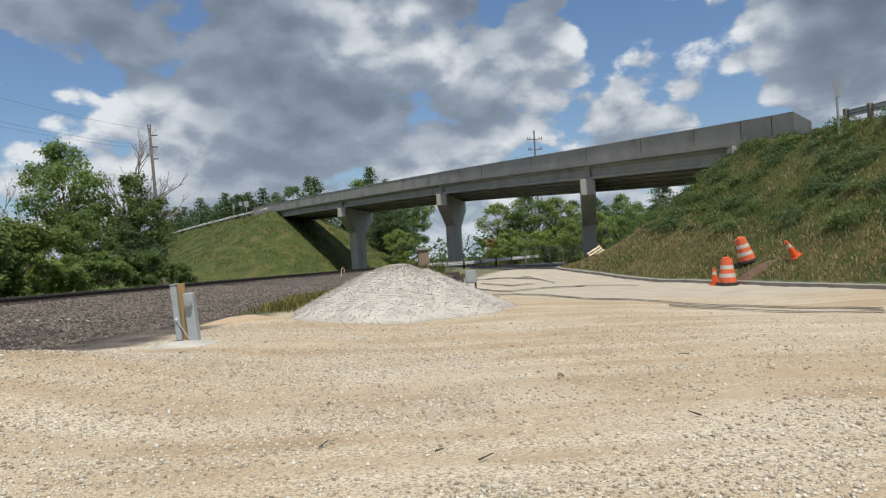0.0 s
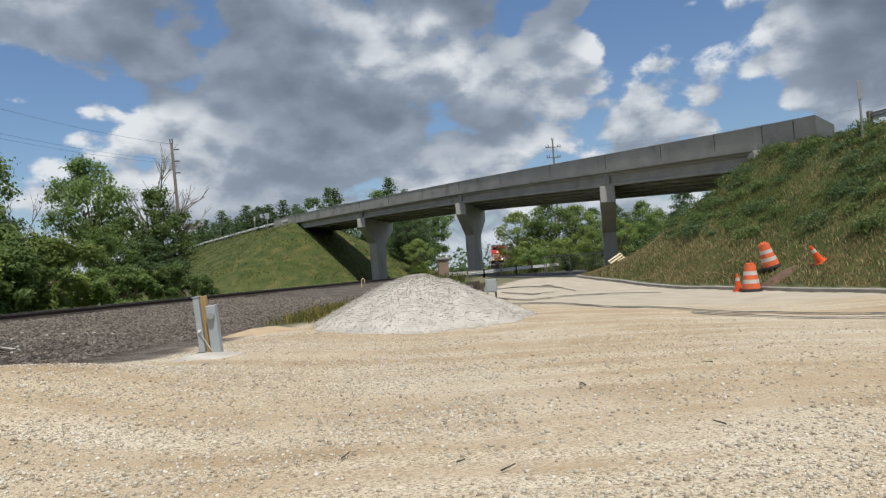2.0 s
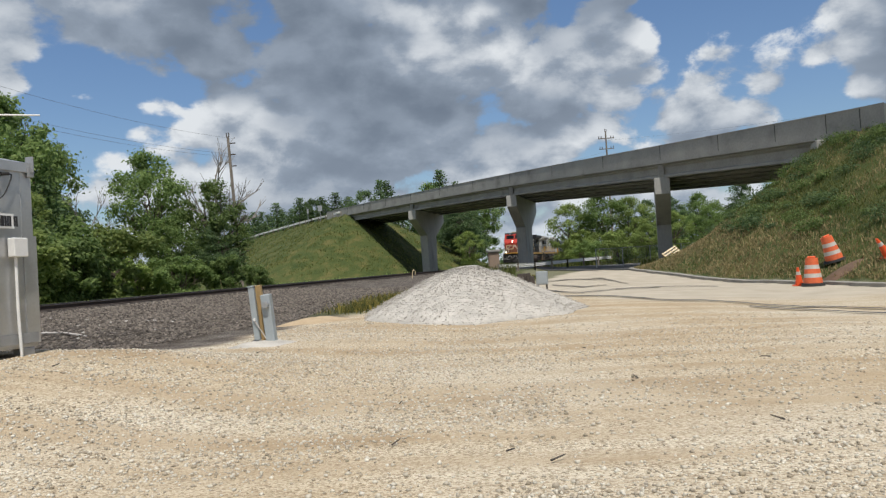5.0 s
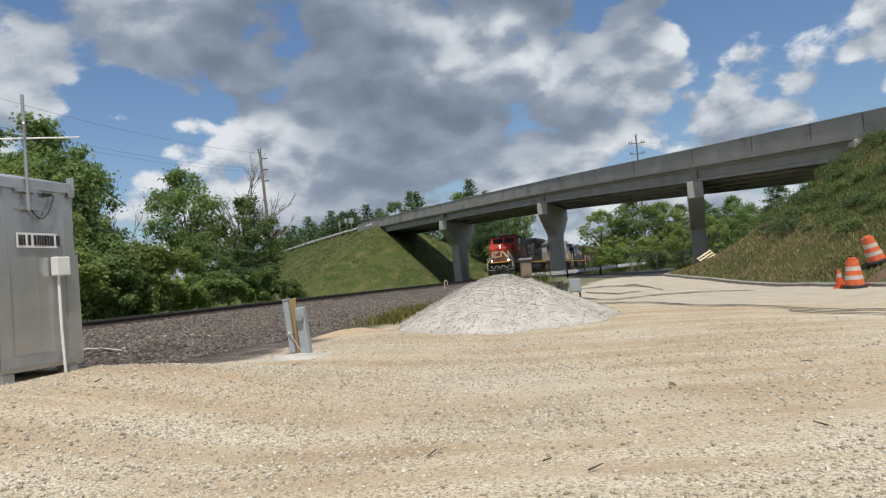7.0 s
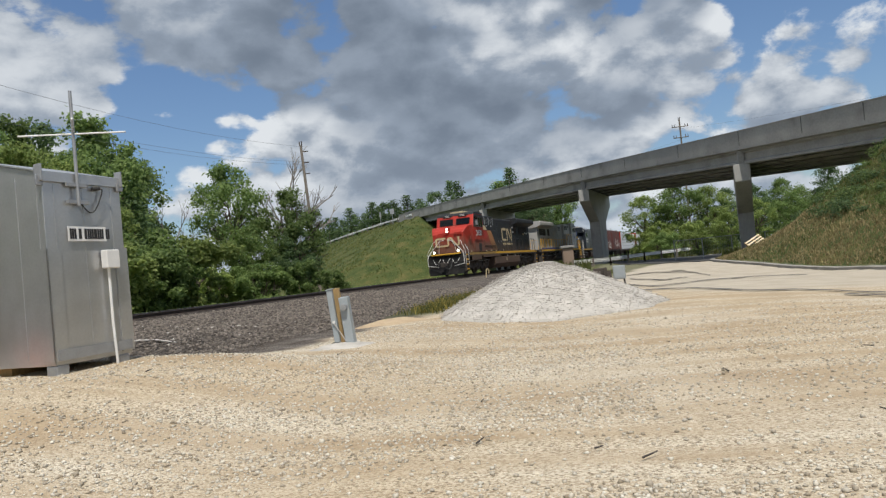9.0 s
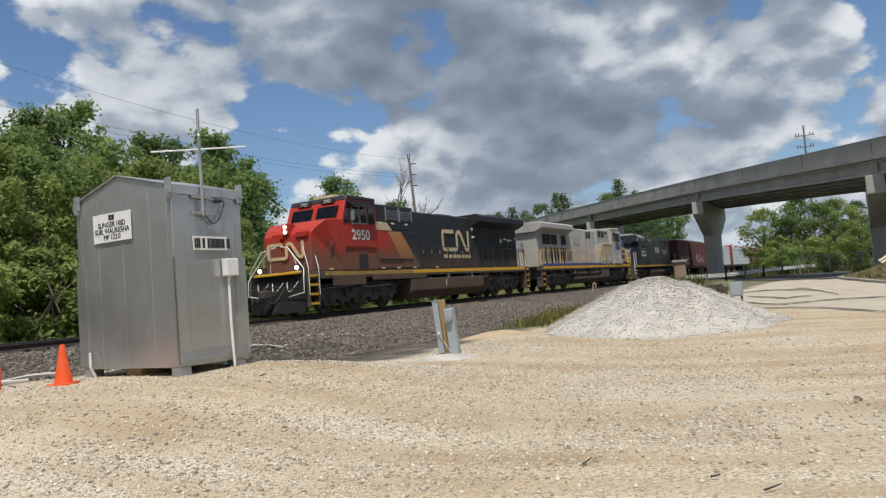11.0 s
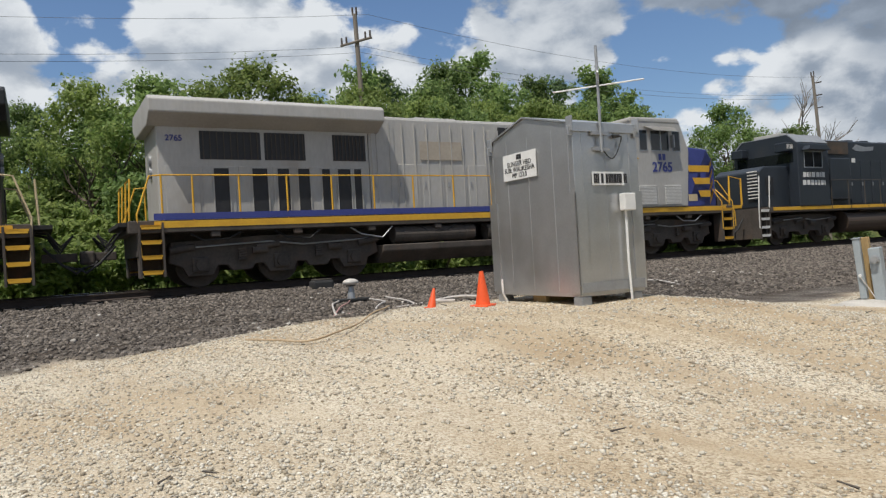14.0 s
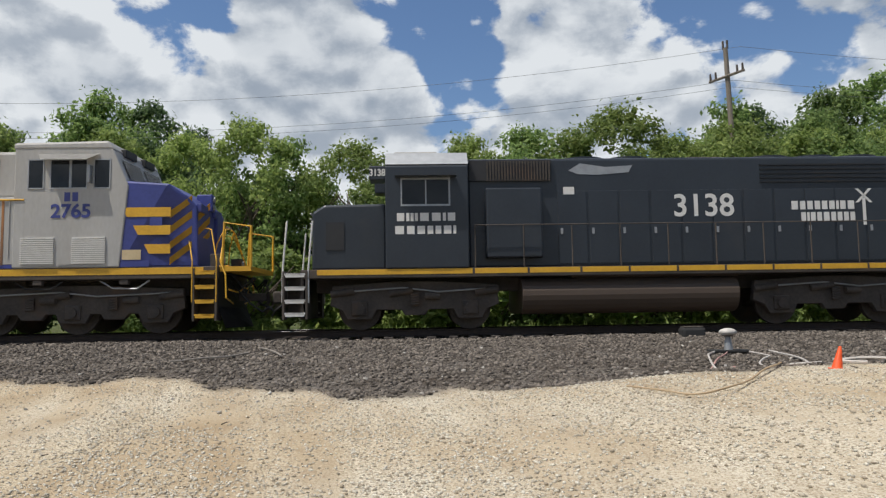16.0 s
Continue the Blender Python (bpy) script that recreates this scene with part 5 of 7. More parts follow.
    prism(b, [(7.65, 3.98), (7.95, 4.16), (8.6, 4.06), (9.3, 4.10), (9.2, 3.92), (8.4, 3.86), (7.9, 3.88)], -0.990, -0.982)
    part("worn_patch", b, "steel", e, "pale worn patch in the paint")
    lettering("hood_number", "3138", 0.80, pose(11.10, -1.004, 3.02) @ SIDE, "letter", e, 1.0, 0.012, "white engine number")
    bars(e, 3.25, 4.75, 2.76, 0.20, -1.49, "letter", (1.2, 0.5, 0.5, 0.5, 1.4, 1.4, 0.5, 1.2), "white railway name as plain bars")
    bars(e, 3.2, 4.75, 2.44, 0.20, -1.49, "letter", (1.5, 1.3, 1.3, 1, 1, 1.3, 0.5), "white railway name as plain bars")
    bars(e, 13.35, 15.05, 3.02, 0.22, -1.002, "letter", (1.2, 1, 1, 1, 1, 1, 0.5, 1, 1.2), "white slogan as plain bars")
    bars(e, 13.6, 15.05, 2.72, 0.24, -1.002, "letter", (1, 0.5, 1, 1, 1.2, 1, 1, 1, 1), "white slogan as plain bars")
    b = bmesh.new()
    for s_ in (-1, 1):
        prism(b, [(15.28 - 0.22 * s_, 3.08), (15.28 - 0.14 * s_, 3.08), (15.28 + 0.22 * s_, 3.44), (15.28 + 0.14 * s_, 3.44)], -1.012, -1.004)
    box(b, 15.24, 15.32, -1.010, -1.002, 2.5, 3.2)
    part("crossing_mark", b, "letter", e, "white crossed-boards mark")
    skin(e, "small_notice", [(7.5, 3.36), (7.78, 3.36), (7.78, 3.55), (7.5, 3.55)], -1.004, "letter", "small white notice")
    xs = [5.2, 6.4, 7.6, 8.8, 10.0, 11.2, 12.4, 13.6, 14.8, 16.2]
    for y in (-1.44, 1.44):
        handrail(e, xs, y, 1.48, 2.55, "under", 0.014)
        steps(e, 0.55, 1.05, y * 1.03, "letter", 4, 1.45)
        steps(e, L - 1.05, L - 0.55, y * 1.03, "letter", 4, 1.45)
        for x in (0.5, 1.12, L - 1.12, L - 0.5):
            b = rods(bmesh.new(), [(x, y, 0.7), (x, y, 1.5), (x + (0.1 if x < 5 else -0.1), y, 2.7)], 0.024)
            part("grab_rail", b, "letter", e, "white grab rail")
    b = bmesh.new()
    for k in range(9):
        tube(b, (1.10, -1.0, 1.9 + k * 0.13), (1.10, -0.55, 1.9 + k * 0.13), 0.02, seg=6)
    part("nose_ladder", b, "letter", e)
    b = tube(bmesh.new(), (6.35, -0.95, 0.80), (11.75, -0.95, 0.80), 0.46, seg=24)
    tube(b, (6.35, 0.95, 0.80), (11.75, 0.95, 0.80), 0.46, seg=24)
    box(b, 6.35, 11.75, -0.95, 0.95, 0.36, 1.2)
    part("fuel_tank", b, "black", e, "rounded black fuel tank")
    part("air_reservoir", tube(bmesh.new(), (7.6, -1.15, 1.32), (11.8, -1.15, 1.32), 0.10, seg=14), "black", e)
    coupler(e, 0.05, 1)
    coupler(e, L - 0.05, -1)
    part("pilot_sheet", box(bmesh.new(), 0.92, 1.0, -1.4, 1.4, 0.3, 1.5), "under", e)
    part("pilot_sheet", box(bmesh.new(), L - 1.0, L - 0.92, -1.4, 1.4, 0.3, 1.5), "under", e)
    truck(e, 3.7, 2, 2.75)
    truck(e, L - 3.7, 2, 2.75)
    TRAIN.append((e, off))


def freight_car(name, label, off, L, build):
    c = thing(name, pose(*at(off, TRACK_D, RAIL_Z), 0, 0, TURN), label, "rail car")
    part("underframe", box(bmesh.new(), 0.6, L - 0.6, -1.3, 1.3, 0.95, 1.18, 0.02), "under", c)
    coupler(c, 0.05, 1)
    coupler(c, L - 0.05, -1)
    truck(c, 2.6, 2, 1.75)
    truck(c, L - 2.6, 2, 1.75)
    build(c, L)
    TRAIN.append((c, off))


def boxcar_body(c, L):
    part("body", box(bmesh.new(), 0.6, L - 0.6, -1.46, 1.46, 1.18, 4.25, 0.03), "boxcar", c)
    b = bmesh.new()
    prism(b, [(0.55, 4.25), (L - 0.55, 4.25), (L - 0.55, 4.40), (0.55, 4.40)], -1.3, 1.3, 0.05)
    part("roof", b, "steel", c, "grey ribbed roof")
    for k in range(13):
        z = 1.4 + k * 0.21
        part("end_rib", tube(bmesh.new(), (0.6, -1.4, z), (0.6, 1.4, z), 0.07, seg=8), "boxcar", c)
    n = 14
    for k in range(n):
        x = 1.0 + k * (L - 2.0) / (n - 1)
        if abs(x - L / 2) < 1.4:
            continue
        part("side_post", box(bmesh.new(), x - 0.05, x + 0.05, -1.50, -1.46, 1.25, 4.2), "boxcar", c)
    d = part("sliding_door", box(bmesh.new(), L / 2 - 1.5, L / 2 + 1.5, -1.56, -1.47, 1.2, 4.0, 0.01), "boxcar", c)
    b = bmesh.new()
    for k in range(5):
        box(b, L / 2 - 1.45, L / 2 + 1.45, -1.585, -1.555, 1.5 + k * 0.52, 1.56 + k * 0.52)
    tube(b, (L / 2 - 1.2, -1.6, 1.25), (L / 2 - 1.2, -1.6, 3.9), 0.03)
    part("door_ribs", b, "boxcar", d)
    # spray-painted scrawl along the side, as loose pale strokes
    rnd = random.Random(5)
    for x0, x1 in ((2.0, 6.2), (10.6, 15.6)):
        b = bmesh.new()
        for k in range(15):
            x, z, r = rnd.uniform(x0, x1), rnd.uniform(1.65, 2.7), rnd.uniform(0.18, 0.42)
            a = [(x + r * math.cos(t) * 0.8, -1.51, z + r * math.sin(t)) for t in np.linspace(rnd.uniform(0, 3), rnd.uniform(4, 7), 9)]
            rods(b, a, 0.035, 5)
        for v in b.verts:
            v.co.y = -1.507 + 0.15 * (v.co.y + 1.51)
        part("graffiti", b, rnd.choice(("cream", "letter")), c, "pale spray-painted scrawl")
    b = rods(bmesh.new(), [(0.75, -1.5, 1.2), (0.75, -1.5, 4.2)], 0.02)
    for k in range(8):
        tube(b, (0.7, -1.51, 1.4 + 0.35 * k), (1.15, -1.51, 1.4 + 0.35 * k), 0.018, seg=6)
    part("ladder", b, "boxcar", c)


def lumber_body(c, L):
    for x0, x1 in ((0.6, 0.85), (L - 0.85, L - 0.6)):
        b = box(bmesh.new(), x0, x1, -1.42, 1.42, 1.18, 4.3, 0.03)
        part("bulkhead", b, "red", c, "red end bulkhead")
    part("centre_beam", box(bmesh.new(), 0.85, L - 0.85, -0.08, 0.08, 1.18, 4.2), "red", c)
    part("top_chord", box(bmesh.new(), 0.85, L - 0.85, -0.25, 0.25, 4.2, 4.32), "red", c)
    for y in (-0.72, 0.72):
        for k in range(5):
            for j in range(5):
                w = (L - 2.0) / 5
                x0, z0 = 1.0 + k * w, 1.2 + j * 0.58
                pk = part("wrapped_bundle", box(bmesh.new(), x0 + 0.03, x0 + w - 0.03, y - 0.58, y + 0.58, z0, z0 + 0.55, 0.02), "lumber", c)


M["tan"] = material("tan_primer", (0.42, 0.37, 0.30), (0.34, 0.29, 0.23), 0.6, scale=1.5, fine=14.0, bump=0.02)
M["ochre_rail"] = material("dull_yellow_paint", (0.40, 0.26, 0.06), (0.26, 0.15, 0.05), 0.6, scale=2.0, fine=20.0, bump=0.02)
lead_engine()
second_engine()
third_engine()
freight_car("boxcar", "rust-red ribbed boxcar with pale graffiti", 40.7, 17.6, boxcar_body)
freight_car("lumber_car", "red centre-beam car stacked with white-wrapped lumber", 58.4, 22.4, lumber_body)
freight_car("lumber_car", "red centre-beam car stacked with white-wrapped lumber", 80.9, 22.4, lumber_body)
freight_car("boxcar", "rust-red ribbed boxcar with pale graffiti", 103.4, 17.6, boxcar_body)


# ---- things beside the track ----
def signal_hut():
    W, D, H = 1.08, 1.86, 2.24
    z0 = 0.47
    h = thing("equipment_hut", pose(*at(5.81, 6.87, z0), 0, 0, TURN), "galvanised steel equipment hut with gabled roof on short feet", "hut")
    b = bmesh.new()
    cross(b, [(0, 0.09), (D, 0.09), (D, H), (D * 0.53, H + 0.24), (0, H)], 0.0, W, 0.006)
    part("body", b, "galv", h)
    b = bmesh.new()
    cross(b, [(-0.03, H - 0.10), (-0.03, H + 0.012), (D * 0.53, H + 0.265), (D + 0.03, H + 0.012), (D + 0.03, H - 0.10), (D + 0.008, H - 0.10), (D + 0.008, H), (D * 0.53, H + 0.245), (-0.008, H), (-0.008, H - 0.10)], -0.025, W + 0.025)
    part("roof", b, "galv", h, "folded steel roof cap")
    # standing seams on both faces
    for y in (0.10, 0.42, 0.94, 1.42, 1.76):
        part("seam", box(bmesh.new(), -0.006, 0.0, y - 0.008, y + 0.008, 0.16, H - 0.02), "galv", h)
    for x in (0.14, 0.52, 0.93):
        part("seam", box(bmesh.new(), x - 0.008, x + 0.008, -0.006, 0.0, 0.30, H - 0.12), "galv", h)
    for x0, x1, y0, y1 in ((-0.02, 0.16, -0.02, -0.002), (-0.02, -0.002, -0.02, 0.16), (W - 0.16, W + 0.02, -0.02, -0.002), (-0.02, -0.002, D - 0.16, D + 0.02)):
        part("corner_plate", box(bmesh.new(), x0, x1, y0, y1, 0.13, H * 0.62), "galv", h)
    part("base_channel", box(bmesh.new(), 0.02, W - 0.02, -0.03, -0.021, 0.14, 0.26), "steel", h)
    for x in (0.0, W - 0.22):
        for y in (-0.01, D - 0.2):
            b = box(bmesh.new(), x, x + 0.16, y, y + 0.16, -0.12, 0.09, 0.01)
            part("foot", b, "steel", h)
    part("skid_block", box(bmesh.new(), 0.1, W - 0.1, D * 0.45, D * 0.6, -0.12, 0.15), "post", h)
    for x, y in ((-0.03, 0.0), (W - 0.03, -0.03), (-0.03, D - 0.08), (W - 0.03, D - 0.05)):
        b = box(bmesh.new(), x - 0.012, x + 0.012, y - 0.05, y + 0.06, H - 0.10, H + 0.09, 0.008)
        box(b, x - 0.045, x + 0.045, y - 0.012, y + 0.012, H - 0.15, H - 0.03, 0.006)
        part("lifting_lug", b, "steel", h)
    # notice on the end
    s = part("sign", box(bmesh.new(), -0.026, -0.018, 0.72, 1.47, 1.68, 2.04), "white", h, "white board with black words")
    m = Matrix.Translation((-0.028, 1.095, 1.86)) @ pose(0, 0, 0, 90, 0, -90)
    lettering("sign_words", "SLINGER HBD\nSUB: WAUKESHA\nMP 123.0", 0.094, m @ pose(0, -0.045, 0), "ink", s, 0.95)
    part("sign_bars", box(box(bmesh.new(), -0.031, -0.027, 1.10, 1.15, 1.952, 2.018), -0.031, -0.027, 1.04, 1.09, 1.952, 2.018), "ink", s)
    a = part("address_plate", box(bmesh.new(), 0.27, 0.80, -0.026, -0.017, 1.47, 1.64), "white", h, "white plate, its writing not readable")
    b = bmesh.new()
    x = 0.29
    for w in (0.035, 0.035, 0.035, 0.0, 0.055, 0.0, 0.05, 0.035, 0.035, 0.035, 0.02, 0.035, 0.035, 0.035, 0.035, 0.0, 0.035, 0.03):
        if w:
            box(b, x, x + w * 0.70, -0.030, -0.0255, 1.495, 1.615)
        x += w * 0.88 if w else 0.028
    part("plate_bars", b, "ink", a)
    # meter box, conduit, cable loop, antenna
    j = part("junction_box", box(bmesh.new(), 0.70, 0.89, -0.12, -0.017, 1.14, 1.36, 0.012), "white", h, "pale grey junction box")
    part("conduit", rods(bmesh.new(), [(0.765, -0.06, 1.14), (0.765, -0.06, 0.5), (0.78, -0.07, -0.1)], 0.017), "white", h, "white plastic conduit")
    loop = [(0.47 + 0.30 * t, -0.04, 1.90 - 0.16 * math.sin(math.pi * t) + 0.14 * t) for t in np.linspace(0, 1, 9)] + [(0.78, -0.04, 2.09), (0.70, -0.05, 2.10)]
    part("cable_loop", rods(bmesh.new(), loop, 0.008, 6), "rubber", h)
    part("cable_gland", tube(bmesh.new(), (0.64, -0.035, 2.09), (0.74, -0.035, 2.10), 0.022), "rubber", h)
    b = box(bmesh.new(), 0.93, 1.14, 0.25, 0.5, 1.9, 2.05)
    for k in range(5):
        box(b, 1.08, 1.17, 0.22, 0.53, 1.86 + k * 0.045, 1.88 + k * 0.045)
    part("vent_cowl", b, "white", h)
    ant = part("antenna_mast", tube(bmesh.new(), (0.42, -0.055, 1.88), (0.42, -0.055, 3.22), 0.019, seg=12), "steel", h, "galvanised antenna mast")
    for z in (1.92, 2.12):
        part("mast_clamp", box(bmesh.new(), 0.28, 0.56, -0.06, -0.02, z - 0.02, z + 0.02), "steel", ant)
    b = rods(bmesh.new(), [(0.42 - 0.41, -0.055 + 0.38, 2.69), (0.42 + 0.41, -0.055 - 0.38, 2.74)], 0.010)
    part("cross_arm", b, "white", ant)
    part("cross_arm", rods(bmesh.new(), [(0.42 - 0.16, -0.055 - 0.18, 2.84), (0.42 + 0.16, -0.055 + 0.18, 2.62)], 0.012), "steel", ant)
    part("feeder", rods(bmesh.new(), [(-0.02, D - 0.35, -0.1), (-0.08, D - 0.28, 0.12), (-0.03, D - 0.2, 0.30)], 0.018), "cable", h, "bundled cable at the foot")


signal_hut()


def meter_post():
    m = pose(*at(10.45, 5.95, 0.0), 0, 3.0, 0)
    x, y = m.translation.x, m.translation.y
    z = ground_z(x, y) - 0.02
    p = thing("meter_post", Matrix.Translation((x, y, z)) @ pose(0, 0, 0, 2, -4.0, 6), "grey electric boxes on a leaning timber post", "utility box")
    part("post", box(bmesh.new(), -0.05, 0.045, 0.0, 0.1, -0.2, 0.96, 0.006), "post", p)
    b = part("switch_box", box(bmesh.new(), -0.145, -0.052, -0.08, 0.10, 0.08, 0.95, 0.012), "enamel", p, "blue-grey enamel box")
    part("box_cap", box(bmesh.new(), -0.152, -0.047, -0.09, 0.11, 0.952, 0.965), "enamel", b)
    part("door_clasp", tube(bmesh.new(), (-0.10, -0.11, 0.42), (-0.10, -0.08, 0.42), 0.022), "white", b)
    c = part("meter_box", box(bmesh.new(), 0.048, 0.195, -0.13, 0.07, -0.02, 0.80, 0.012), "enamel", p, "pale grey meter box")
    part("meter", tube(bmesh.new(), (0.125, -0.20, 0.64), (0.125, -0.13, 0.64), 0.05, seg=20), "steel", c, "round meter")
    part("meter_ring", tube(bmesh.new(), (0.125, -0.155, 0.64), (0.125, -0.13, 0.64), 0.06, seg=20), "steel", c)
    part("conduit", rods(bmesh.new(), [(-0.10, -0.03, 0.10), (-0.09, -0.05, -0.15)], 0.022), "steel", p)
    part("earth_wire", rods(bmesh.new(), [(-0.10, -0.1, 0.40), (-0.03, -0.1, 0.27), (0.06, -0.14, 0.10)], 0.008, 6), "cable", p)


meter_post()


def cone(m, h, label, bands=False, name="traffic_cone"):
    c = thing(name, m, label, "traffic cone")
    part("base", box(bmesh.new(), -h * 0.28, h * 0.28, -h * 0.28, h * 0.28, 0, h * 0.06, h * 0.015), "orange", c)
    b = tube(bmesh.new(), (0, 0, h * 0.055), (0, 0, h), h * 0.215, h * 0.055, 24)
    part("body", b, "orange", c, smooth=False)
    if bands:
        part("band", tube(bmesh.new(), (0, 0, h * 0.60), (0, 0, h * 0.78), h * 0.128, h * 0.098, 24), "reflect", c)
    return c


def put(s, d, **k):
    p = at(s, d)
    return p.x, p.y, ground_z(p.x, p.y)


x, y, z = put(5.12, 8.04)
cone(pose(x, y, z - 0.005, 0, 0, 20), 0.47, "bright orange traffic cone beside the hut")
x, y, z = put(4.72, 8.75)
cone(pose(x, y, z - 0.03, -14, 8, 40), 0.30, "small orange cone tipped in the gravel")


def drum(m, label):
    d = thing("traffic_drum", m, label, "traffic drum", "construction drums")
    b = tube(bmesh.new(), (0, 0, 0.02), (0, 0, 0.10), 0.36, 0.34, 24)
    part("ballast_ring", b, "rubber", d)
    z, r = 0.08, 0.29
    for k, (hh, mat) in enumerate(((0.20, "orange_dull"), (0.13, "reflect"), (0.15, "orange_dull"), (0.13, "reflect"), (0.22, "orange_dull"))):
        part("ring" if k % 2 == 0 else "reflective_band", tube(bmesh.new(), (0, 0, z), (0, 0, z + hh), r, r - 0.018, 24), mat, d)
        z += hh
        r -= 0.022
    part("handle", box(bmesh.new(), -0.13, 0.13, -0.03, 0.03, z, z + 0.06, 0.02), "orange_dull", d)
    return d


drum(pose(9.80, 24.35, ground_z(9.8, 24.35) + 0.0, 0, 0, 0), "orange and white striped drum standing on the kerb")
drum(pose(11.2, 25.9, ground_z(11.2, 25.9) - 0.02, -6, -14, 20), "orange and white striped drum leaning on the bank")
cone(pose(9.62, 25.0, ground_z(9.62, 25.0), 4, -4, 0), 0.62, "faded orange cone behind a drum", True)
cone(pose(11.95, 23.9, ground_z(11.95, 23.9), 0, -32, 10), 0.66, "orange and white cone tilted on the bank", True)


def gravel_pile():
    """A heap of crushed stone with a rounded, uneven top."""
    rnd = np.random.RandomState(4)
    cx, cy = -0.95, 16.95
    n, rings = 96, 40
    verts, faces = [], []
    for i in range(rings + 1):
        f = i / rings
        for k in range(n):
            a = 2 * math.pi * k / n
            wob = 1 + 0.05 * math.sin(3 * a + 1) + 0.03 * math.sin(7 * a) + 0.02 * math.sin(13 * a + 2)
            r = 2.85 * f * wob
            prof = max(0.0, 1 - f) ** 0.98 * 1.34
            top = 1.16 - 0.45 * (r / 1.0) ** 2 if r < 0.7 else 9
            zz = min(prof, top) if f < 1 else -0.05
            x_, y_ = cx + r * math.cos(a) * 0.93, cy + r * math.sin(a)
            j = 0.02 * noise.noise(Vector((x_ * 3, y_ * 3, 0))) + 0.012 * noise.noise(Vector((x_ * 11, y_ * 11, 5)))
            verts.append((x_, y_, max(ground_z(x_, y_) * f + 0.02, 0) - 0.03 + zz + j))
    for i in range(rings):
        for k in range(n):
            q = (k + 1) % n
            faces.append((i * n + k, i * n + q, (i + 1) * n + q, (i + 1) * n + k))
    ob = raw("gravel_pile", verts, faces, "pile", smooth=True)
    tagged(ob, "cone-shaped heap of white crushed limestone", "gravel pile")
    return np.array(verts)


PILE = gravel_pile()


def kerb():
    k = thing("kerb", pose(0, 0, 0), "worn concrete kerb at the foot of the bank", "kerb", kind="structure")
    ys = np.arange(2.0, 49.0, 1.5)
    for a, b_ in zip(ys, ys[1:]):
        b = bmesh.new()
        pts = []
        for yy in (a + 0.01, b_ - 0.01):
            xx = float(toe_x(yy))
            zz = ground_z(xx - 0.3, yy)
            pts += [(xx - 0.05, yy, zz - 0.15), (xx - 0.03, yy, zz + 0.11), (xx + 0.18, yy, zz + 0.13), (xx + 0.28, yy, zz - 0.15)]
        v = [b.verts.new(p) for p in pts]
        for i in range(4):
            j = (i + 1) % 4
            b.faces.new((v[i], v[j], v[j + 4], v[i + 4]))
        b.faces.new(v[:4]), b.faces.new(v[4:])
        bmesh.ops.recalc_face_normals(b, faces=b.faces)
        part("kerb_stone", b, "kerb", k)


kerb()


def tar_seams():
    """Poured crack filler on the old road."""
    rnd = random.Random(8)
    b = bmesh.new()
    lines = (((1.1, 27.3), (2.4, 24.2), (3.7, 25.7), (5.7, 27.6), (7.5, 27.0)),
             ((1.5, 34.6), (3.3, 35.0), (4.6, 33.2), (4.9, 30.4)),
             ((1.6, 22.9), (3.0, 21.3), (3.8, 18.9), (4.8, 18.5), (6.0, 16.0), (7.4, 15.0), (8.6, 13.9)),
             ((3.9, 35.4), (4.4, 35.4), (4.4, 32.8)),
             ((1.7, 31.1), (2.8, 28.3), (3.9, 29.9)),
             ((5.2, 16.1), (6.4, 14.1), (8.3, 13.2)))
    for line in lines:
        prev = None
        for (x0, y0), (x1, y1) in zip(line, line[1:]):
            n = 6
            for i in range(n + 1):
                t = i / n
                x_, y_ = x0 + (x1 - x0) * t + rnd.uniform(-0.05, 0.05), y0 + (y1 - y0) * t + rnd.uniform(-0.1, 0.1)
                ww = 0.008 * y_ * rnd.uniform(0.6, 1.2)
                z_ = ground_z(x_, y_) + 0.03
                cur = (b.verts.new((x_ - 0.03, y_ - ww, z_)), b.verts.new((x_ + 0.03, y_ + ww, z_)))
                if prev:
                    b.faces.new((prev[0], cur[0], cur[1], prev[1]))
                prev = cur
    tagged(part("tar_seam", b, "asphalt"), "dark crack filler lines on the old road", "road seam", kind="stuff")


def asphalt_road():
    """Dark road that turns off below the bridge."""
    b = bmesh.new()
    ys = [45.5 + 1.2 * k for k in range(29)]
    rows_ = []
    for y_ in ys:
        x0, x1 = float(np.interp(y_, [45, 51, 68, 80], [7.0, 5.8, 2.6, 2.0])), float(toe_x(y_)) + 0.1
        rows_.append([b.verts.new((x0 + (x1 - x0) * k / 8, y_, ground_z(x0 + (x1 - x0) * k / 8, y_) + 0.05)) for k in range(9)])
    for a, c in zip(rows_, rows_[1:]):
        for k in range(8):
            b.faces.new((a[k], a[k + 1], c[k + 1], c[k]))
    tagged(part("road", b, "asphalt"), "dark asphalt road under the bridge", "road", kind="structure")


tar_seams()
asphalt_road()


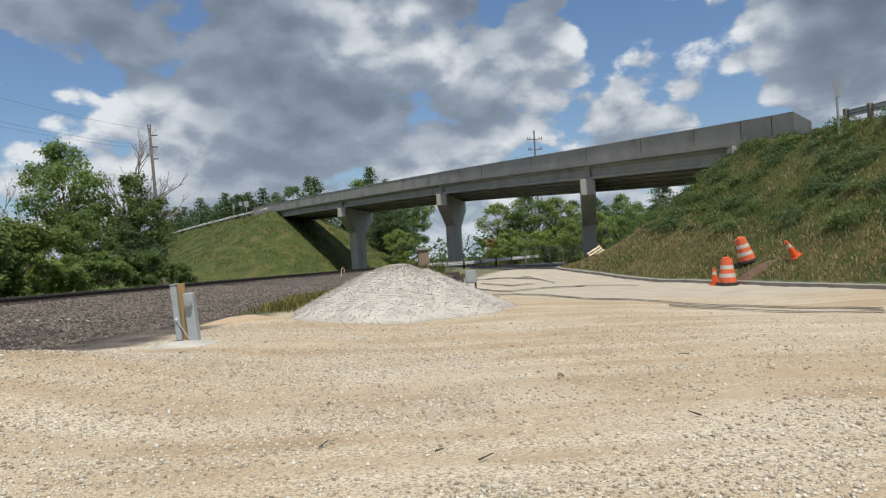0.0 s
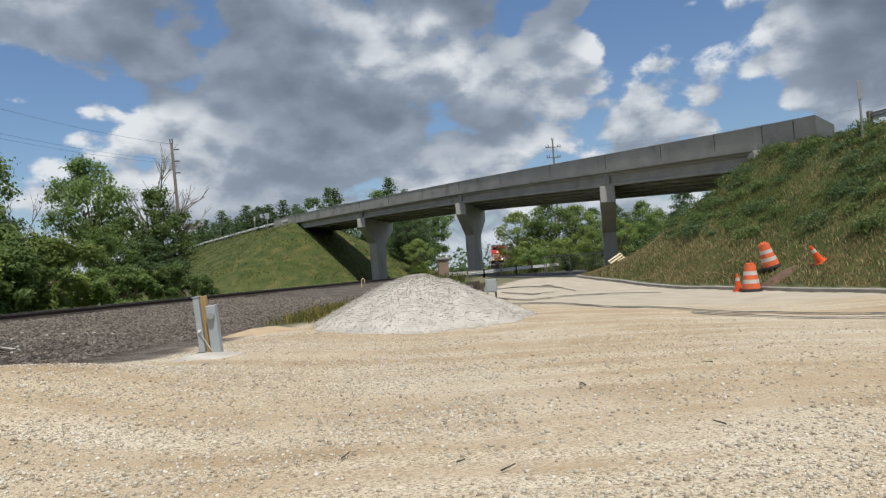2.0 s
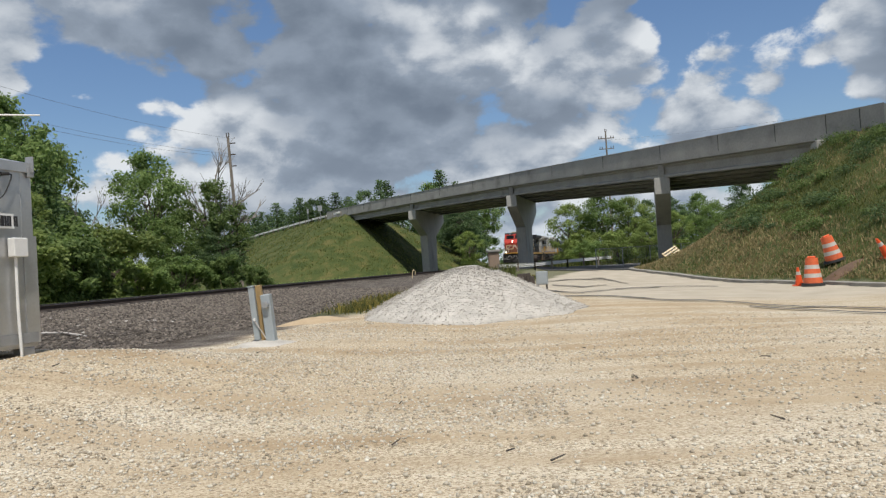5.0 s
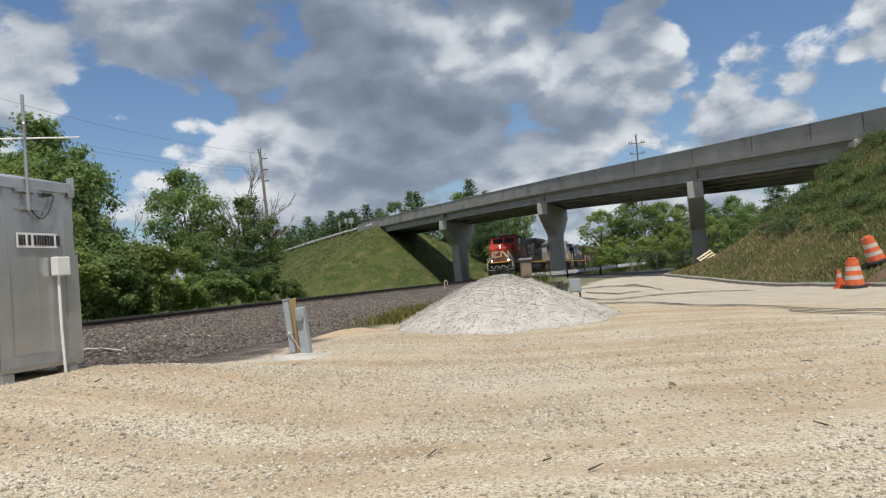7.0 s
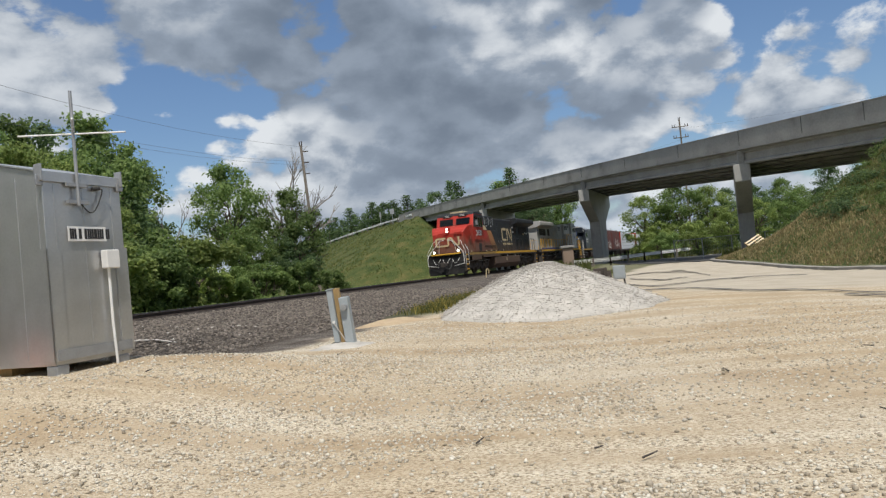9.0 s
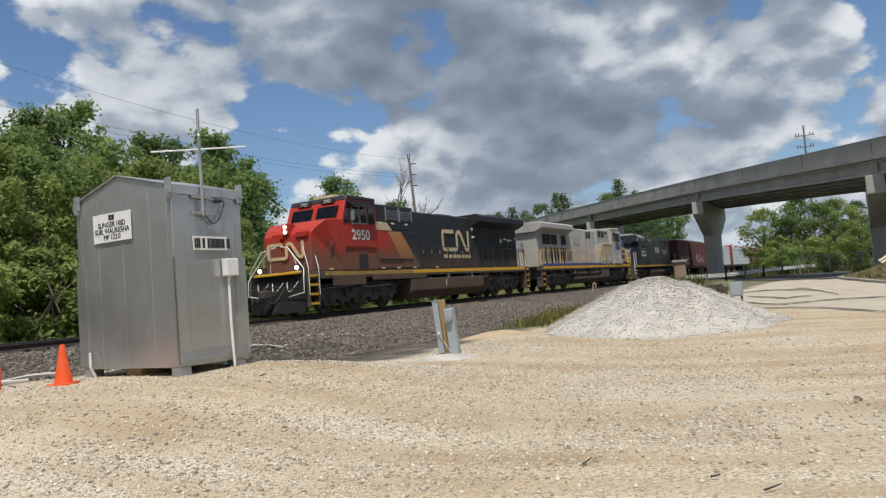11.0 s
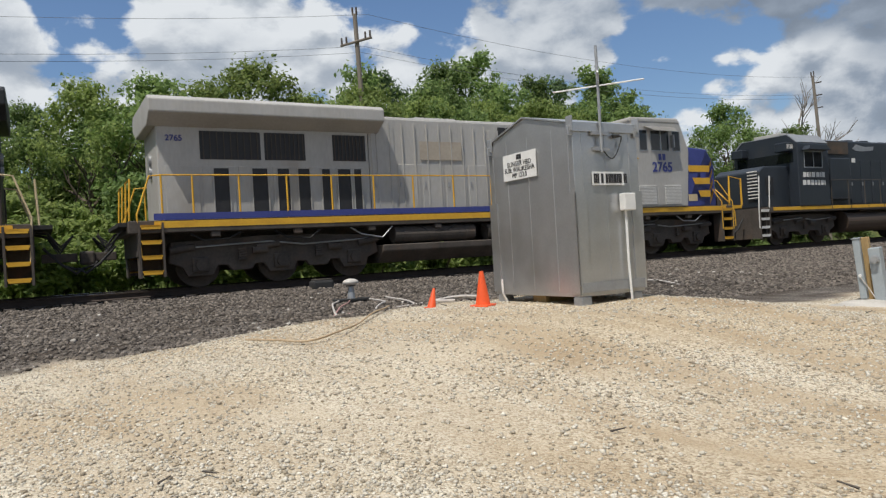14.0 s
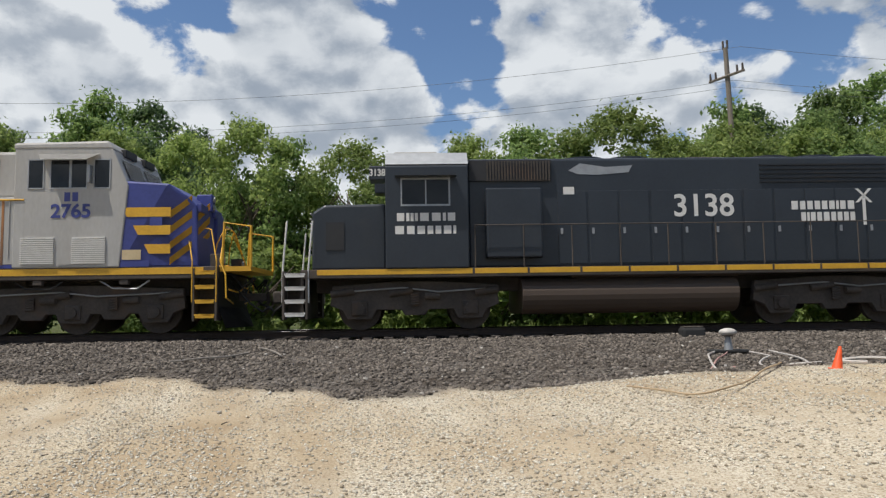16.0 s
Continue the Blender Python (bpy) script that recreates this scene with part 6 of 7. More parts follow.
def guard_rail(pts, label, mat="steel", post_mat="steel", name="guard_rail", gap=1.9, h=0.70):
    g = thing(name, pose(0, 0, 0), label, "guard rail")
    line = [Vector(p) for p in pts]
    for a, b_ in zip(line, line[1:]):
        n = max(1, round((b_ - a).length / gap))
        way = (b_ - a).normalized()
        side = Vector((-way.y, way.x, 0))
        b = bmesh.new()
        prof = [(0.0, h - 0.31), (0.05, h - 0.26), (0.05, h - 0.20), (0.0, h - 0.155), (0.05, h - 0.11), (0.05, h - 0.05), (0.0, h)]
        for (o0, z0), (o1, z1) in zip(prof, prof[1:]):
            v = [b.verts.new(a + side * o0 + Vector((0, 0, z0))), b.verts.new(a + side * o1 + Vector((0, 0, z1))), b.verts.new(b_ + side * o1 + Vector((0, 0, z1))), b.verts.new(b_ + side * o0 + Vector((0, 0, z0)))]
            b.faces.new(v)
        bmesh.ops.remove_doubles(b, verts=b.verts[:], dist=0.0005)
        bmesh.ops.solidify(b, geom=b.faces[:], thickness=0.012)
        part("beam", b, mat, g)
        for k in range(n + 1):
            p = a.lerp(b_, k / n)
            part("post", box(bmesh.new(), p.x - 0.08, p.x + 0.08, p.y - 0.1, p.y + 0.1, p.z - 0.5, p.z + h + 0.06), post_mat, g)
    return g


def site_rails():
    pts = [(x_, y_, ground_z(x_, y_) - 0.08) for x_, y_ in ((17.75, 30.5), (17.7, 27), (17.9, 22), (18.1, 17), (18.3, 12))]
    guard_rail(pts, "galvanised guard rail on timber posts along the bank top", "steel", "pole")
    pts = [(-24.9 - 0.62 * k, 107.4 + 0.79 * k, 9.7 - 0.02 * k) for k in (2, 14, 28, 42, 56)]
    pts = [(x_, y_, ground_z(x_, y_)) for x_, y_, _ in pts]
    guard_rail(pts, "pale guard rail along the far approach", "white", "pole", gap=3.0)
    pts = [(-1.06, 56.8, 0.27), (2.04, 65.4, 0.21), (5.5, 72.1, 0.30), (11.35, 83.2, 0.40)]
    guard_rail(pts, "white guard rail at the bend of the old road", "white", "pole", gap=4.2)


site_rails()


def road_sign(x_, y_, h, w, hh, label, face="steel"):
    z_ = ground_z(x_, y_)
    s = thing("road_sign", pose(x_, y_, z_, 0, 0, 15), label, "road sign")
    part("post", box(bmesh.new(), -0.04, 0.04, -0.03, 0.03, -0.3, h), "steel", s)
    part("panel", box(bmesh.new(), -w / 2, w / 2, -0.05, -0.032, h - hh, h, 0.004), face, s, "sign panel seen from behind")


road_sign(17.0, 29.8, 2.35, 0.26, 0.78, "grey road sign at the bridge end")
road_sign(-31.0, 114.6, 2.6, 0.7, 0.9, "grey road sign on the far approach")
road_sign(-34.5, 119.5, 2.6, 0.3, 0.8, "narrow grey road sign on the far approach")


def brick_post():
    x_, y_ = -1.5, 60.0
    z_ = ground_z(x_, y_)
    p = thing("gate_pillar", pose(x_, y_, z_, 0, 0, 8), "weathered tan brick gate pillar with stone cap", "pillar")
    proto = None
    for r in range(18):
        for k in range(4):
            for side in range(4):
                a = -0.42 + 0.21 * k + (0.105 if r % 2 else 0.0)
                if a + 0.2 > 0.45:
                    a = 0.22
                m = pose(0, 0, 0, 0, 0, 90 * side) @ Matrix.Translation((a + 0.1, -0.39, 0.05 + r * 0.092))
                if proto is None:
                    proto = part("brick", box(bmesh.new(), -0.1, 0.1, -0.05, 0.05, -0.042, 0.042), "brick", p)
                    proto.matrix_local = m
                else:
                    shared("brick", proto, m, p)
    part("core", box(bmesh.new(), -0.4, 0.4, -0.4, 0.4, -0.3, 1.72), "kerb", p, "mortar core")
    part("cap", box(bmesh.new(), -0.56, 0.56, -0.56, 0.56, 1.72, 1.92, 0.04), "concrete", p, "stone cap")


brick_post()


def tipped_rack():
    x_, y_ = 9.9, 45.0
    z_ = ground_z(x_, y_)
    r = thing("pallet", pose(x_, y_, z_ + 0.15, 52, -28, 15), "pale wooden pallet tipped on the bank", "pallet")
    for k in range(5):
        part("board", box(bmesh.new(), -0.5, 0.5, -0.4 + k * 0.18, -0.31 + k * 0.18, 0.1, 0.125), "cream", r)
    for x0 in (-0.5, -0.05, 0.4):
        part("bearer", box(bmesh.new(), x0, x0 + 0.1, -0.4, 0.44, 0.0, 0.098), "post", r)


tipped_rack()


def road_end():
    """Timber stubs and a grey cabinet beside the heap."""
    x_, y_ = 0.95, 25.8
    z_ = ground_z(x_, y_)
    c = thing("utility_cabinet", pose(x_, y_, z_, 0, 0, -8), "low grey steel cabinet beside dark timber stubs", "cabinet")
    part("body", box(bmesh.new(), -0.02, 0.38, -0.15, 0.15, 0.27, 0.74, 0.012), "enamel", c)
    for lx in (0.0, 0.30):
        part("leg", box(bmesh.new(), lx, lx + 0.06, -0.03, 0.03, -0.1, 0.272), "tie", c)
    part("door", box(bmesh.new(), 0.01, 0.35, -0.162, -0.15, 0.30, 0.71, 0.008), "enamel", c)
    for dx, h, tilt in ((-0.22, 0.72, -7), (-0.10, 0.6, -9)):
        st = thing("timber_stub", pose(x_ + dx, y_ - 0.2, z_, 0, tilt, 0), "dark weathered timber stub in the ground", "post", "timber stubs")
        part("post", box(bmesh.new(), -0.07, 0.07, -0.07, 0.07, -0.2, h, 0.012), "tie", st)
    bx = thing("barrier_block", pose(x_ - 0.5, y_ + 0.1, z_, 0, 0, -6), "dark timber barrier block", "barrier")
    part("block", box(bmesh.new(), -0.2, 0.19, -0.15, 0.15, 0.35, 0.70, 0.02), "tie", bx)
    for x0 in (-0.18, 0.07):
        part("leg", box(bmesh.new(), x0, x0 + 0.1, -0.1, 0.1, -0.1, 0.352), "tie", bx)


road_end()


def wire_fence():
    f = thing("chain_link_fence", pose(0, 0, 0), "low grey wire fence among the shrubs", "fence")
    pts = [(7.2, 62.0), (9.2, 60.5), (11.2, 59.2), (13.4, 58.0), (15.6, 57.0)]
    for (ax, ay), (bx, by) in zip(pts, pts[1:]):
        a, b_ = Vector((ax, ay, ground_z(ax, ay))), Vector((bx, by, ground_z(bx, by)))
        part("fence_post", tube(bmesh.new(), a, a + Vector((0, 0, 1.7)), 0.04), "steel", f)
        for z_ in (0.25, 1.65):
            part("fence_rail", tube(bmesh.new(), a + Vector((0, 0, z_)), b_ + Vector((0, 0, z_)), 0.022), "steel", f)
        w = bmesh.new()
        for k in range(1, 16):
            p = a.lerp(b_, k / 16)
            tube(w, p + Vector((0, 0, 0.2)), p + Vector((0, 0, 1.65)), 0.006, seg=4)
        part("fence_mesh", w, "steel", f)


wire_fence()


def hot_box_sensor():
    x, y, z = put(5.57, 13.72)
    s = thing("track_sensor", pose(x, y, z + 0.02, 0, 0, TURN), "small trackside sensor on a tapered post with a steel plate", "sensor")
    part("plate", box(bmesh.new(), -0.35, 0.35, -0.16, 0.16, 0.0, 0.05, 0.01), "rubber", s)
    part("post", tube(bmesh.new(), (0, 0, 0.05), (0, 0, 0.34), 0.085, 0.045, 14), "steel", s)
    b = bmesh.new()
    bmesh.ops.create_uvsphere(b, u_segments=16, v_segments=8, radius=0.14, matrix=Matrix.Translation((0, 0, 0.38)) @ Matrix.Diagonal((1.2, 1, 0.55, 1)))
    part("head", b, "reflect", s, "dirty white rounded head", True)
    part("collar", tube(bmesh.new(), (0, 0, 0.30), (0, 0, 0.345), 0.10, seg=14), "under", s)
    x, y, z = put(6.02, 16.7)
    t = thing("cable_box", pose(x, y, z, 0, 0, TURN), "low dark cable box in the ballast", "cable box")
    part("case", box(bmesh.new(), -0.27, 0.27, -0.18, 0.18, -0.05, 0.2, 0.06), "rubber", t)
    part("lid", box(bmesh.new(), -0.22, 0.22, -0.14, 0.14, 0.20, 0.225, 0.01), "under", t)


hot_box_sensor()


def ground_cable(path, r, mat, label):
    """A cable lying on the ground, given by (s, d) points."""
    line = smooth_line([(s, d, 0) for s, d in path], 8)
    pts = []
    for p in line:
        q = at(p.x, p.y)
        pts.append(Vector((q.x, q.y, ground_z(q.x, q.y) + r + 0.03 + 0.012 * (1 + math.sin(p.x * 7)))))
    tagged(part("cable", rods(bmesh.new(), pts, r, 6), mat), label, "cable", "loose cables")


ground_cable([(5.25, 13.6), (4.85, 12.9), (4.5, 11.9), (4.25, 10.9), (3.95, 10.1)], 0.018, "cable", "pale cable looping from the track sensor")
ground_cable([(5.4, 13.4), (4.7, 12.2), (4.05, 10.9), (4.15, 10.2)], 0.014, "pink", "pinkish cable looping from the track sensor")
ground_cable([(5.9, 13.6), (5.9, 12.8), (5.3, 11.9), (5.4, 11.0), (4.9, 10.3), (5.2, 9.9)], 0.018, "cable", "pale cable looping from the track sensor")
ground_cable([(2.1, 8.5), (2.35, 8.0), (2.55, 7.55), (3.0, 7.68), (3.7, 8.5), (4.4, 9.45)], 0.012, "sand", "tan cable lying across the gravel")
ground_cable([(5.2, 8.9), (5.0, 9.2), (5.4, 9.8), (5.7, 9.0)], 0.022, "cable", "pale pipe bend beside the cone")
ground_cable([(6.3, 13.6), (6.2, 12.2), (5.7, 10.8), (5.75, 9.4)], 0.02, "cable", "pale cable running to the hut")
ground_cable([(12.0, 14.5), (11.6, 12.6), (11.4, 11.2), (11.2, 10.2)], 0.02, "cable", "pale cable lying across the ballast")
ground_cable([(-3.6, 15.2), (-3.1, 14.4), (-2.9, 13.9)], 0.02, "deadwood", "bare stick lying on the ballast")
ground_cable([(-4.8, 13.4), (-4.1, 13.8), (-3.6, 14.4)], 0.018, "deadwood", "bare stick lying on the ballast")


def marker(s, d, h, label):
    x, y, z = put(s, d)
    p = thing("marker_post", pose(x, y, z, 0, 6, 30), label, "marker")
    part("post", tube(bmesh.new(), (0, 0, -0.1), (0, 0, h), 0.03), "cream", p)
    part("hook", rods(bmesh.new(), [(0, 0, h), (0.1, 0, h + 0.08), (0.2, 0, h - 0.02), (0.2, 0, h - 0.25)], 0.03), "cream", p)


marker(46.0, 15.4, 0.50, "pale bent pipe marker beside the track")
for s_, d_ in ((42.0, 27.5), (45.0, 29.0)):
    x, y, z = put(s_, d_)
    st = thing("survey_stake", pose(x, y, z, 0, -8, 0), "thin pale stake in the grass", "stake", "stakes")
    part("stake", box(bmesh.new(), -0.03, 0.03, -0.015, 0.015, -0.1, 1.25), "cream", st)


# ---- poles and wires ----
def power_pole(x_, y_, top, lean, arms, label, turn=0):
    z_ = ground_z(x_, y_)
    p = thing("utility_pole", pose(x_, y_, z_, lean[0], lean[1], turn), label, "utility pole", "utility poles")
    h = top - z_
    part("pole", tube(bmesh.new(), (0, 0, -0.5), (0, 0, h), 0.17, 0.11, 14), "pole", p)
    for z_a, half, tilt in arms:
        a = part("crossarm", rods(bmesh.new(), [(-half, -0.14, h - z_a - tilt), (half, -0.14, h - z_a + tilt)], 0.065, 6), "pole", p)
        for k in (-0.9, -0.6, 0.6, 0.9):
            b = tube(bmesh.new(), (half * k, -0.14, h - z_a + tilt * k + 0.05), (half * k, -0.14, h - z_a + tilt * k + 0.38), 0.06, 0.045, 8)
            part("insulator", b, "under", a)
    b = tube(bmesh.new(), (-0.1, 0, h - 0.05), (-0.1, 0, h + 0.35), 0.05)
    tube(b, (0.1, 0, h - 0.05), (0.1, 0, h + 0.35), 0.05)
    part("top_insulator", b, "under", p)
    return Vector((x_, y_, top))


P1_ = at(15.3, 34.0)
P2_ = Vector((-23.4, 60.0, 0))
power_pole(P1_.x, P1_.y, 13.75, (2, -1), ((1.45, 0.85, 0.12),), "grey weathered utility pole with one crossarm", 40)
power_pole(P2_.x, P2_.y, 13.6, (0, -2.5), (), "leaning grey utility pole with side insulators", 0)
power_pole(15.3, 110.0, 20.0, (0, 0), ((1.1, 1.2, 0), (2.7, 1.1, 0)), "tall utility pole with two crossarms behind the bridge", 0)
power_pole(-15.4, 160.0, 21.0, (0, 0), ((1.2, 2.2, 0),), "far utility pole with a crossarm", 0)
b = bmesh.new()
for k in range(3):
    box(b, -0.55, 0.0, -0.04, 0.04, -0.05 - 1.0 * k, 0.03 - 1.0 * k)
ob = part("insulator_bracket", b, "under")
ob.matrix_world = pose(P2_.x + 0.05, P2_.y, 13.0)
tagged(ob, "three side insulator brackets on the leaning pole", "bracket")


def span_wire(a, b_, sag, n=14):
    a, b_ = Vector(a), Vector(b_)
    pts = [a.lerp(b_, i / n) - Vector((0, 0, sag * 4 * (i / n) * (1 - i / n))) for i in range(n + 1)]
    tagged(part("power_line", rods(bmesh.new(), pts, 0.009, 5), "wire"), "thin dark overhead power line", "power line", "overhead lines")


for dz in (0.2, -1.3, -1.6):
    a = P1_ + Vector((0.2 + 0.4 * dz, 0.2, 13.6 + dz))
    span_wire(a, P2_ + Vector((0, 0, 13.2 + dz * 0.9)), 1.0)
    span_wire(a, P1_ - U * 46 + V * 4 + Vector((0, 0, 12.5 + dz)), 1.2)
span_wire(P1_ + Vector((0, 0, 6.4)), P1_ - U * 46 + V * 4 + Vector((0, 0, 6.0)), 0.8)
span_wire((15.3, 110, 18.6), (75, 80, 20), 1.5)
span_wire((15.3, 110, 12.0), (70, 105, 11), 1.0)
span_wire((-15.4, 160, 19.6), (15.3, 110, 17.0), 1.2)


# ---- trees, shrubs and grass ----
def leaf_mesh(name, centres, radii, count, size, mat, seed, flat=0.75):
    """Leaves strewn over the outer part of many small clumps."""
    r = np.random.RandomState(seed)
    k = r.choice(len(centres), count, p=radii ** 2 / np.sum(radii ** 2))
    d = r.normal(size=(count, 3))
    d /= np.linalg.norm(d, axis=1)[:, None]
    rad = radii[k] * (0.25 + 0.95 * r.rand(count) ** 0.6) * np.where(r.rand(count) < 0.16, 1.55, 1.0)
    c = centres[k] + d * rad[:, None] * np.array([1, 1, flat])
    n = d * 0.6 + r.normal(size=(count, 3)) * 0.5 + np.array([0, 0, 0.45])
    n /= np.linalg.norm(n, axis=1)[:, None]
    a = np.cross(n, r.normal(size=(count, 3)))
    a /= np.linalg.norm(a, axis=1)[:, None]
    b = np.cross(n, a)
    s = size * (0.6 + 0.8 * r.rand(count))[:, None]
    fold = n * s * 0.18
    v = np.stack([c - a * s, c + b * s * 0.55 - fold, c + a * s, c - b * s * 0.55 - fold], 1).reshape(-1, 3)
    i = np.arange(count)[:, None] * 4
    f = np.concatenate([i + np.array([[0, 1, 2]]), i + np.array([[0, 2, 3]])])
    me = bpy.data.meshes.new(name)
    me.from_pydata(v.tolist(), [], f.tolist())
    me.materials.append(M[mat])
    return me


def limb(b, a, way, length, r, depth, rnd, tips):
    """A limb that forks."""
    end = a + way * length
    tube(b, a, end, r, r * 0.62, 7)
    tips.append((end, depth))
    if depth == 0:
        return
    for _ in range(rnd.choice((2, 3))):
        w = (way + Vector((rnd.uniform(-0.8, 0.8), rnd.uniform(-0.8, 0.8), rnd.uniform(-0.15, 0.55)))).normalized()
        limb(b, a.lerp(end, rnd.uniform(0.55, 1.0)), w, length * rnd.uniform(0.55, 0.8), r * 0.55, depth - 1, rnd, tips)


def tree_kind(seed, h, spread, mat, leaves, size, low=0.22, dead=False, shrub=False):
    """Meshes of one tree, to be shared: trunk with limbs, and crown."""
    rnd = random.Random(seed)
    b, tips = bmesh.new(), []
    if shrub:
        for _ in range(5):
            w = Vector((rnd.uniform(-0.6, 0.6), rnd.uniform(-0.6, 0.6), 1)).normalized()
            limb(b, Vector((rnd.uniform(-0.3, 0.3), rnd.uniform(-0.3, 0.3), -0.2)), w, h * 0.5, 0.06, 1, rnd, tips)
    else:
        tube(b, (0, 0, -0.4), (0, 0, h * 0.42), h * 0.022 + 0.04, h * 0.015, 10)
        for k in range(9):
            z = h * (low + (0.62 - low) * k / 8)
            ang = k * 2.4 + rnd.uniform(-0.4, 0.4)
            w = Vector((math.cos(ang) * 0.75, math.sin(ang) * 0.75, rnd.uniform(0.3, 0.9))).normalized()
            limb(b, Vector((0, 0, min(z, h * 0.42))), w, h * rnd.uniform(0.16, 0.26) * (1.0 if dead else 0.8), h * 0.009 + 0.012, 3 if dead else 2, rnd, tips)
        limb(b, Vector((0, 0, h * 0.4)), Vector((0.05, 0.0, 1)).normalized(), h * (0.30 if dead else 0.19), h * 0.013, 3, rnd, tips)
    tr = bpy.data.meshes.new("trunk")
    b.to_mesh(tr)
    b.free()
    tr.materials.append(M["deadwood" if dead else "bark"])
    if dead:
        return tr, None
    r = np.random.RandomState(seed)
    c, q = [], []
    for i in range(120 if not shrub else 45):
        z = (low + (0.97 - low) * r.rand()) if not shrub else 0.08 + 0.85 * r.rand()
        w = spread * (0.55 + 0.45 * math.sin(math.pi * min(1, (1.02 - z) / 0.8) ** 0.8)) * (1.0 if z < 0.75 else (1.05 - z) / 0.3)
        a, rr = r.rand() * 6.28, w * r.rand() ** 0.45
        c.append((math.cos(a) * rr, math.sin(a) * rr, z * h))
        q.append(spread * (0.09 + 0.16 * r.rand()) * (0.75 if z > 0.85 else 1))
    crown = leaf_mesh("crown", np.array(c), np.array(q), leaves, size, mat, seed)
    return tr, crown


def fir_kind(seed, h, spread, mat="leaf_c"):
    r = np.random.RandomState(seed)
    b = tube(bmesh.new(), (0, 0, -0.4), (0, 0, h * 0.97), h * 0.02, 0.02, 8)
    tr = bpy.data.meshes.new("trunk")
    b.to_mesh(tr)
    b.free()
    tr.materials.append(M["bark"])
    c, q = [], []
    for i in range(110):
        z = 0.06 + 0.93 * (i / 110)
        w = spread * (1 - z) ** 0.85 + 0.12
        a = i * 2.4 + r.rand()
        rr = w * (0.5 + 0.5 * r.rand())
        c.append((math.cos(a) * rr, math.sin(a) * rr, z * h - rr * 0.18))
        q.append(0.16 * spread + 0.28 * spread * (1 - z))
    return tr, leaf_mesh("crown", np.array(c), np.array(q), 4200, 0.16, mat, seed, 0.45)


KINDS = {
    "a": tree_kind(11, 10.0, 3.4, "leaf_a", 15000, 0.118, 0.10),
    "b": tree_kind(12, 10.0, 3.0, "leaf_a", 14000, 0.118, 0.14),
    "c": tree_kind(13, 10.0, 3.6, "leaf_b", 15000, 0.115, 0.08),
    "d": tree_kind(14, 10.0, 3.2, "leaf_c", 15000, 0.118, 0.10),
    "s": tree_kind(15, 4.0, 2.2, "leaf_b", 7000, 0.11, shrub=True),
    "t": tree_kind(16, 4.0, 2.4, "leaf_a", 7000, 0.11, shrub=True),
    "dead": tree_kind(17, 9.0, 2.0, "leaf_a", 0, 0, 0.25, True),
    "f": fir_kind(18, 10.0, 2.4),
}
WORDS = {"a": ("leafy green broadleaf tree", "tree"), "b": ("tall open-crowned green broadleaf tree", "tree"), "c": ("light green bushy tree", "tree"), "d": ("dark green broadleaf tree", "tree"), "s": ("low light green shrub", "shrub"), "t": ("low dense green shrub", "shrub"), "dead": ("bare dead grey tree", "tree"), "f": ("dark green conifer tree", "tree")}
NAMES = {"s": "shrub", "t": "shrub", "f": "conifer_tree", "dead": "dead_tree"}


def grow(kind, x_, y_, h, wide=1.0, turn=0.0, where="beside the track", z_=None):
    z_ = ground_z(x_, y_) if z_ is None else z_
    base = {"s": 4.0, "t": 4.0, "dead": 9.0}.get(kind, 10.0)
    k = h / base
    t = thing(NAMES.get(kind, "tree"), pose(x_, y_, z_, 0, 0, turn), WORDS[kind][0] + " " + where, WORDS[kind][1], "woodland")
    tr, cr = KINDS[kind]
    sc = Matrix.Diagonal((k * wide, k * wide, k, 1))
    o = new("trunk", tr)
    o.parent, o.matrix_local = t, sc
    if cr:
        o = new("crown", cr)
        o.parent, o.matrix_local = t, sc


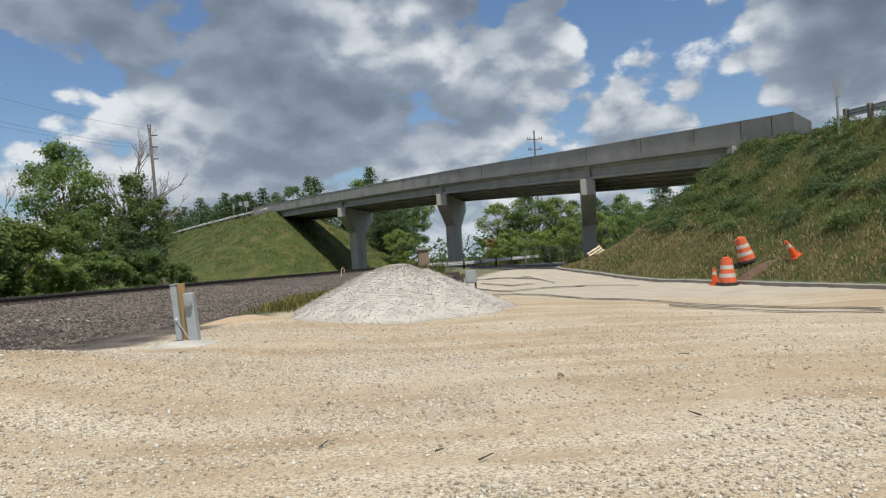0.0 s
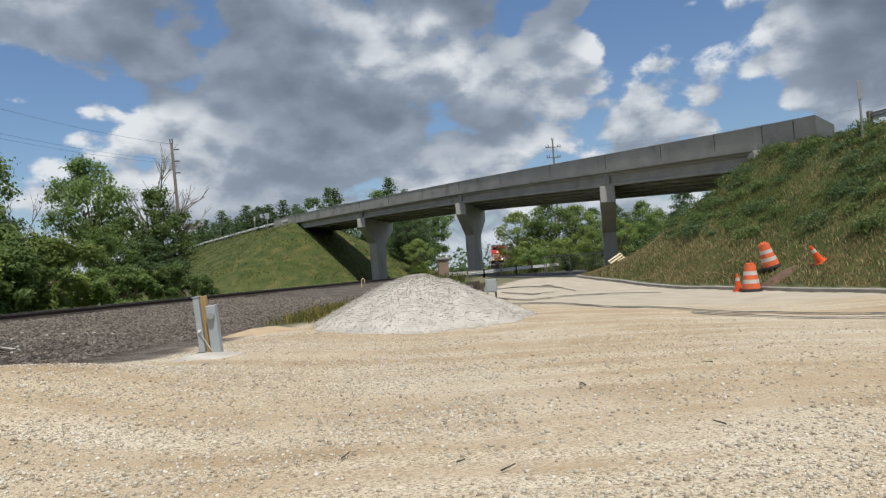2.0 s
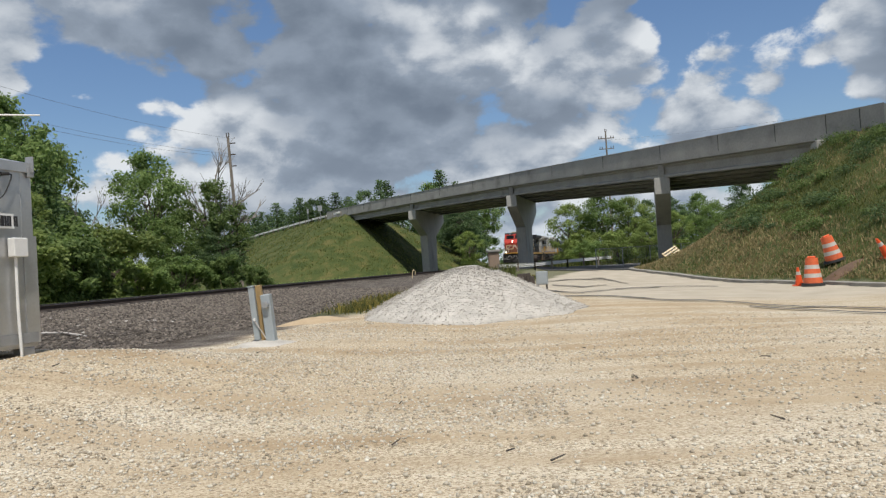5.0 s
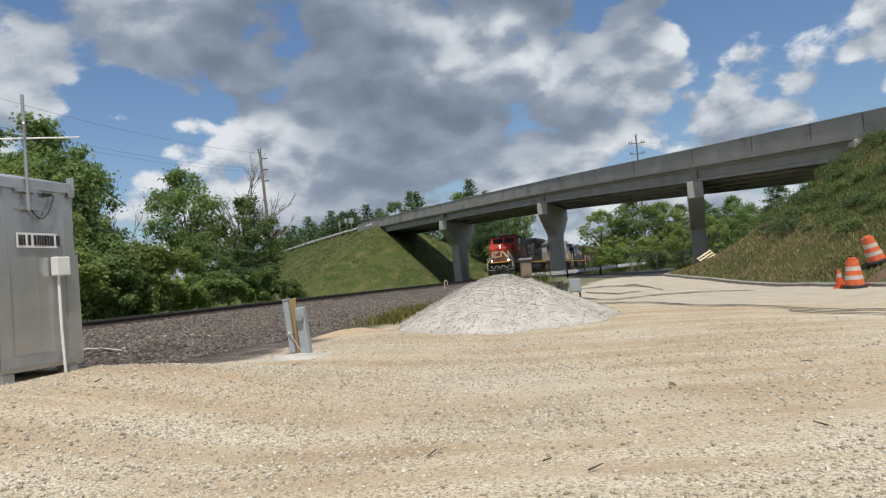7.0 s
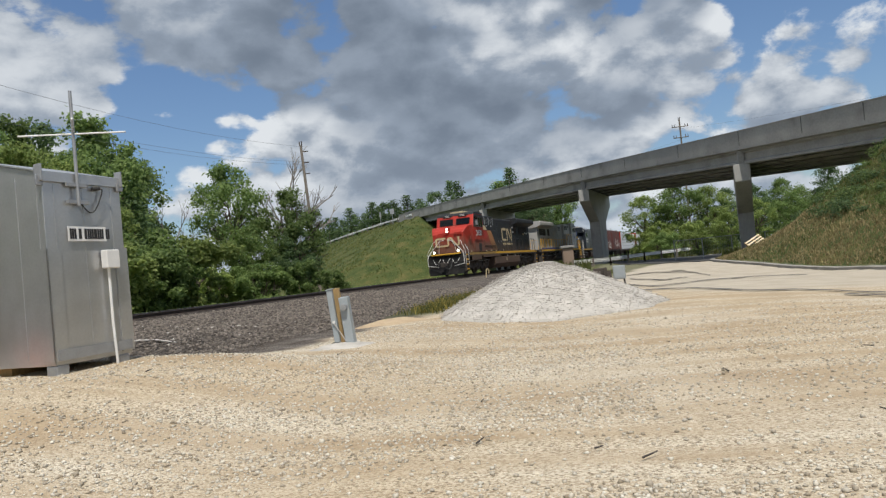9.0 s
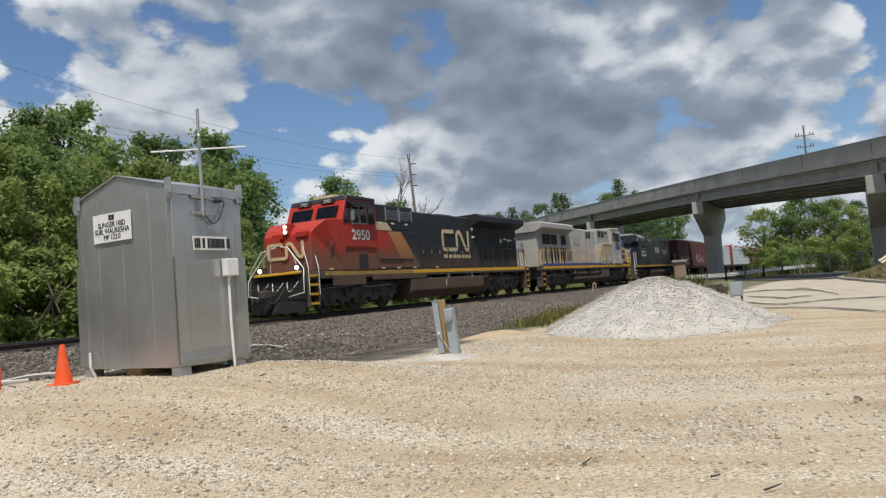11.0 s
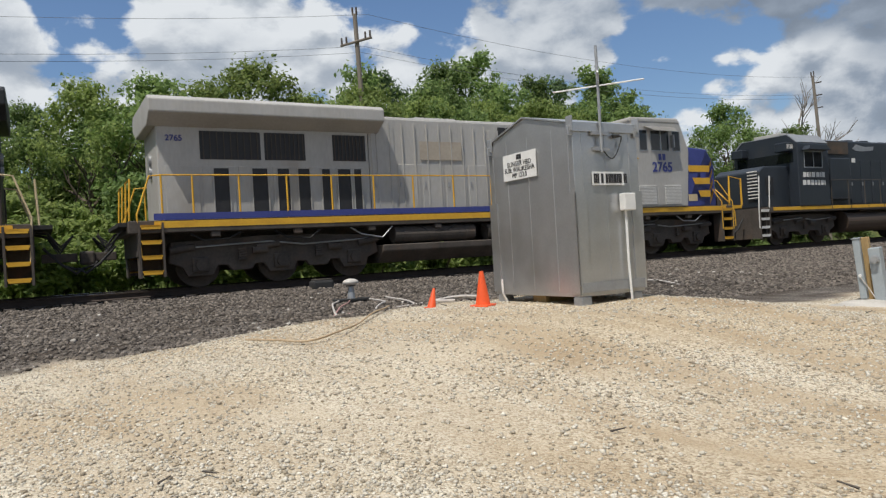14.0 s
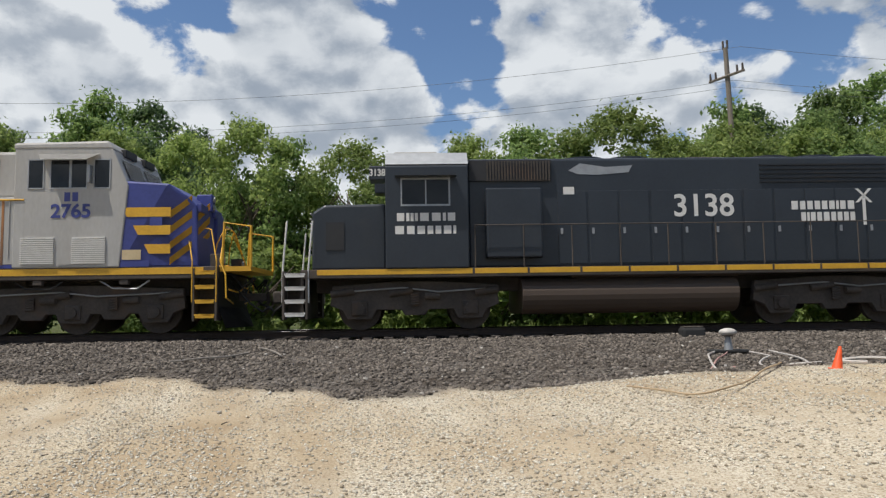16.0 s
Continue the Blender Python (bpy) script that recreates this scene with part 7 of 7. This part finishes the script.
def plant():
    rnd = random.Random(21)
    # clump before the far bank
    for kind, x_, y_, h, w in (("a", -26.0, 49.5, 10.9, 0.82), ("b", -21.3, 49.8, 8.6, 1.0), ("a", -23.4, 47.5, 5.8, 1.0), ("c", -27.4, 47.0, 5.2, 1.0), ("d", -20.3, 48.5, 5.4, 1.1), ("t", -19.4, 47.0, 3.0, 1.0), ("s", -25.5, 44.5, 3.0, 1.2), ("t", -22.0, 45.0, 3.0, 1.2), ("s", -28.5, 43.5, 2.8, 1.3), ("t", -17.8, 48.5, 2.0, 1.1)):
        grow(kind, x_, y_, h, w, rnd.uniform(0, 360), "in a clump beside the track")
    grow("dead", -28.6, 46.0, 7.5, 0.8, 20, "beside the green clump")
    grow("dead", -22.0, 52.0, 11.0, 0.9, 80, "rising behind the green clump")
    # wood along the far side of the line: tall row behind, lighter row before it, undergrowth
    s = -36.0
    while s < 42.0:
        h = float(np.interp(s, [-36, -24, -20, -15, -10, 12, 20, 40, 44], [11, 12, 15, 14, 9.5, 10.5, 15, 16.0, 13])) * rnd.uniform(0.9, 1.04)
        p = at(s + rnd.uniform(-1, 1), rnd.uniform(41, 46))
        grow(rnd.choice("abdd" if h > 12 else "abcd"), p.x, p.y, h, rnd.uniform(0.75, 0.95), rnd.uniform(0, 360), "in the wood")
        s += 3.2
    s = -36.0
    while s < 33.0:
        h = float(np.interp(s, [-36, -18, -8, -1, 8, 14, 25, 33], [11, 11.5, 10.5, 8.8, 10.6, 10.8, 11, 9])) * rnd.uniform(0.88, 1.04)
        p = at(s + rnd.uniform(-0.8, 0.8), rnd.uniform(33.5, 36.5))
        grow(rnd.choice("acccb"), p.x, p.y, h, rnd.uniform(0.8, 1.0), rnd.uniform(0, 360), "at the wood's edge")
        s += 2.7
    s = -34.0
    while s < 36.0:
        p = at(s + rnd.uniform(-1, 1), rnd.uniform(27.5, 31.0))
        grow(rnd.choice("sst"), p.x, p.y, rnd.uniform(3.0, 5.2), rnd.uniform(0.9, 1.2), rnd.uniform(0, 360), "at the wood's edge")
        s += 2.0
    for s_, d_, h in ((36.5, 36.5, 8.5), (38.5, 39.0, 7.5)):
        p = at(s_, d_)
        grow("f", p.x, p.y, h, 1.25, 0, "at the end of the wood")
    for s_, d_, h, k in ((36.5, 40.0, 14.5, "b"), (40.5, 41.5, 12.0, "d"), (43, 46, 5, "c"), (46, 50, 5, "d"), (42, 36, 3.2, "s"), (46, 34, 2.6, "t"), (40, 32, 2.8, "s")):
        p = at(s_, d_)
        grow(k, p.x, p.y, h, 0.9, s_ * 30, "at the end of the wood")
    # beyond the bridge
    for x_, y_, h, k in ((-6.5, 122, 11, "f"), (-9.5, 125, 12, "f"), (-8.0, 116, 9.5, "d"), (-6.5, 110, 6.0, "c"), (8.0, 100, 8.2, "c"), (12.5, 98, 9.5, "a"), (16.0, 99, 8.5, "c"), (10.0, 94, 4.5, "s"), (14.0, 92, 4.4, "s"), (19.5, 104, 8.0, "d"), (24, 110, 8.5, "d"), (29, 112, 9, "a"), (34, 108, 10, "d"), (8.2, 88, 3.0, "s"), (9.0, 84, 3.0, "t"), (12.0, 80, 3.0, "s"), (15.5, 84, 4.5, "c"), (20.0, 90, 6.0, "c"), (25, 95, 6.5, "a")):
        grow(k, x_, y_, h, 1.1, x_ * 40, "beyond the bridge")
    for i in range(14):
        x_ = -67 + i * 1.95
        y_ = 176 + 6 * math.sin(i * 2.1)
        grow(rnd.choice("ffd"), x_, y_, 11.0 + 0.28 * i + 1.0 * math.sin(i * 1.7), 1.35, i * 50, "on the far rise", 6.0)
    for i in range(10):
        grow(rnd.choice("fda"), -34 + i * 3.1, 165 + 5 * math.sin(i * 1.9), 16.5 + 3.0 * math.sin(i * 1.3), 1.0, i * 70, "on the far rise", 3.5)


plant()


def far_woods():
    """A belt of woodland round the horizon."""
    r = np.random.RandomState(31)
    n = 900
    a = r.rand(n) * 2 * math.pi
    rad = 230 + 160 * r.rand(n)
    x_, y_ = rad * np.sin(a), rad * np.cos(a)
    c = np.stack([x_, y_, 1.0 + 9.0 * r.rand(n)], 1)
    me = leaf_mesh("far_woods", c, 4.0 + 4.5 * r.rand(n), 60000, 0.95, "leaf_c", 32)
    tagged(new("far_woods", me), "dark green woodland along the horizon", "woods", kind="stuff")


far_woods()


def blades(name, xy, h, mat, seed, label, lean=0.5, width=0.012):
    """Grass blades, three-sided slivers that bend over."""
    r = np.random.RandomState(seed)
    n = len(xy)
    z = height(xy[:, 0], xy[:, 1])
    base = np.column_stack([xy, z - 0.02])
    a = r.rand(n) * 6.283
    w = np.stack([np.cos(a), np.sin(a), 0 * a], 1) * (width * (0.6 + 0.8 * r.rand(n)))[:, None]
    hh = h * (0.45 + 0.8 * r.rand(n))
    b_ = r.rand(n) * 6.283
    tip = np.stack([np.cos(b_), np.sin(b_), 0 * b_], 1) * (hh * lean * r.rand(n))[:, None]
    mid = base + tip * 0.3 + np.stack([0 * hh, 0 * hh, hh * 0.6], 1)
    top = base + tip + np.stack([0 * hh, 0 * hh, hh], 1)
    v = np.stack([base - w, base + w, mid + w * 0.8, mid - w * 0.8, top], 1).reshape(-1, 3)
    i = np.arange(n)[:, None] * 5
    f = np.concatenate([i + np.array([[0, 1, 2]]), i + np.array([[0, 2, 3]]), i + np.array([[3, 2, 4]])])
    me = bpy.data.meshes.new(name)
    me.from_pydata(v.tolist(), [], f.tolist())
    me.materials.append(M[mat])
    tagged(new(name, me), label, "grass", kind="stuff")


def tufts(r, n, x0, x1, y0, y1, per, spread):
    c = np.column_stack([x0 + (x1 - x0) * r.rand(n), y0 + (y1 - y0) * r.rand(n)])
    return np.repeat(c, per, 0) + r.normal(size=(n * per, 2)) * spread


def grass():
    r = np.random.RandomState(41)
    # right bank
    p = tufts(r, 7000, 7, 19, 12, 50, 10, 0.2)
    p = p[(p[:, 0] > toe_x(p[:, 1]) + 0.35) & (p[:, 0] < edge_x(p[:, 1]) + 1.5)]
    f = (p[:, 0] - toe_x(p[:, 1])) / (edge_x(p[:, 1]) - toe_x(p[:, 1]))
    patch = np.array([noise.noise(Vector((a * 0.35, b_ * 0.35, 2.0))) for a, b_ in p])
    dry = r.rand(len(p)) < np.clip(np.where(f < 0.45, 0.85, 0.20) + 0.9 * patch, 0.03, 0.97)
    blades("bank_grass", p[~dry], 0.17, "blade", 42, "rough green grass on the road bank", 1.0, 0.016)
    blades("dry_bank_grass", p[dry], 0.16, "straw", 43, "dry straw-coloured grass low on the bank", 0.8, 0.016)
    q = tufts(r, 2600, 7, 15, 12, 50, 9, 0.3)
    g = (q[:, 0] - toe_x(q[:, 1])) / (edge_x(q[:, 1]) - toe_x(q[:, 1]))
    q = q[(q[:, 0] > toe_x(q[:, 1]) + 0.35) & (g < 0.36 + 0.06 * np.sin(q[:, 1] * 0.7))]
    blades("dry_bank_grass", q, 0.13, "straw", 143, "dry tan grass at the foot of the bank", 1.2, 0.018)
    p = tufts(r, 520, 7, 19, 13, 46, 1, 0.30)
    p = p[(p[:, 0] > toe_x(p[:, 1]) + 1.6) & (p[:, 0] < edge_x(p[:, 1]))]
    f = (p[:, 0] - toe_x(p[:, 1])) / (edge_x(p[:, 1]) - toe_x(p[:, 1]))
    p = p[f > 0.38]
    c = np.column_stack([p, height(p[:, 0], p[:, 1]) + 0.06])
    for nm, mat, part_, lab in (("bank_weeds", "leaf_a", c[::2], "dense green weeds on the road bank"), ("dark_bank_weeds", "leaf_c", c[1::2], "dark bushy weeds on the road bank")):
        me = leaf_mesh(nm, part_, 0.22 + 0.5 * r.rand(len(part_)) ** 2, 26000, 0.055, mat, 44, 0.5)
        tagged(new(nm, me), lab, "weeds", kind="stuff")
    # weeds behind the heap, along the ballast
    s = 17.0 + 24 * r.rand(900)
    d = np.interp(s, [14, 17, 22, 40], [6.8, 6.2, 5.8, 6.0]) + 2.4 * r.rand(900) * np.interp(s, [14, 22], [0.4, 1.3])
    sd = np.repeat(np.column_stack([s, d]), 12, 0) + r.normal(size=(900 * 12, 2)) * 0.28
    p = sd[:, :1] * np.array([[U.x, U.y]]) + sd[:, 1:] * np.array([[V.x, V.y]])
    half = r.rand(len(p)) < 0.5
    blades("yellow_weeds", p[half], 0.26, "weed", 45, "yellow flowering weeds beside the ballast", 0.9, 0.010)
    blades("verge_weeds", p[~half], 0.24, "blade", 46, "green weeds beside the ballast", 0.9, 0.010)
    # far side of the track and the far bank
    s = -34 + 100 * r.rand(2600)
    d = 22.9 + 5.0 * r.rand(2600) ** 1.3
    sd = np.repeat(np.column_stack([s, d]), 9, 0) + r.normal(size=(2600 * 9, 2)) * 0.22
    p = sd[:, :1] * np.array([[U.x, U.y]]) + sd[:, 1:] * np.array([[V.x, V.y]])
    blades("lineside_grass", p, 0.55, "leaf_b", 47, "tall green grass beyond the track", 0.5, 0.03)
    p = tufts(r, 5200, -62, -4, 66, 140, 7, 0.4)
    g = ridge_height(p[:, 0], p[:, 1])
    p = p[(g > 0.9)]
    blades("far_bank_grass", p, 0.22, "blade", 48, "mown green grass on the far bank", 0.6, 0.06)
    p = tufts(r, 900, -3, 16, 52, 84, 10, 0.4)
    p = p[~((p[:, 0] > 0.2) & (p[:, 0] < toe_x(p[:, 1])) & (p[:, 1] < 82))]
    blades("rough_grass", p, 0.6, "blade", 49, "rough grass beyond the road bend", 0.5, 0.05)


grass()


# ---- loose stones ----
def stones(name, xy, size, mat, seed, label, category="gravel", lift=0.25):
    """Small angular stones lying on the ground, as one mesh."""
    r = np.random.RandomState(seed)
    n = len(xy)
    base = np.array([[1, 0, 0], [-1, 0, 0], [0, 1, 0], [0, -1, 0], [0, 0, 1], [0, 0, -1]], float)
    tri = np.array([[0, 2, 4], [2, 1, 4], [1, 3, 4], [3, 0, 4], [2, 0, 5], [1, 2, 5], [3, 1, 5], [0, 3, 5]])
    z = height(xy[:, 0], xy[:, 1]) if xy.shape[1] == 2 else xy[:, 2]
    c = np.column_stack([xy[:, :2], z])
    s = size * (0.5 + 0.9 * r.rand(n) ** 2)
    v = base[None] * (0.65 + 0.7 * r.rand(n, 6, 1))
    q = r.normal(size=(n, 4))
    q /= np.linalg.norm(q, axis=1)[:, None]
    w, x_, y_, z_ = q.T
    R = np.stack([1 - 2 * (y_ ** 2 + z_ ** 2), 2 * (x_ * y_ - z_ * w), 2 * (x_ * z_ + y_ * w), 2 * (x_ * y_ + z_ * w), 1 - 2 * (x_ ** 2 + z_ ** 2), 2 * (y_ * z_ - x_ * w), 2 * (x_ * z_ - y_ * w), 2 * (y_ * z_ + x_ * w), 1 - 2 * (x_ ** 2 + y_ ** 2)], 1).reshape(n, 3, 3)
    v = np.einsum("nij,nkj->nki", R, v) * s[:, None, None] * np.array([1, 1, 0.75]) + c[:, None] + np.array([0, 0, 1.0]) * (s * lift)[:, None, None]
    f = (np.arange(n)[:, None, None] * 6 + tri[None]).reshape(-1, 3)
    me = bpy.data.meshes.new(name)
    me.vertices.add(n * 6)
    me.vertices.foreach_set("co", v.ravel())
    me.loops.add(f.size)
    me.loops.foreach_set("vertex_index", f.ravel())
    me.polygons.add(len(f))
    me.polygons.foreach_set("loop_start", np.arange(0, f.size, 3))
    me.update()
    me.materials.append(M[mat])
    return tagged(new(name, me), label, category, kind="stuff")


def island_material(name, lo, hi, rough=0.9):
    m = bpy.data.materials.new(name)
    m.use_nodes = True
    N, L = m.node_tree.nodes, m.node_tree.links
    b = N["Principled BSDF"]
    b.inputs["Roughness"].default_value, b.inputs["Specular IOR Level"].default_value = rough, 0.2
    g, rp, ns, mx = N.new("ShaderNodeNewGeometry"), N.new("ShaderNodeValToRGB"), N.new("ShaderNodeTexNoise"), N.new("ShaderNodeMix")
    rp.color_ramp.elements[0].color, rp.color_ramp.elements[1].color = (*lo, 1), (*hi, 1)
    L.new(g.outputs["Random Per Island"], rp.inputs[0])
    ns.inputs["Scale"].default_value = 60.0
    mx.data_type, mx.blend_type = "RGBA", "MULTIPLY"
    mx.inputs[0].default_value = 0.35
    L.new(rp.outputs[0], mx.inputs[6])
    L.new(ns.outputs[0], mx.inputs[7])
    L.new(mx.outputs[2], b.inputs["Base Color"])
    return m


M["pebble"] = island_material("limestone_pebble", (0.34, 0.285, 0.205), (0.82, 0.77, 0.66))
M["pebble_white"] = island_material("white_limestone_chip", (0.38, 0.355, 0.315), (0.68, 0.64, 0.58))
M["bal_stone"] = island_material("grey_ballast_stone", (0.058, 0.050, 0.043), (0.29, 0.25, 0.212))


def strew():
    r = np.random.RandomState(51)
    # yard: stony ridges between the dusty wheel lanes, thicker close by
    n = 150000
    rad, ang = 2.2 + 13.0 * r.rand(n) ** 1.25, radians(-42) + radians(165) * r.rand(n)
    x_, y_ = -rad * np.sin(ang), rad * np.cos(ang)
    s, d = x_ * U.x + y_ * U.y, x_ * V.x + y_ * V.y
    lane = np.array([0.5 + 0.5 * noise.noise(Vector((a * 0.22 + b_ * 0.10, b_ * 0.75 - a * 0.34, 3.0))) for a, b_ in zip(x_, y_)])
    fine_ = np.array([0.5 + 0.5 * noise.noise(Vector((a * 1.6, b_ * 1.6, 9.0))) for a, b_ in zip(x_, y_)])
    ba, gr, ro = zones(x_, y_)
    keep = (r.rand(n) < np.clip((lane * 1.15 + fine_ * 0.35 - 0.52) * 2.9, 0.04, 1)) & (ba < 0.4) & (gr < 0.3)
    keep &= r.rand(n) < np.where(x_ > 0.5, 0.42, 1.0)
    keep &= ~((s > 5.75) & (s < 6.95) & (d > 6.8) & (d < 8.8))
    p = np.column_stack([x_, y_])[keep]
    stones("yard_stones", p, 0.0140, "pebble", 52, "loose crushed limestone over the yard")
    m = 9000
    rad, ang = 2.5 + 11.0 * r.rand(m), radians(-42) + radians(165) * r.rand(m)
    p = np.column_stack([-rad * np.sin(ang), rad * np.cos(ang)])
    ba, gr, ro = zones(p[:, 0], p[:, 1])
    stones("yard_stones", p[(ba < 0.3) & (gr < 0.2)], 0.0175, "pebble", 53, "larger limestone pieces over the yard")
    # ballast
    n = 85000
    s, d = -16 + 48 * r.rand(n), 8.3 + 9.6 * r.rand(n)
    x_, y_ = s * U.x + d * V.x, s * U.y + d * V.y
    ba, gr, ro = zones(x_, y_)
    p = np.column_stack([x_, y_])[(ba > 0.45) & (gr < 0.4)]
    stones("ballast_stones", p, 0.038, "bal_stone", 54, "dark grey crushed-rock ballast", "ballast", 0.15)
    n = 9000
    s, d = -16 + 60 * r.rand(n), 17.4 + 4.4 * r.rand(n)
    keep = (abs(d - (TRACK_D - 0.755)) > 0.12) & (abs(d - (TRACK_D + 0.755)) > 0.12)
    p = np.column_stack([s * U.x + d * V.x, s * U.y + d * V.y])[keep]
    stones("ballast_stones", p, 0.05, "bal_stone", 55, "dark grey ballast between the rails", "ballast", 0.15)
    # pale stones strewn on the ballast and its edge
    n = 160
    s, d = -8 + 24 * r.rand(n), 9.0 + 6.5 * r.rand(n)
    p = np.column_stack([s * U.x + d * V.x, s * U.y + d * V.y])
    stones("pale_stones", p, 0.04, "pebble_white", 56, "pale stones strewn on the ballast edge")
    # heap
    i = r.randint(0, len(PILE), 34000)
    p = PILE[i] + np.column_stack([r.normal(size=(34000, 2)) * 0.05, np.zeros(34000)])
    stones("heap_stones", p, 0.0145, "pebble_white", 57, "white crushed limestone on the heap", "gravel", -0.15)
    # brush and cinders burnt on the ballast
    b = bmesh.new()
    rnd = random.Random(58)
    for k in range(170):
        s_, d_ = rnd.gauss(10.4, 1.1), rnd.gauss(10.4, 0.9)
        q = at(s_, d_)
        z_ = ground_z(q.x, q.y)
        a = rnd.uniform(0, 3.14)
        ln = rnd.uniform(0.08, 0.45)
        tube(b, (q.x, q.y, z_ + 0.02), (q.x + ln * math.cos(a), q.y + ln * math.sin(a), z_ + rnd.uniform(0.02, 0.14)), 0.012, 0.005, 5)
    tagged(part("brush_litter", b, "debris"), "charred sticks and brush litter on the ballast", "brush", kind="stuff")
    b = bmesh.new()
    for k in range(26):
        a = rnd.uniform(0, 6.28)
        rr = rnd.uniform(2.5, 11)
        a = rnd.uniform(radians(-40), radians(110))
        x0, y0 = -rr * math.sin(a), rr * math.cos(a)
        an, ln = rnd.uniform(0, 3.14), rnd.uniform(0.05, 0.16)
        z_ = ground_z(x0, y0) + 0.02
        tube(b, (x0, y0, z_), (x0 + ln * math.cos(an), y0 + ln * math.sin(an), z_ + 0.01), 0.007, 0.004, 5)
    tagged(part("twigs", b, "debris"), "short dark twigs lying on the gravel", "twigs", kind="stuff")
    # sandy hump between meter and heap
    for nm, s_, d_, rx, ry, hh, mat, lab in (("sand_heap", 15.0, 7.3, 1.3, 0.7, 0.10, "sand", "low heap of yellow sand and soil"), ("gravel_patch", 10.3, 5.9, 0.75, 0.6, 0.05, "pile", "white gravel spread round the meter post")):
        vs, fs = [], []
        for i in range(9):
            for k in range(36):
                f = i / 8
                an = 2 * math.pi * k / 36
                wob = 1 + 0.12 * math.sin(3 * an) + 0.08 * math.sin(5 * an + 1)
                q = at(s_ + rx * f * wob * math.cos(an), d_ + ry * f * wob * math.sin(an))
                vs.append((q.x, q.y, ground_z(q.x, q.y) + hh * (1 - f * f) * (1 + 0.3 * math.sin(5 * an) * f) - 0.03 * f))
        for i in range(8):
            for k in range(36):
                q = (k + 1) % 36
                fs.append((i * 36 + k, i * 36 + q, (i + 1) * 36 + q, (i + 1) * 36 + k))
        tagged(raw(nm, vs, fs, mat, smooth=True), lab, "heap")
    vs, fs = [], []
    for i in range(8):
        for k in range(30):
            f, an = i / 7, 2 * math.pi * k / 30
            x0, y0 = 10.9 + 0.8 * f * math.cos(an) * (1 + 0.25 * math.sin(3 * an)), 24.8 + 0.4 * f * math.sin(an)
            vs.append((x0, y0, ground_z(x0, y0) + 0.16 * (1 - f * f) + 0.02 - 0.06 * f))
    for i in range(7):
        for k in range(30):
            q = (k + 1) % 30
            fs.append((i * 30 + k, i * 30 + q, (i + 1) * 30 + q, (i + 1) * 30 + k))
    tagged(raw("soil_patch", vs, fs, "soil", smooth=True), "bare dark soil dug out beside the drums", "soil")


strew()


# ---- the train's run: how far the first engine's rear coupling lies along the track ----
RUN = [(0.0, 190.0), (1.0, 177.2), (2.5, 158.0), (3.5, 145.4), (4.5, 131.6), (6.8, 101.0), (7.5, 91.1), (8.2, 81.0), (9.2, 67.0), (10.3, 51.6), (11.0, 41.8), (11.5, 34.9), (12.0, 28.1), (12.5, 21.3), (13.0, 14.5), (13.5, 7.6), (14.0, 0.9), (14.5, -6.0), (15.0, -12.6), (15.5, -19.5), (16.0, -26.7)]


def motions():
    for ob, off in TRAIN:
        walk(ob, [(t, pose(*at(s + off, TRACK_D, RAIL_Z), 0, 0, TURN)) for t, s in RUN])


motions()
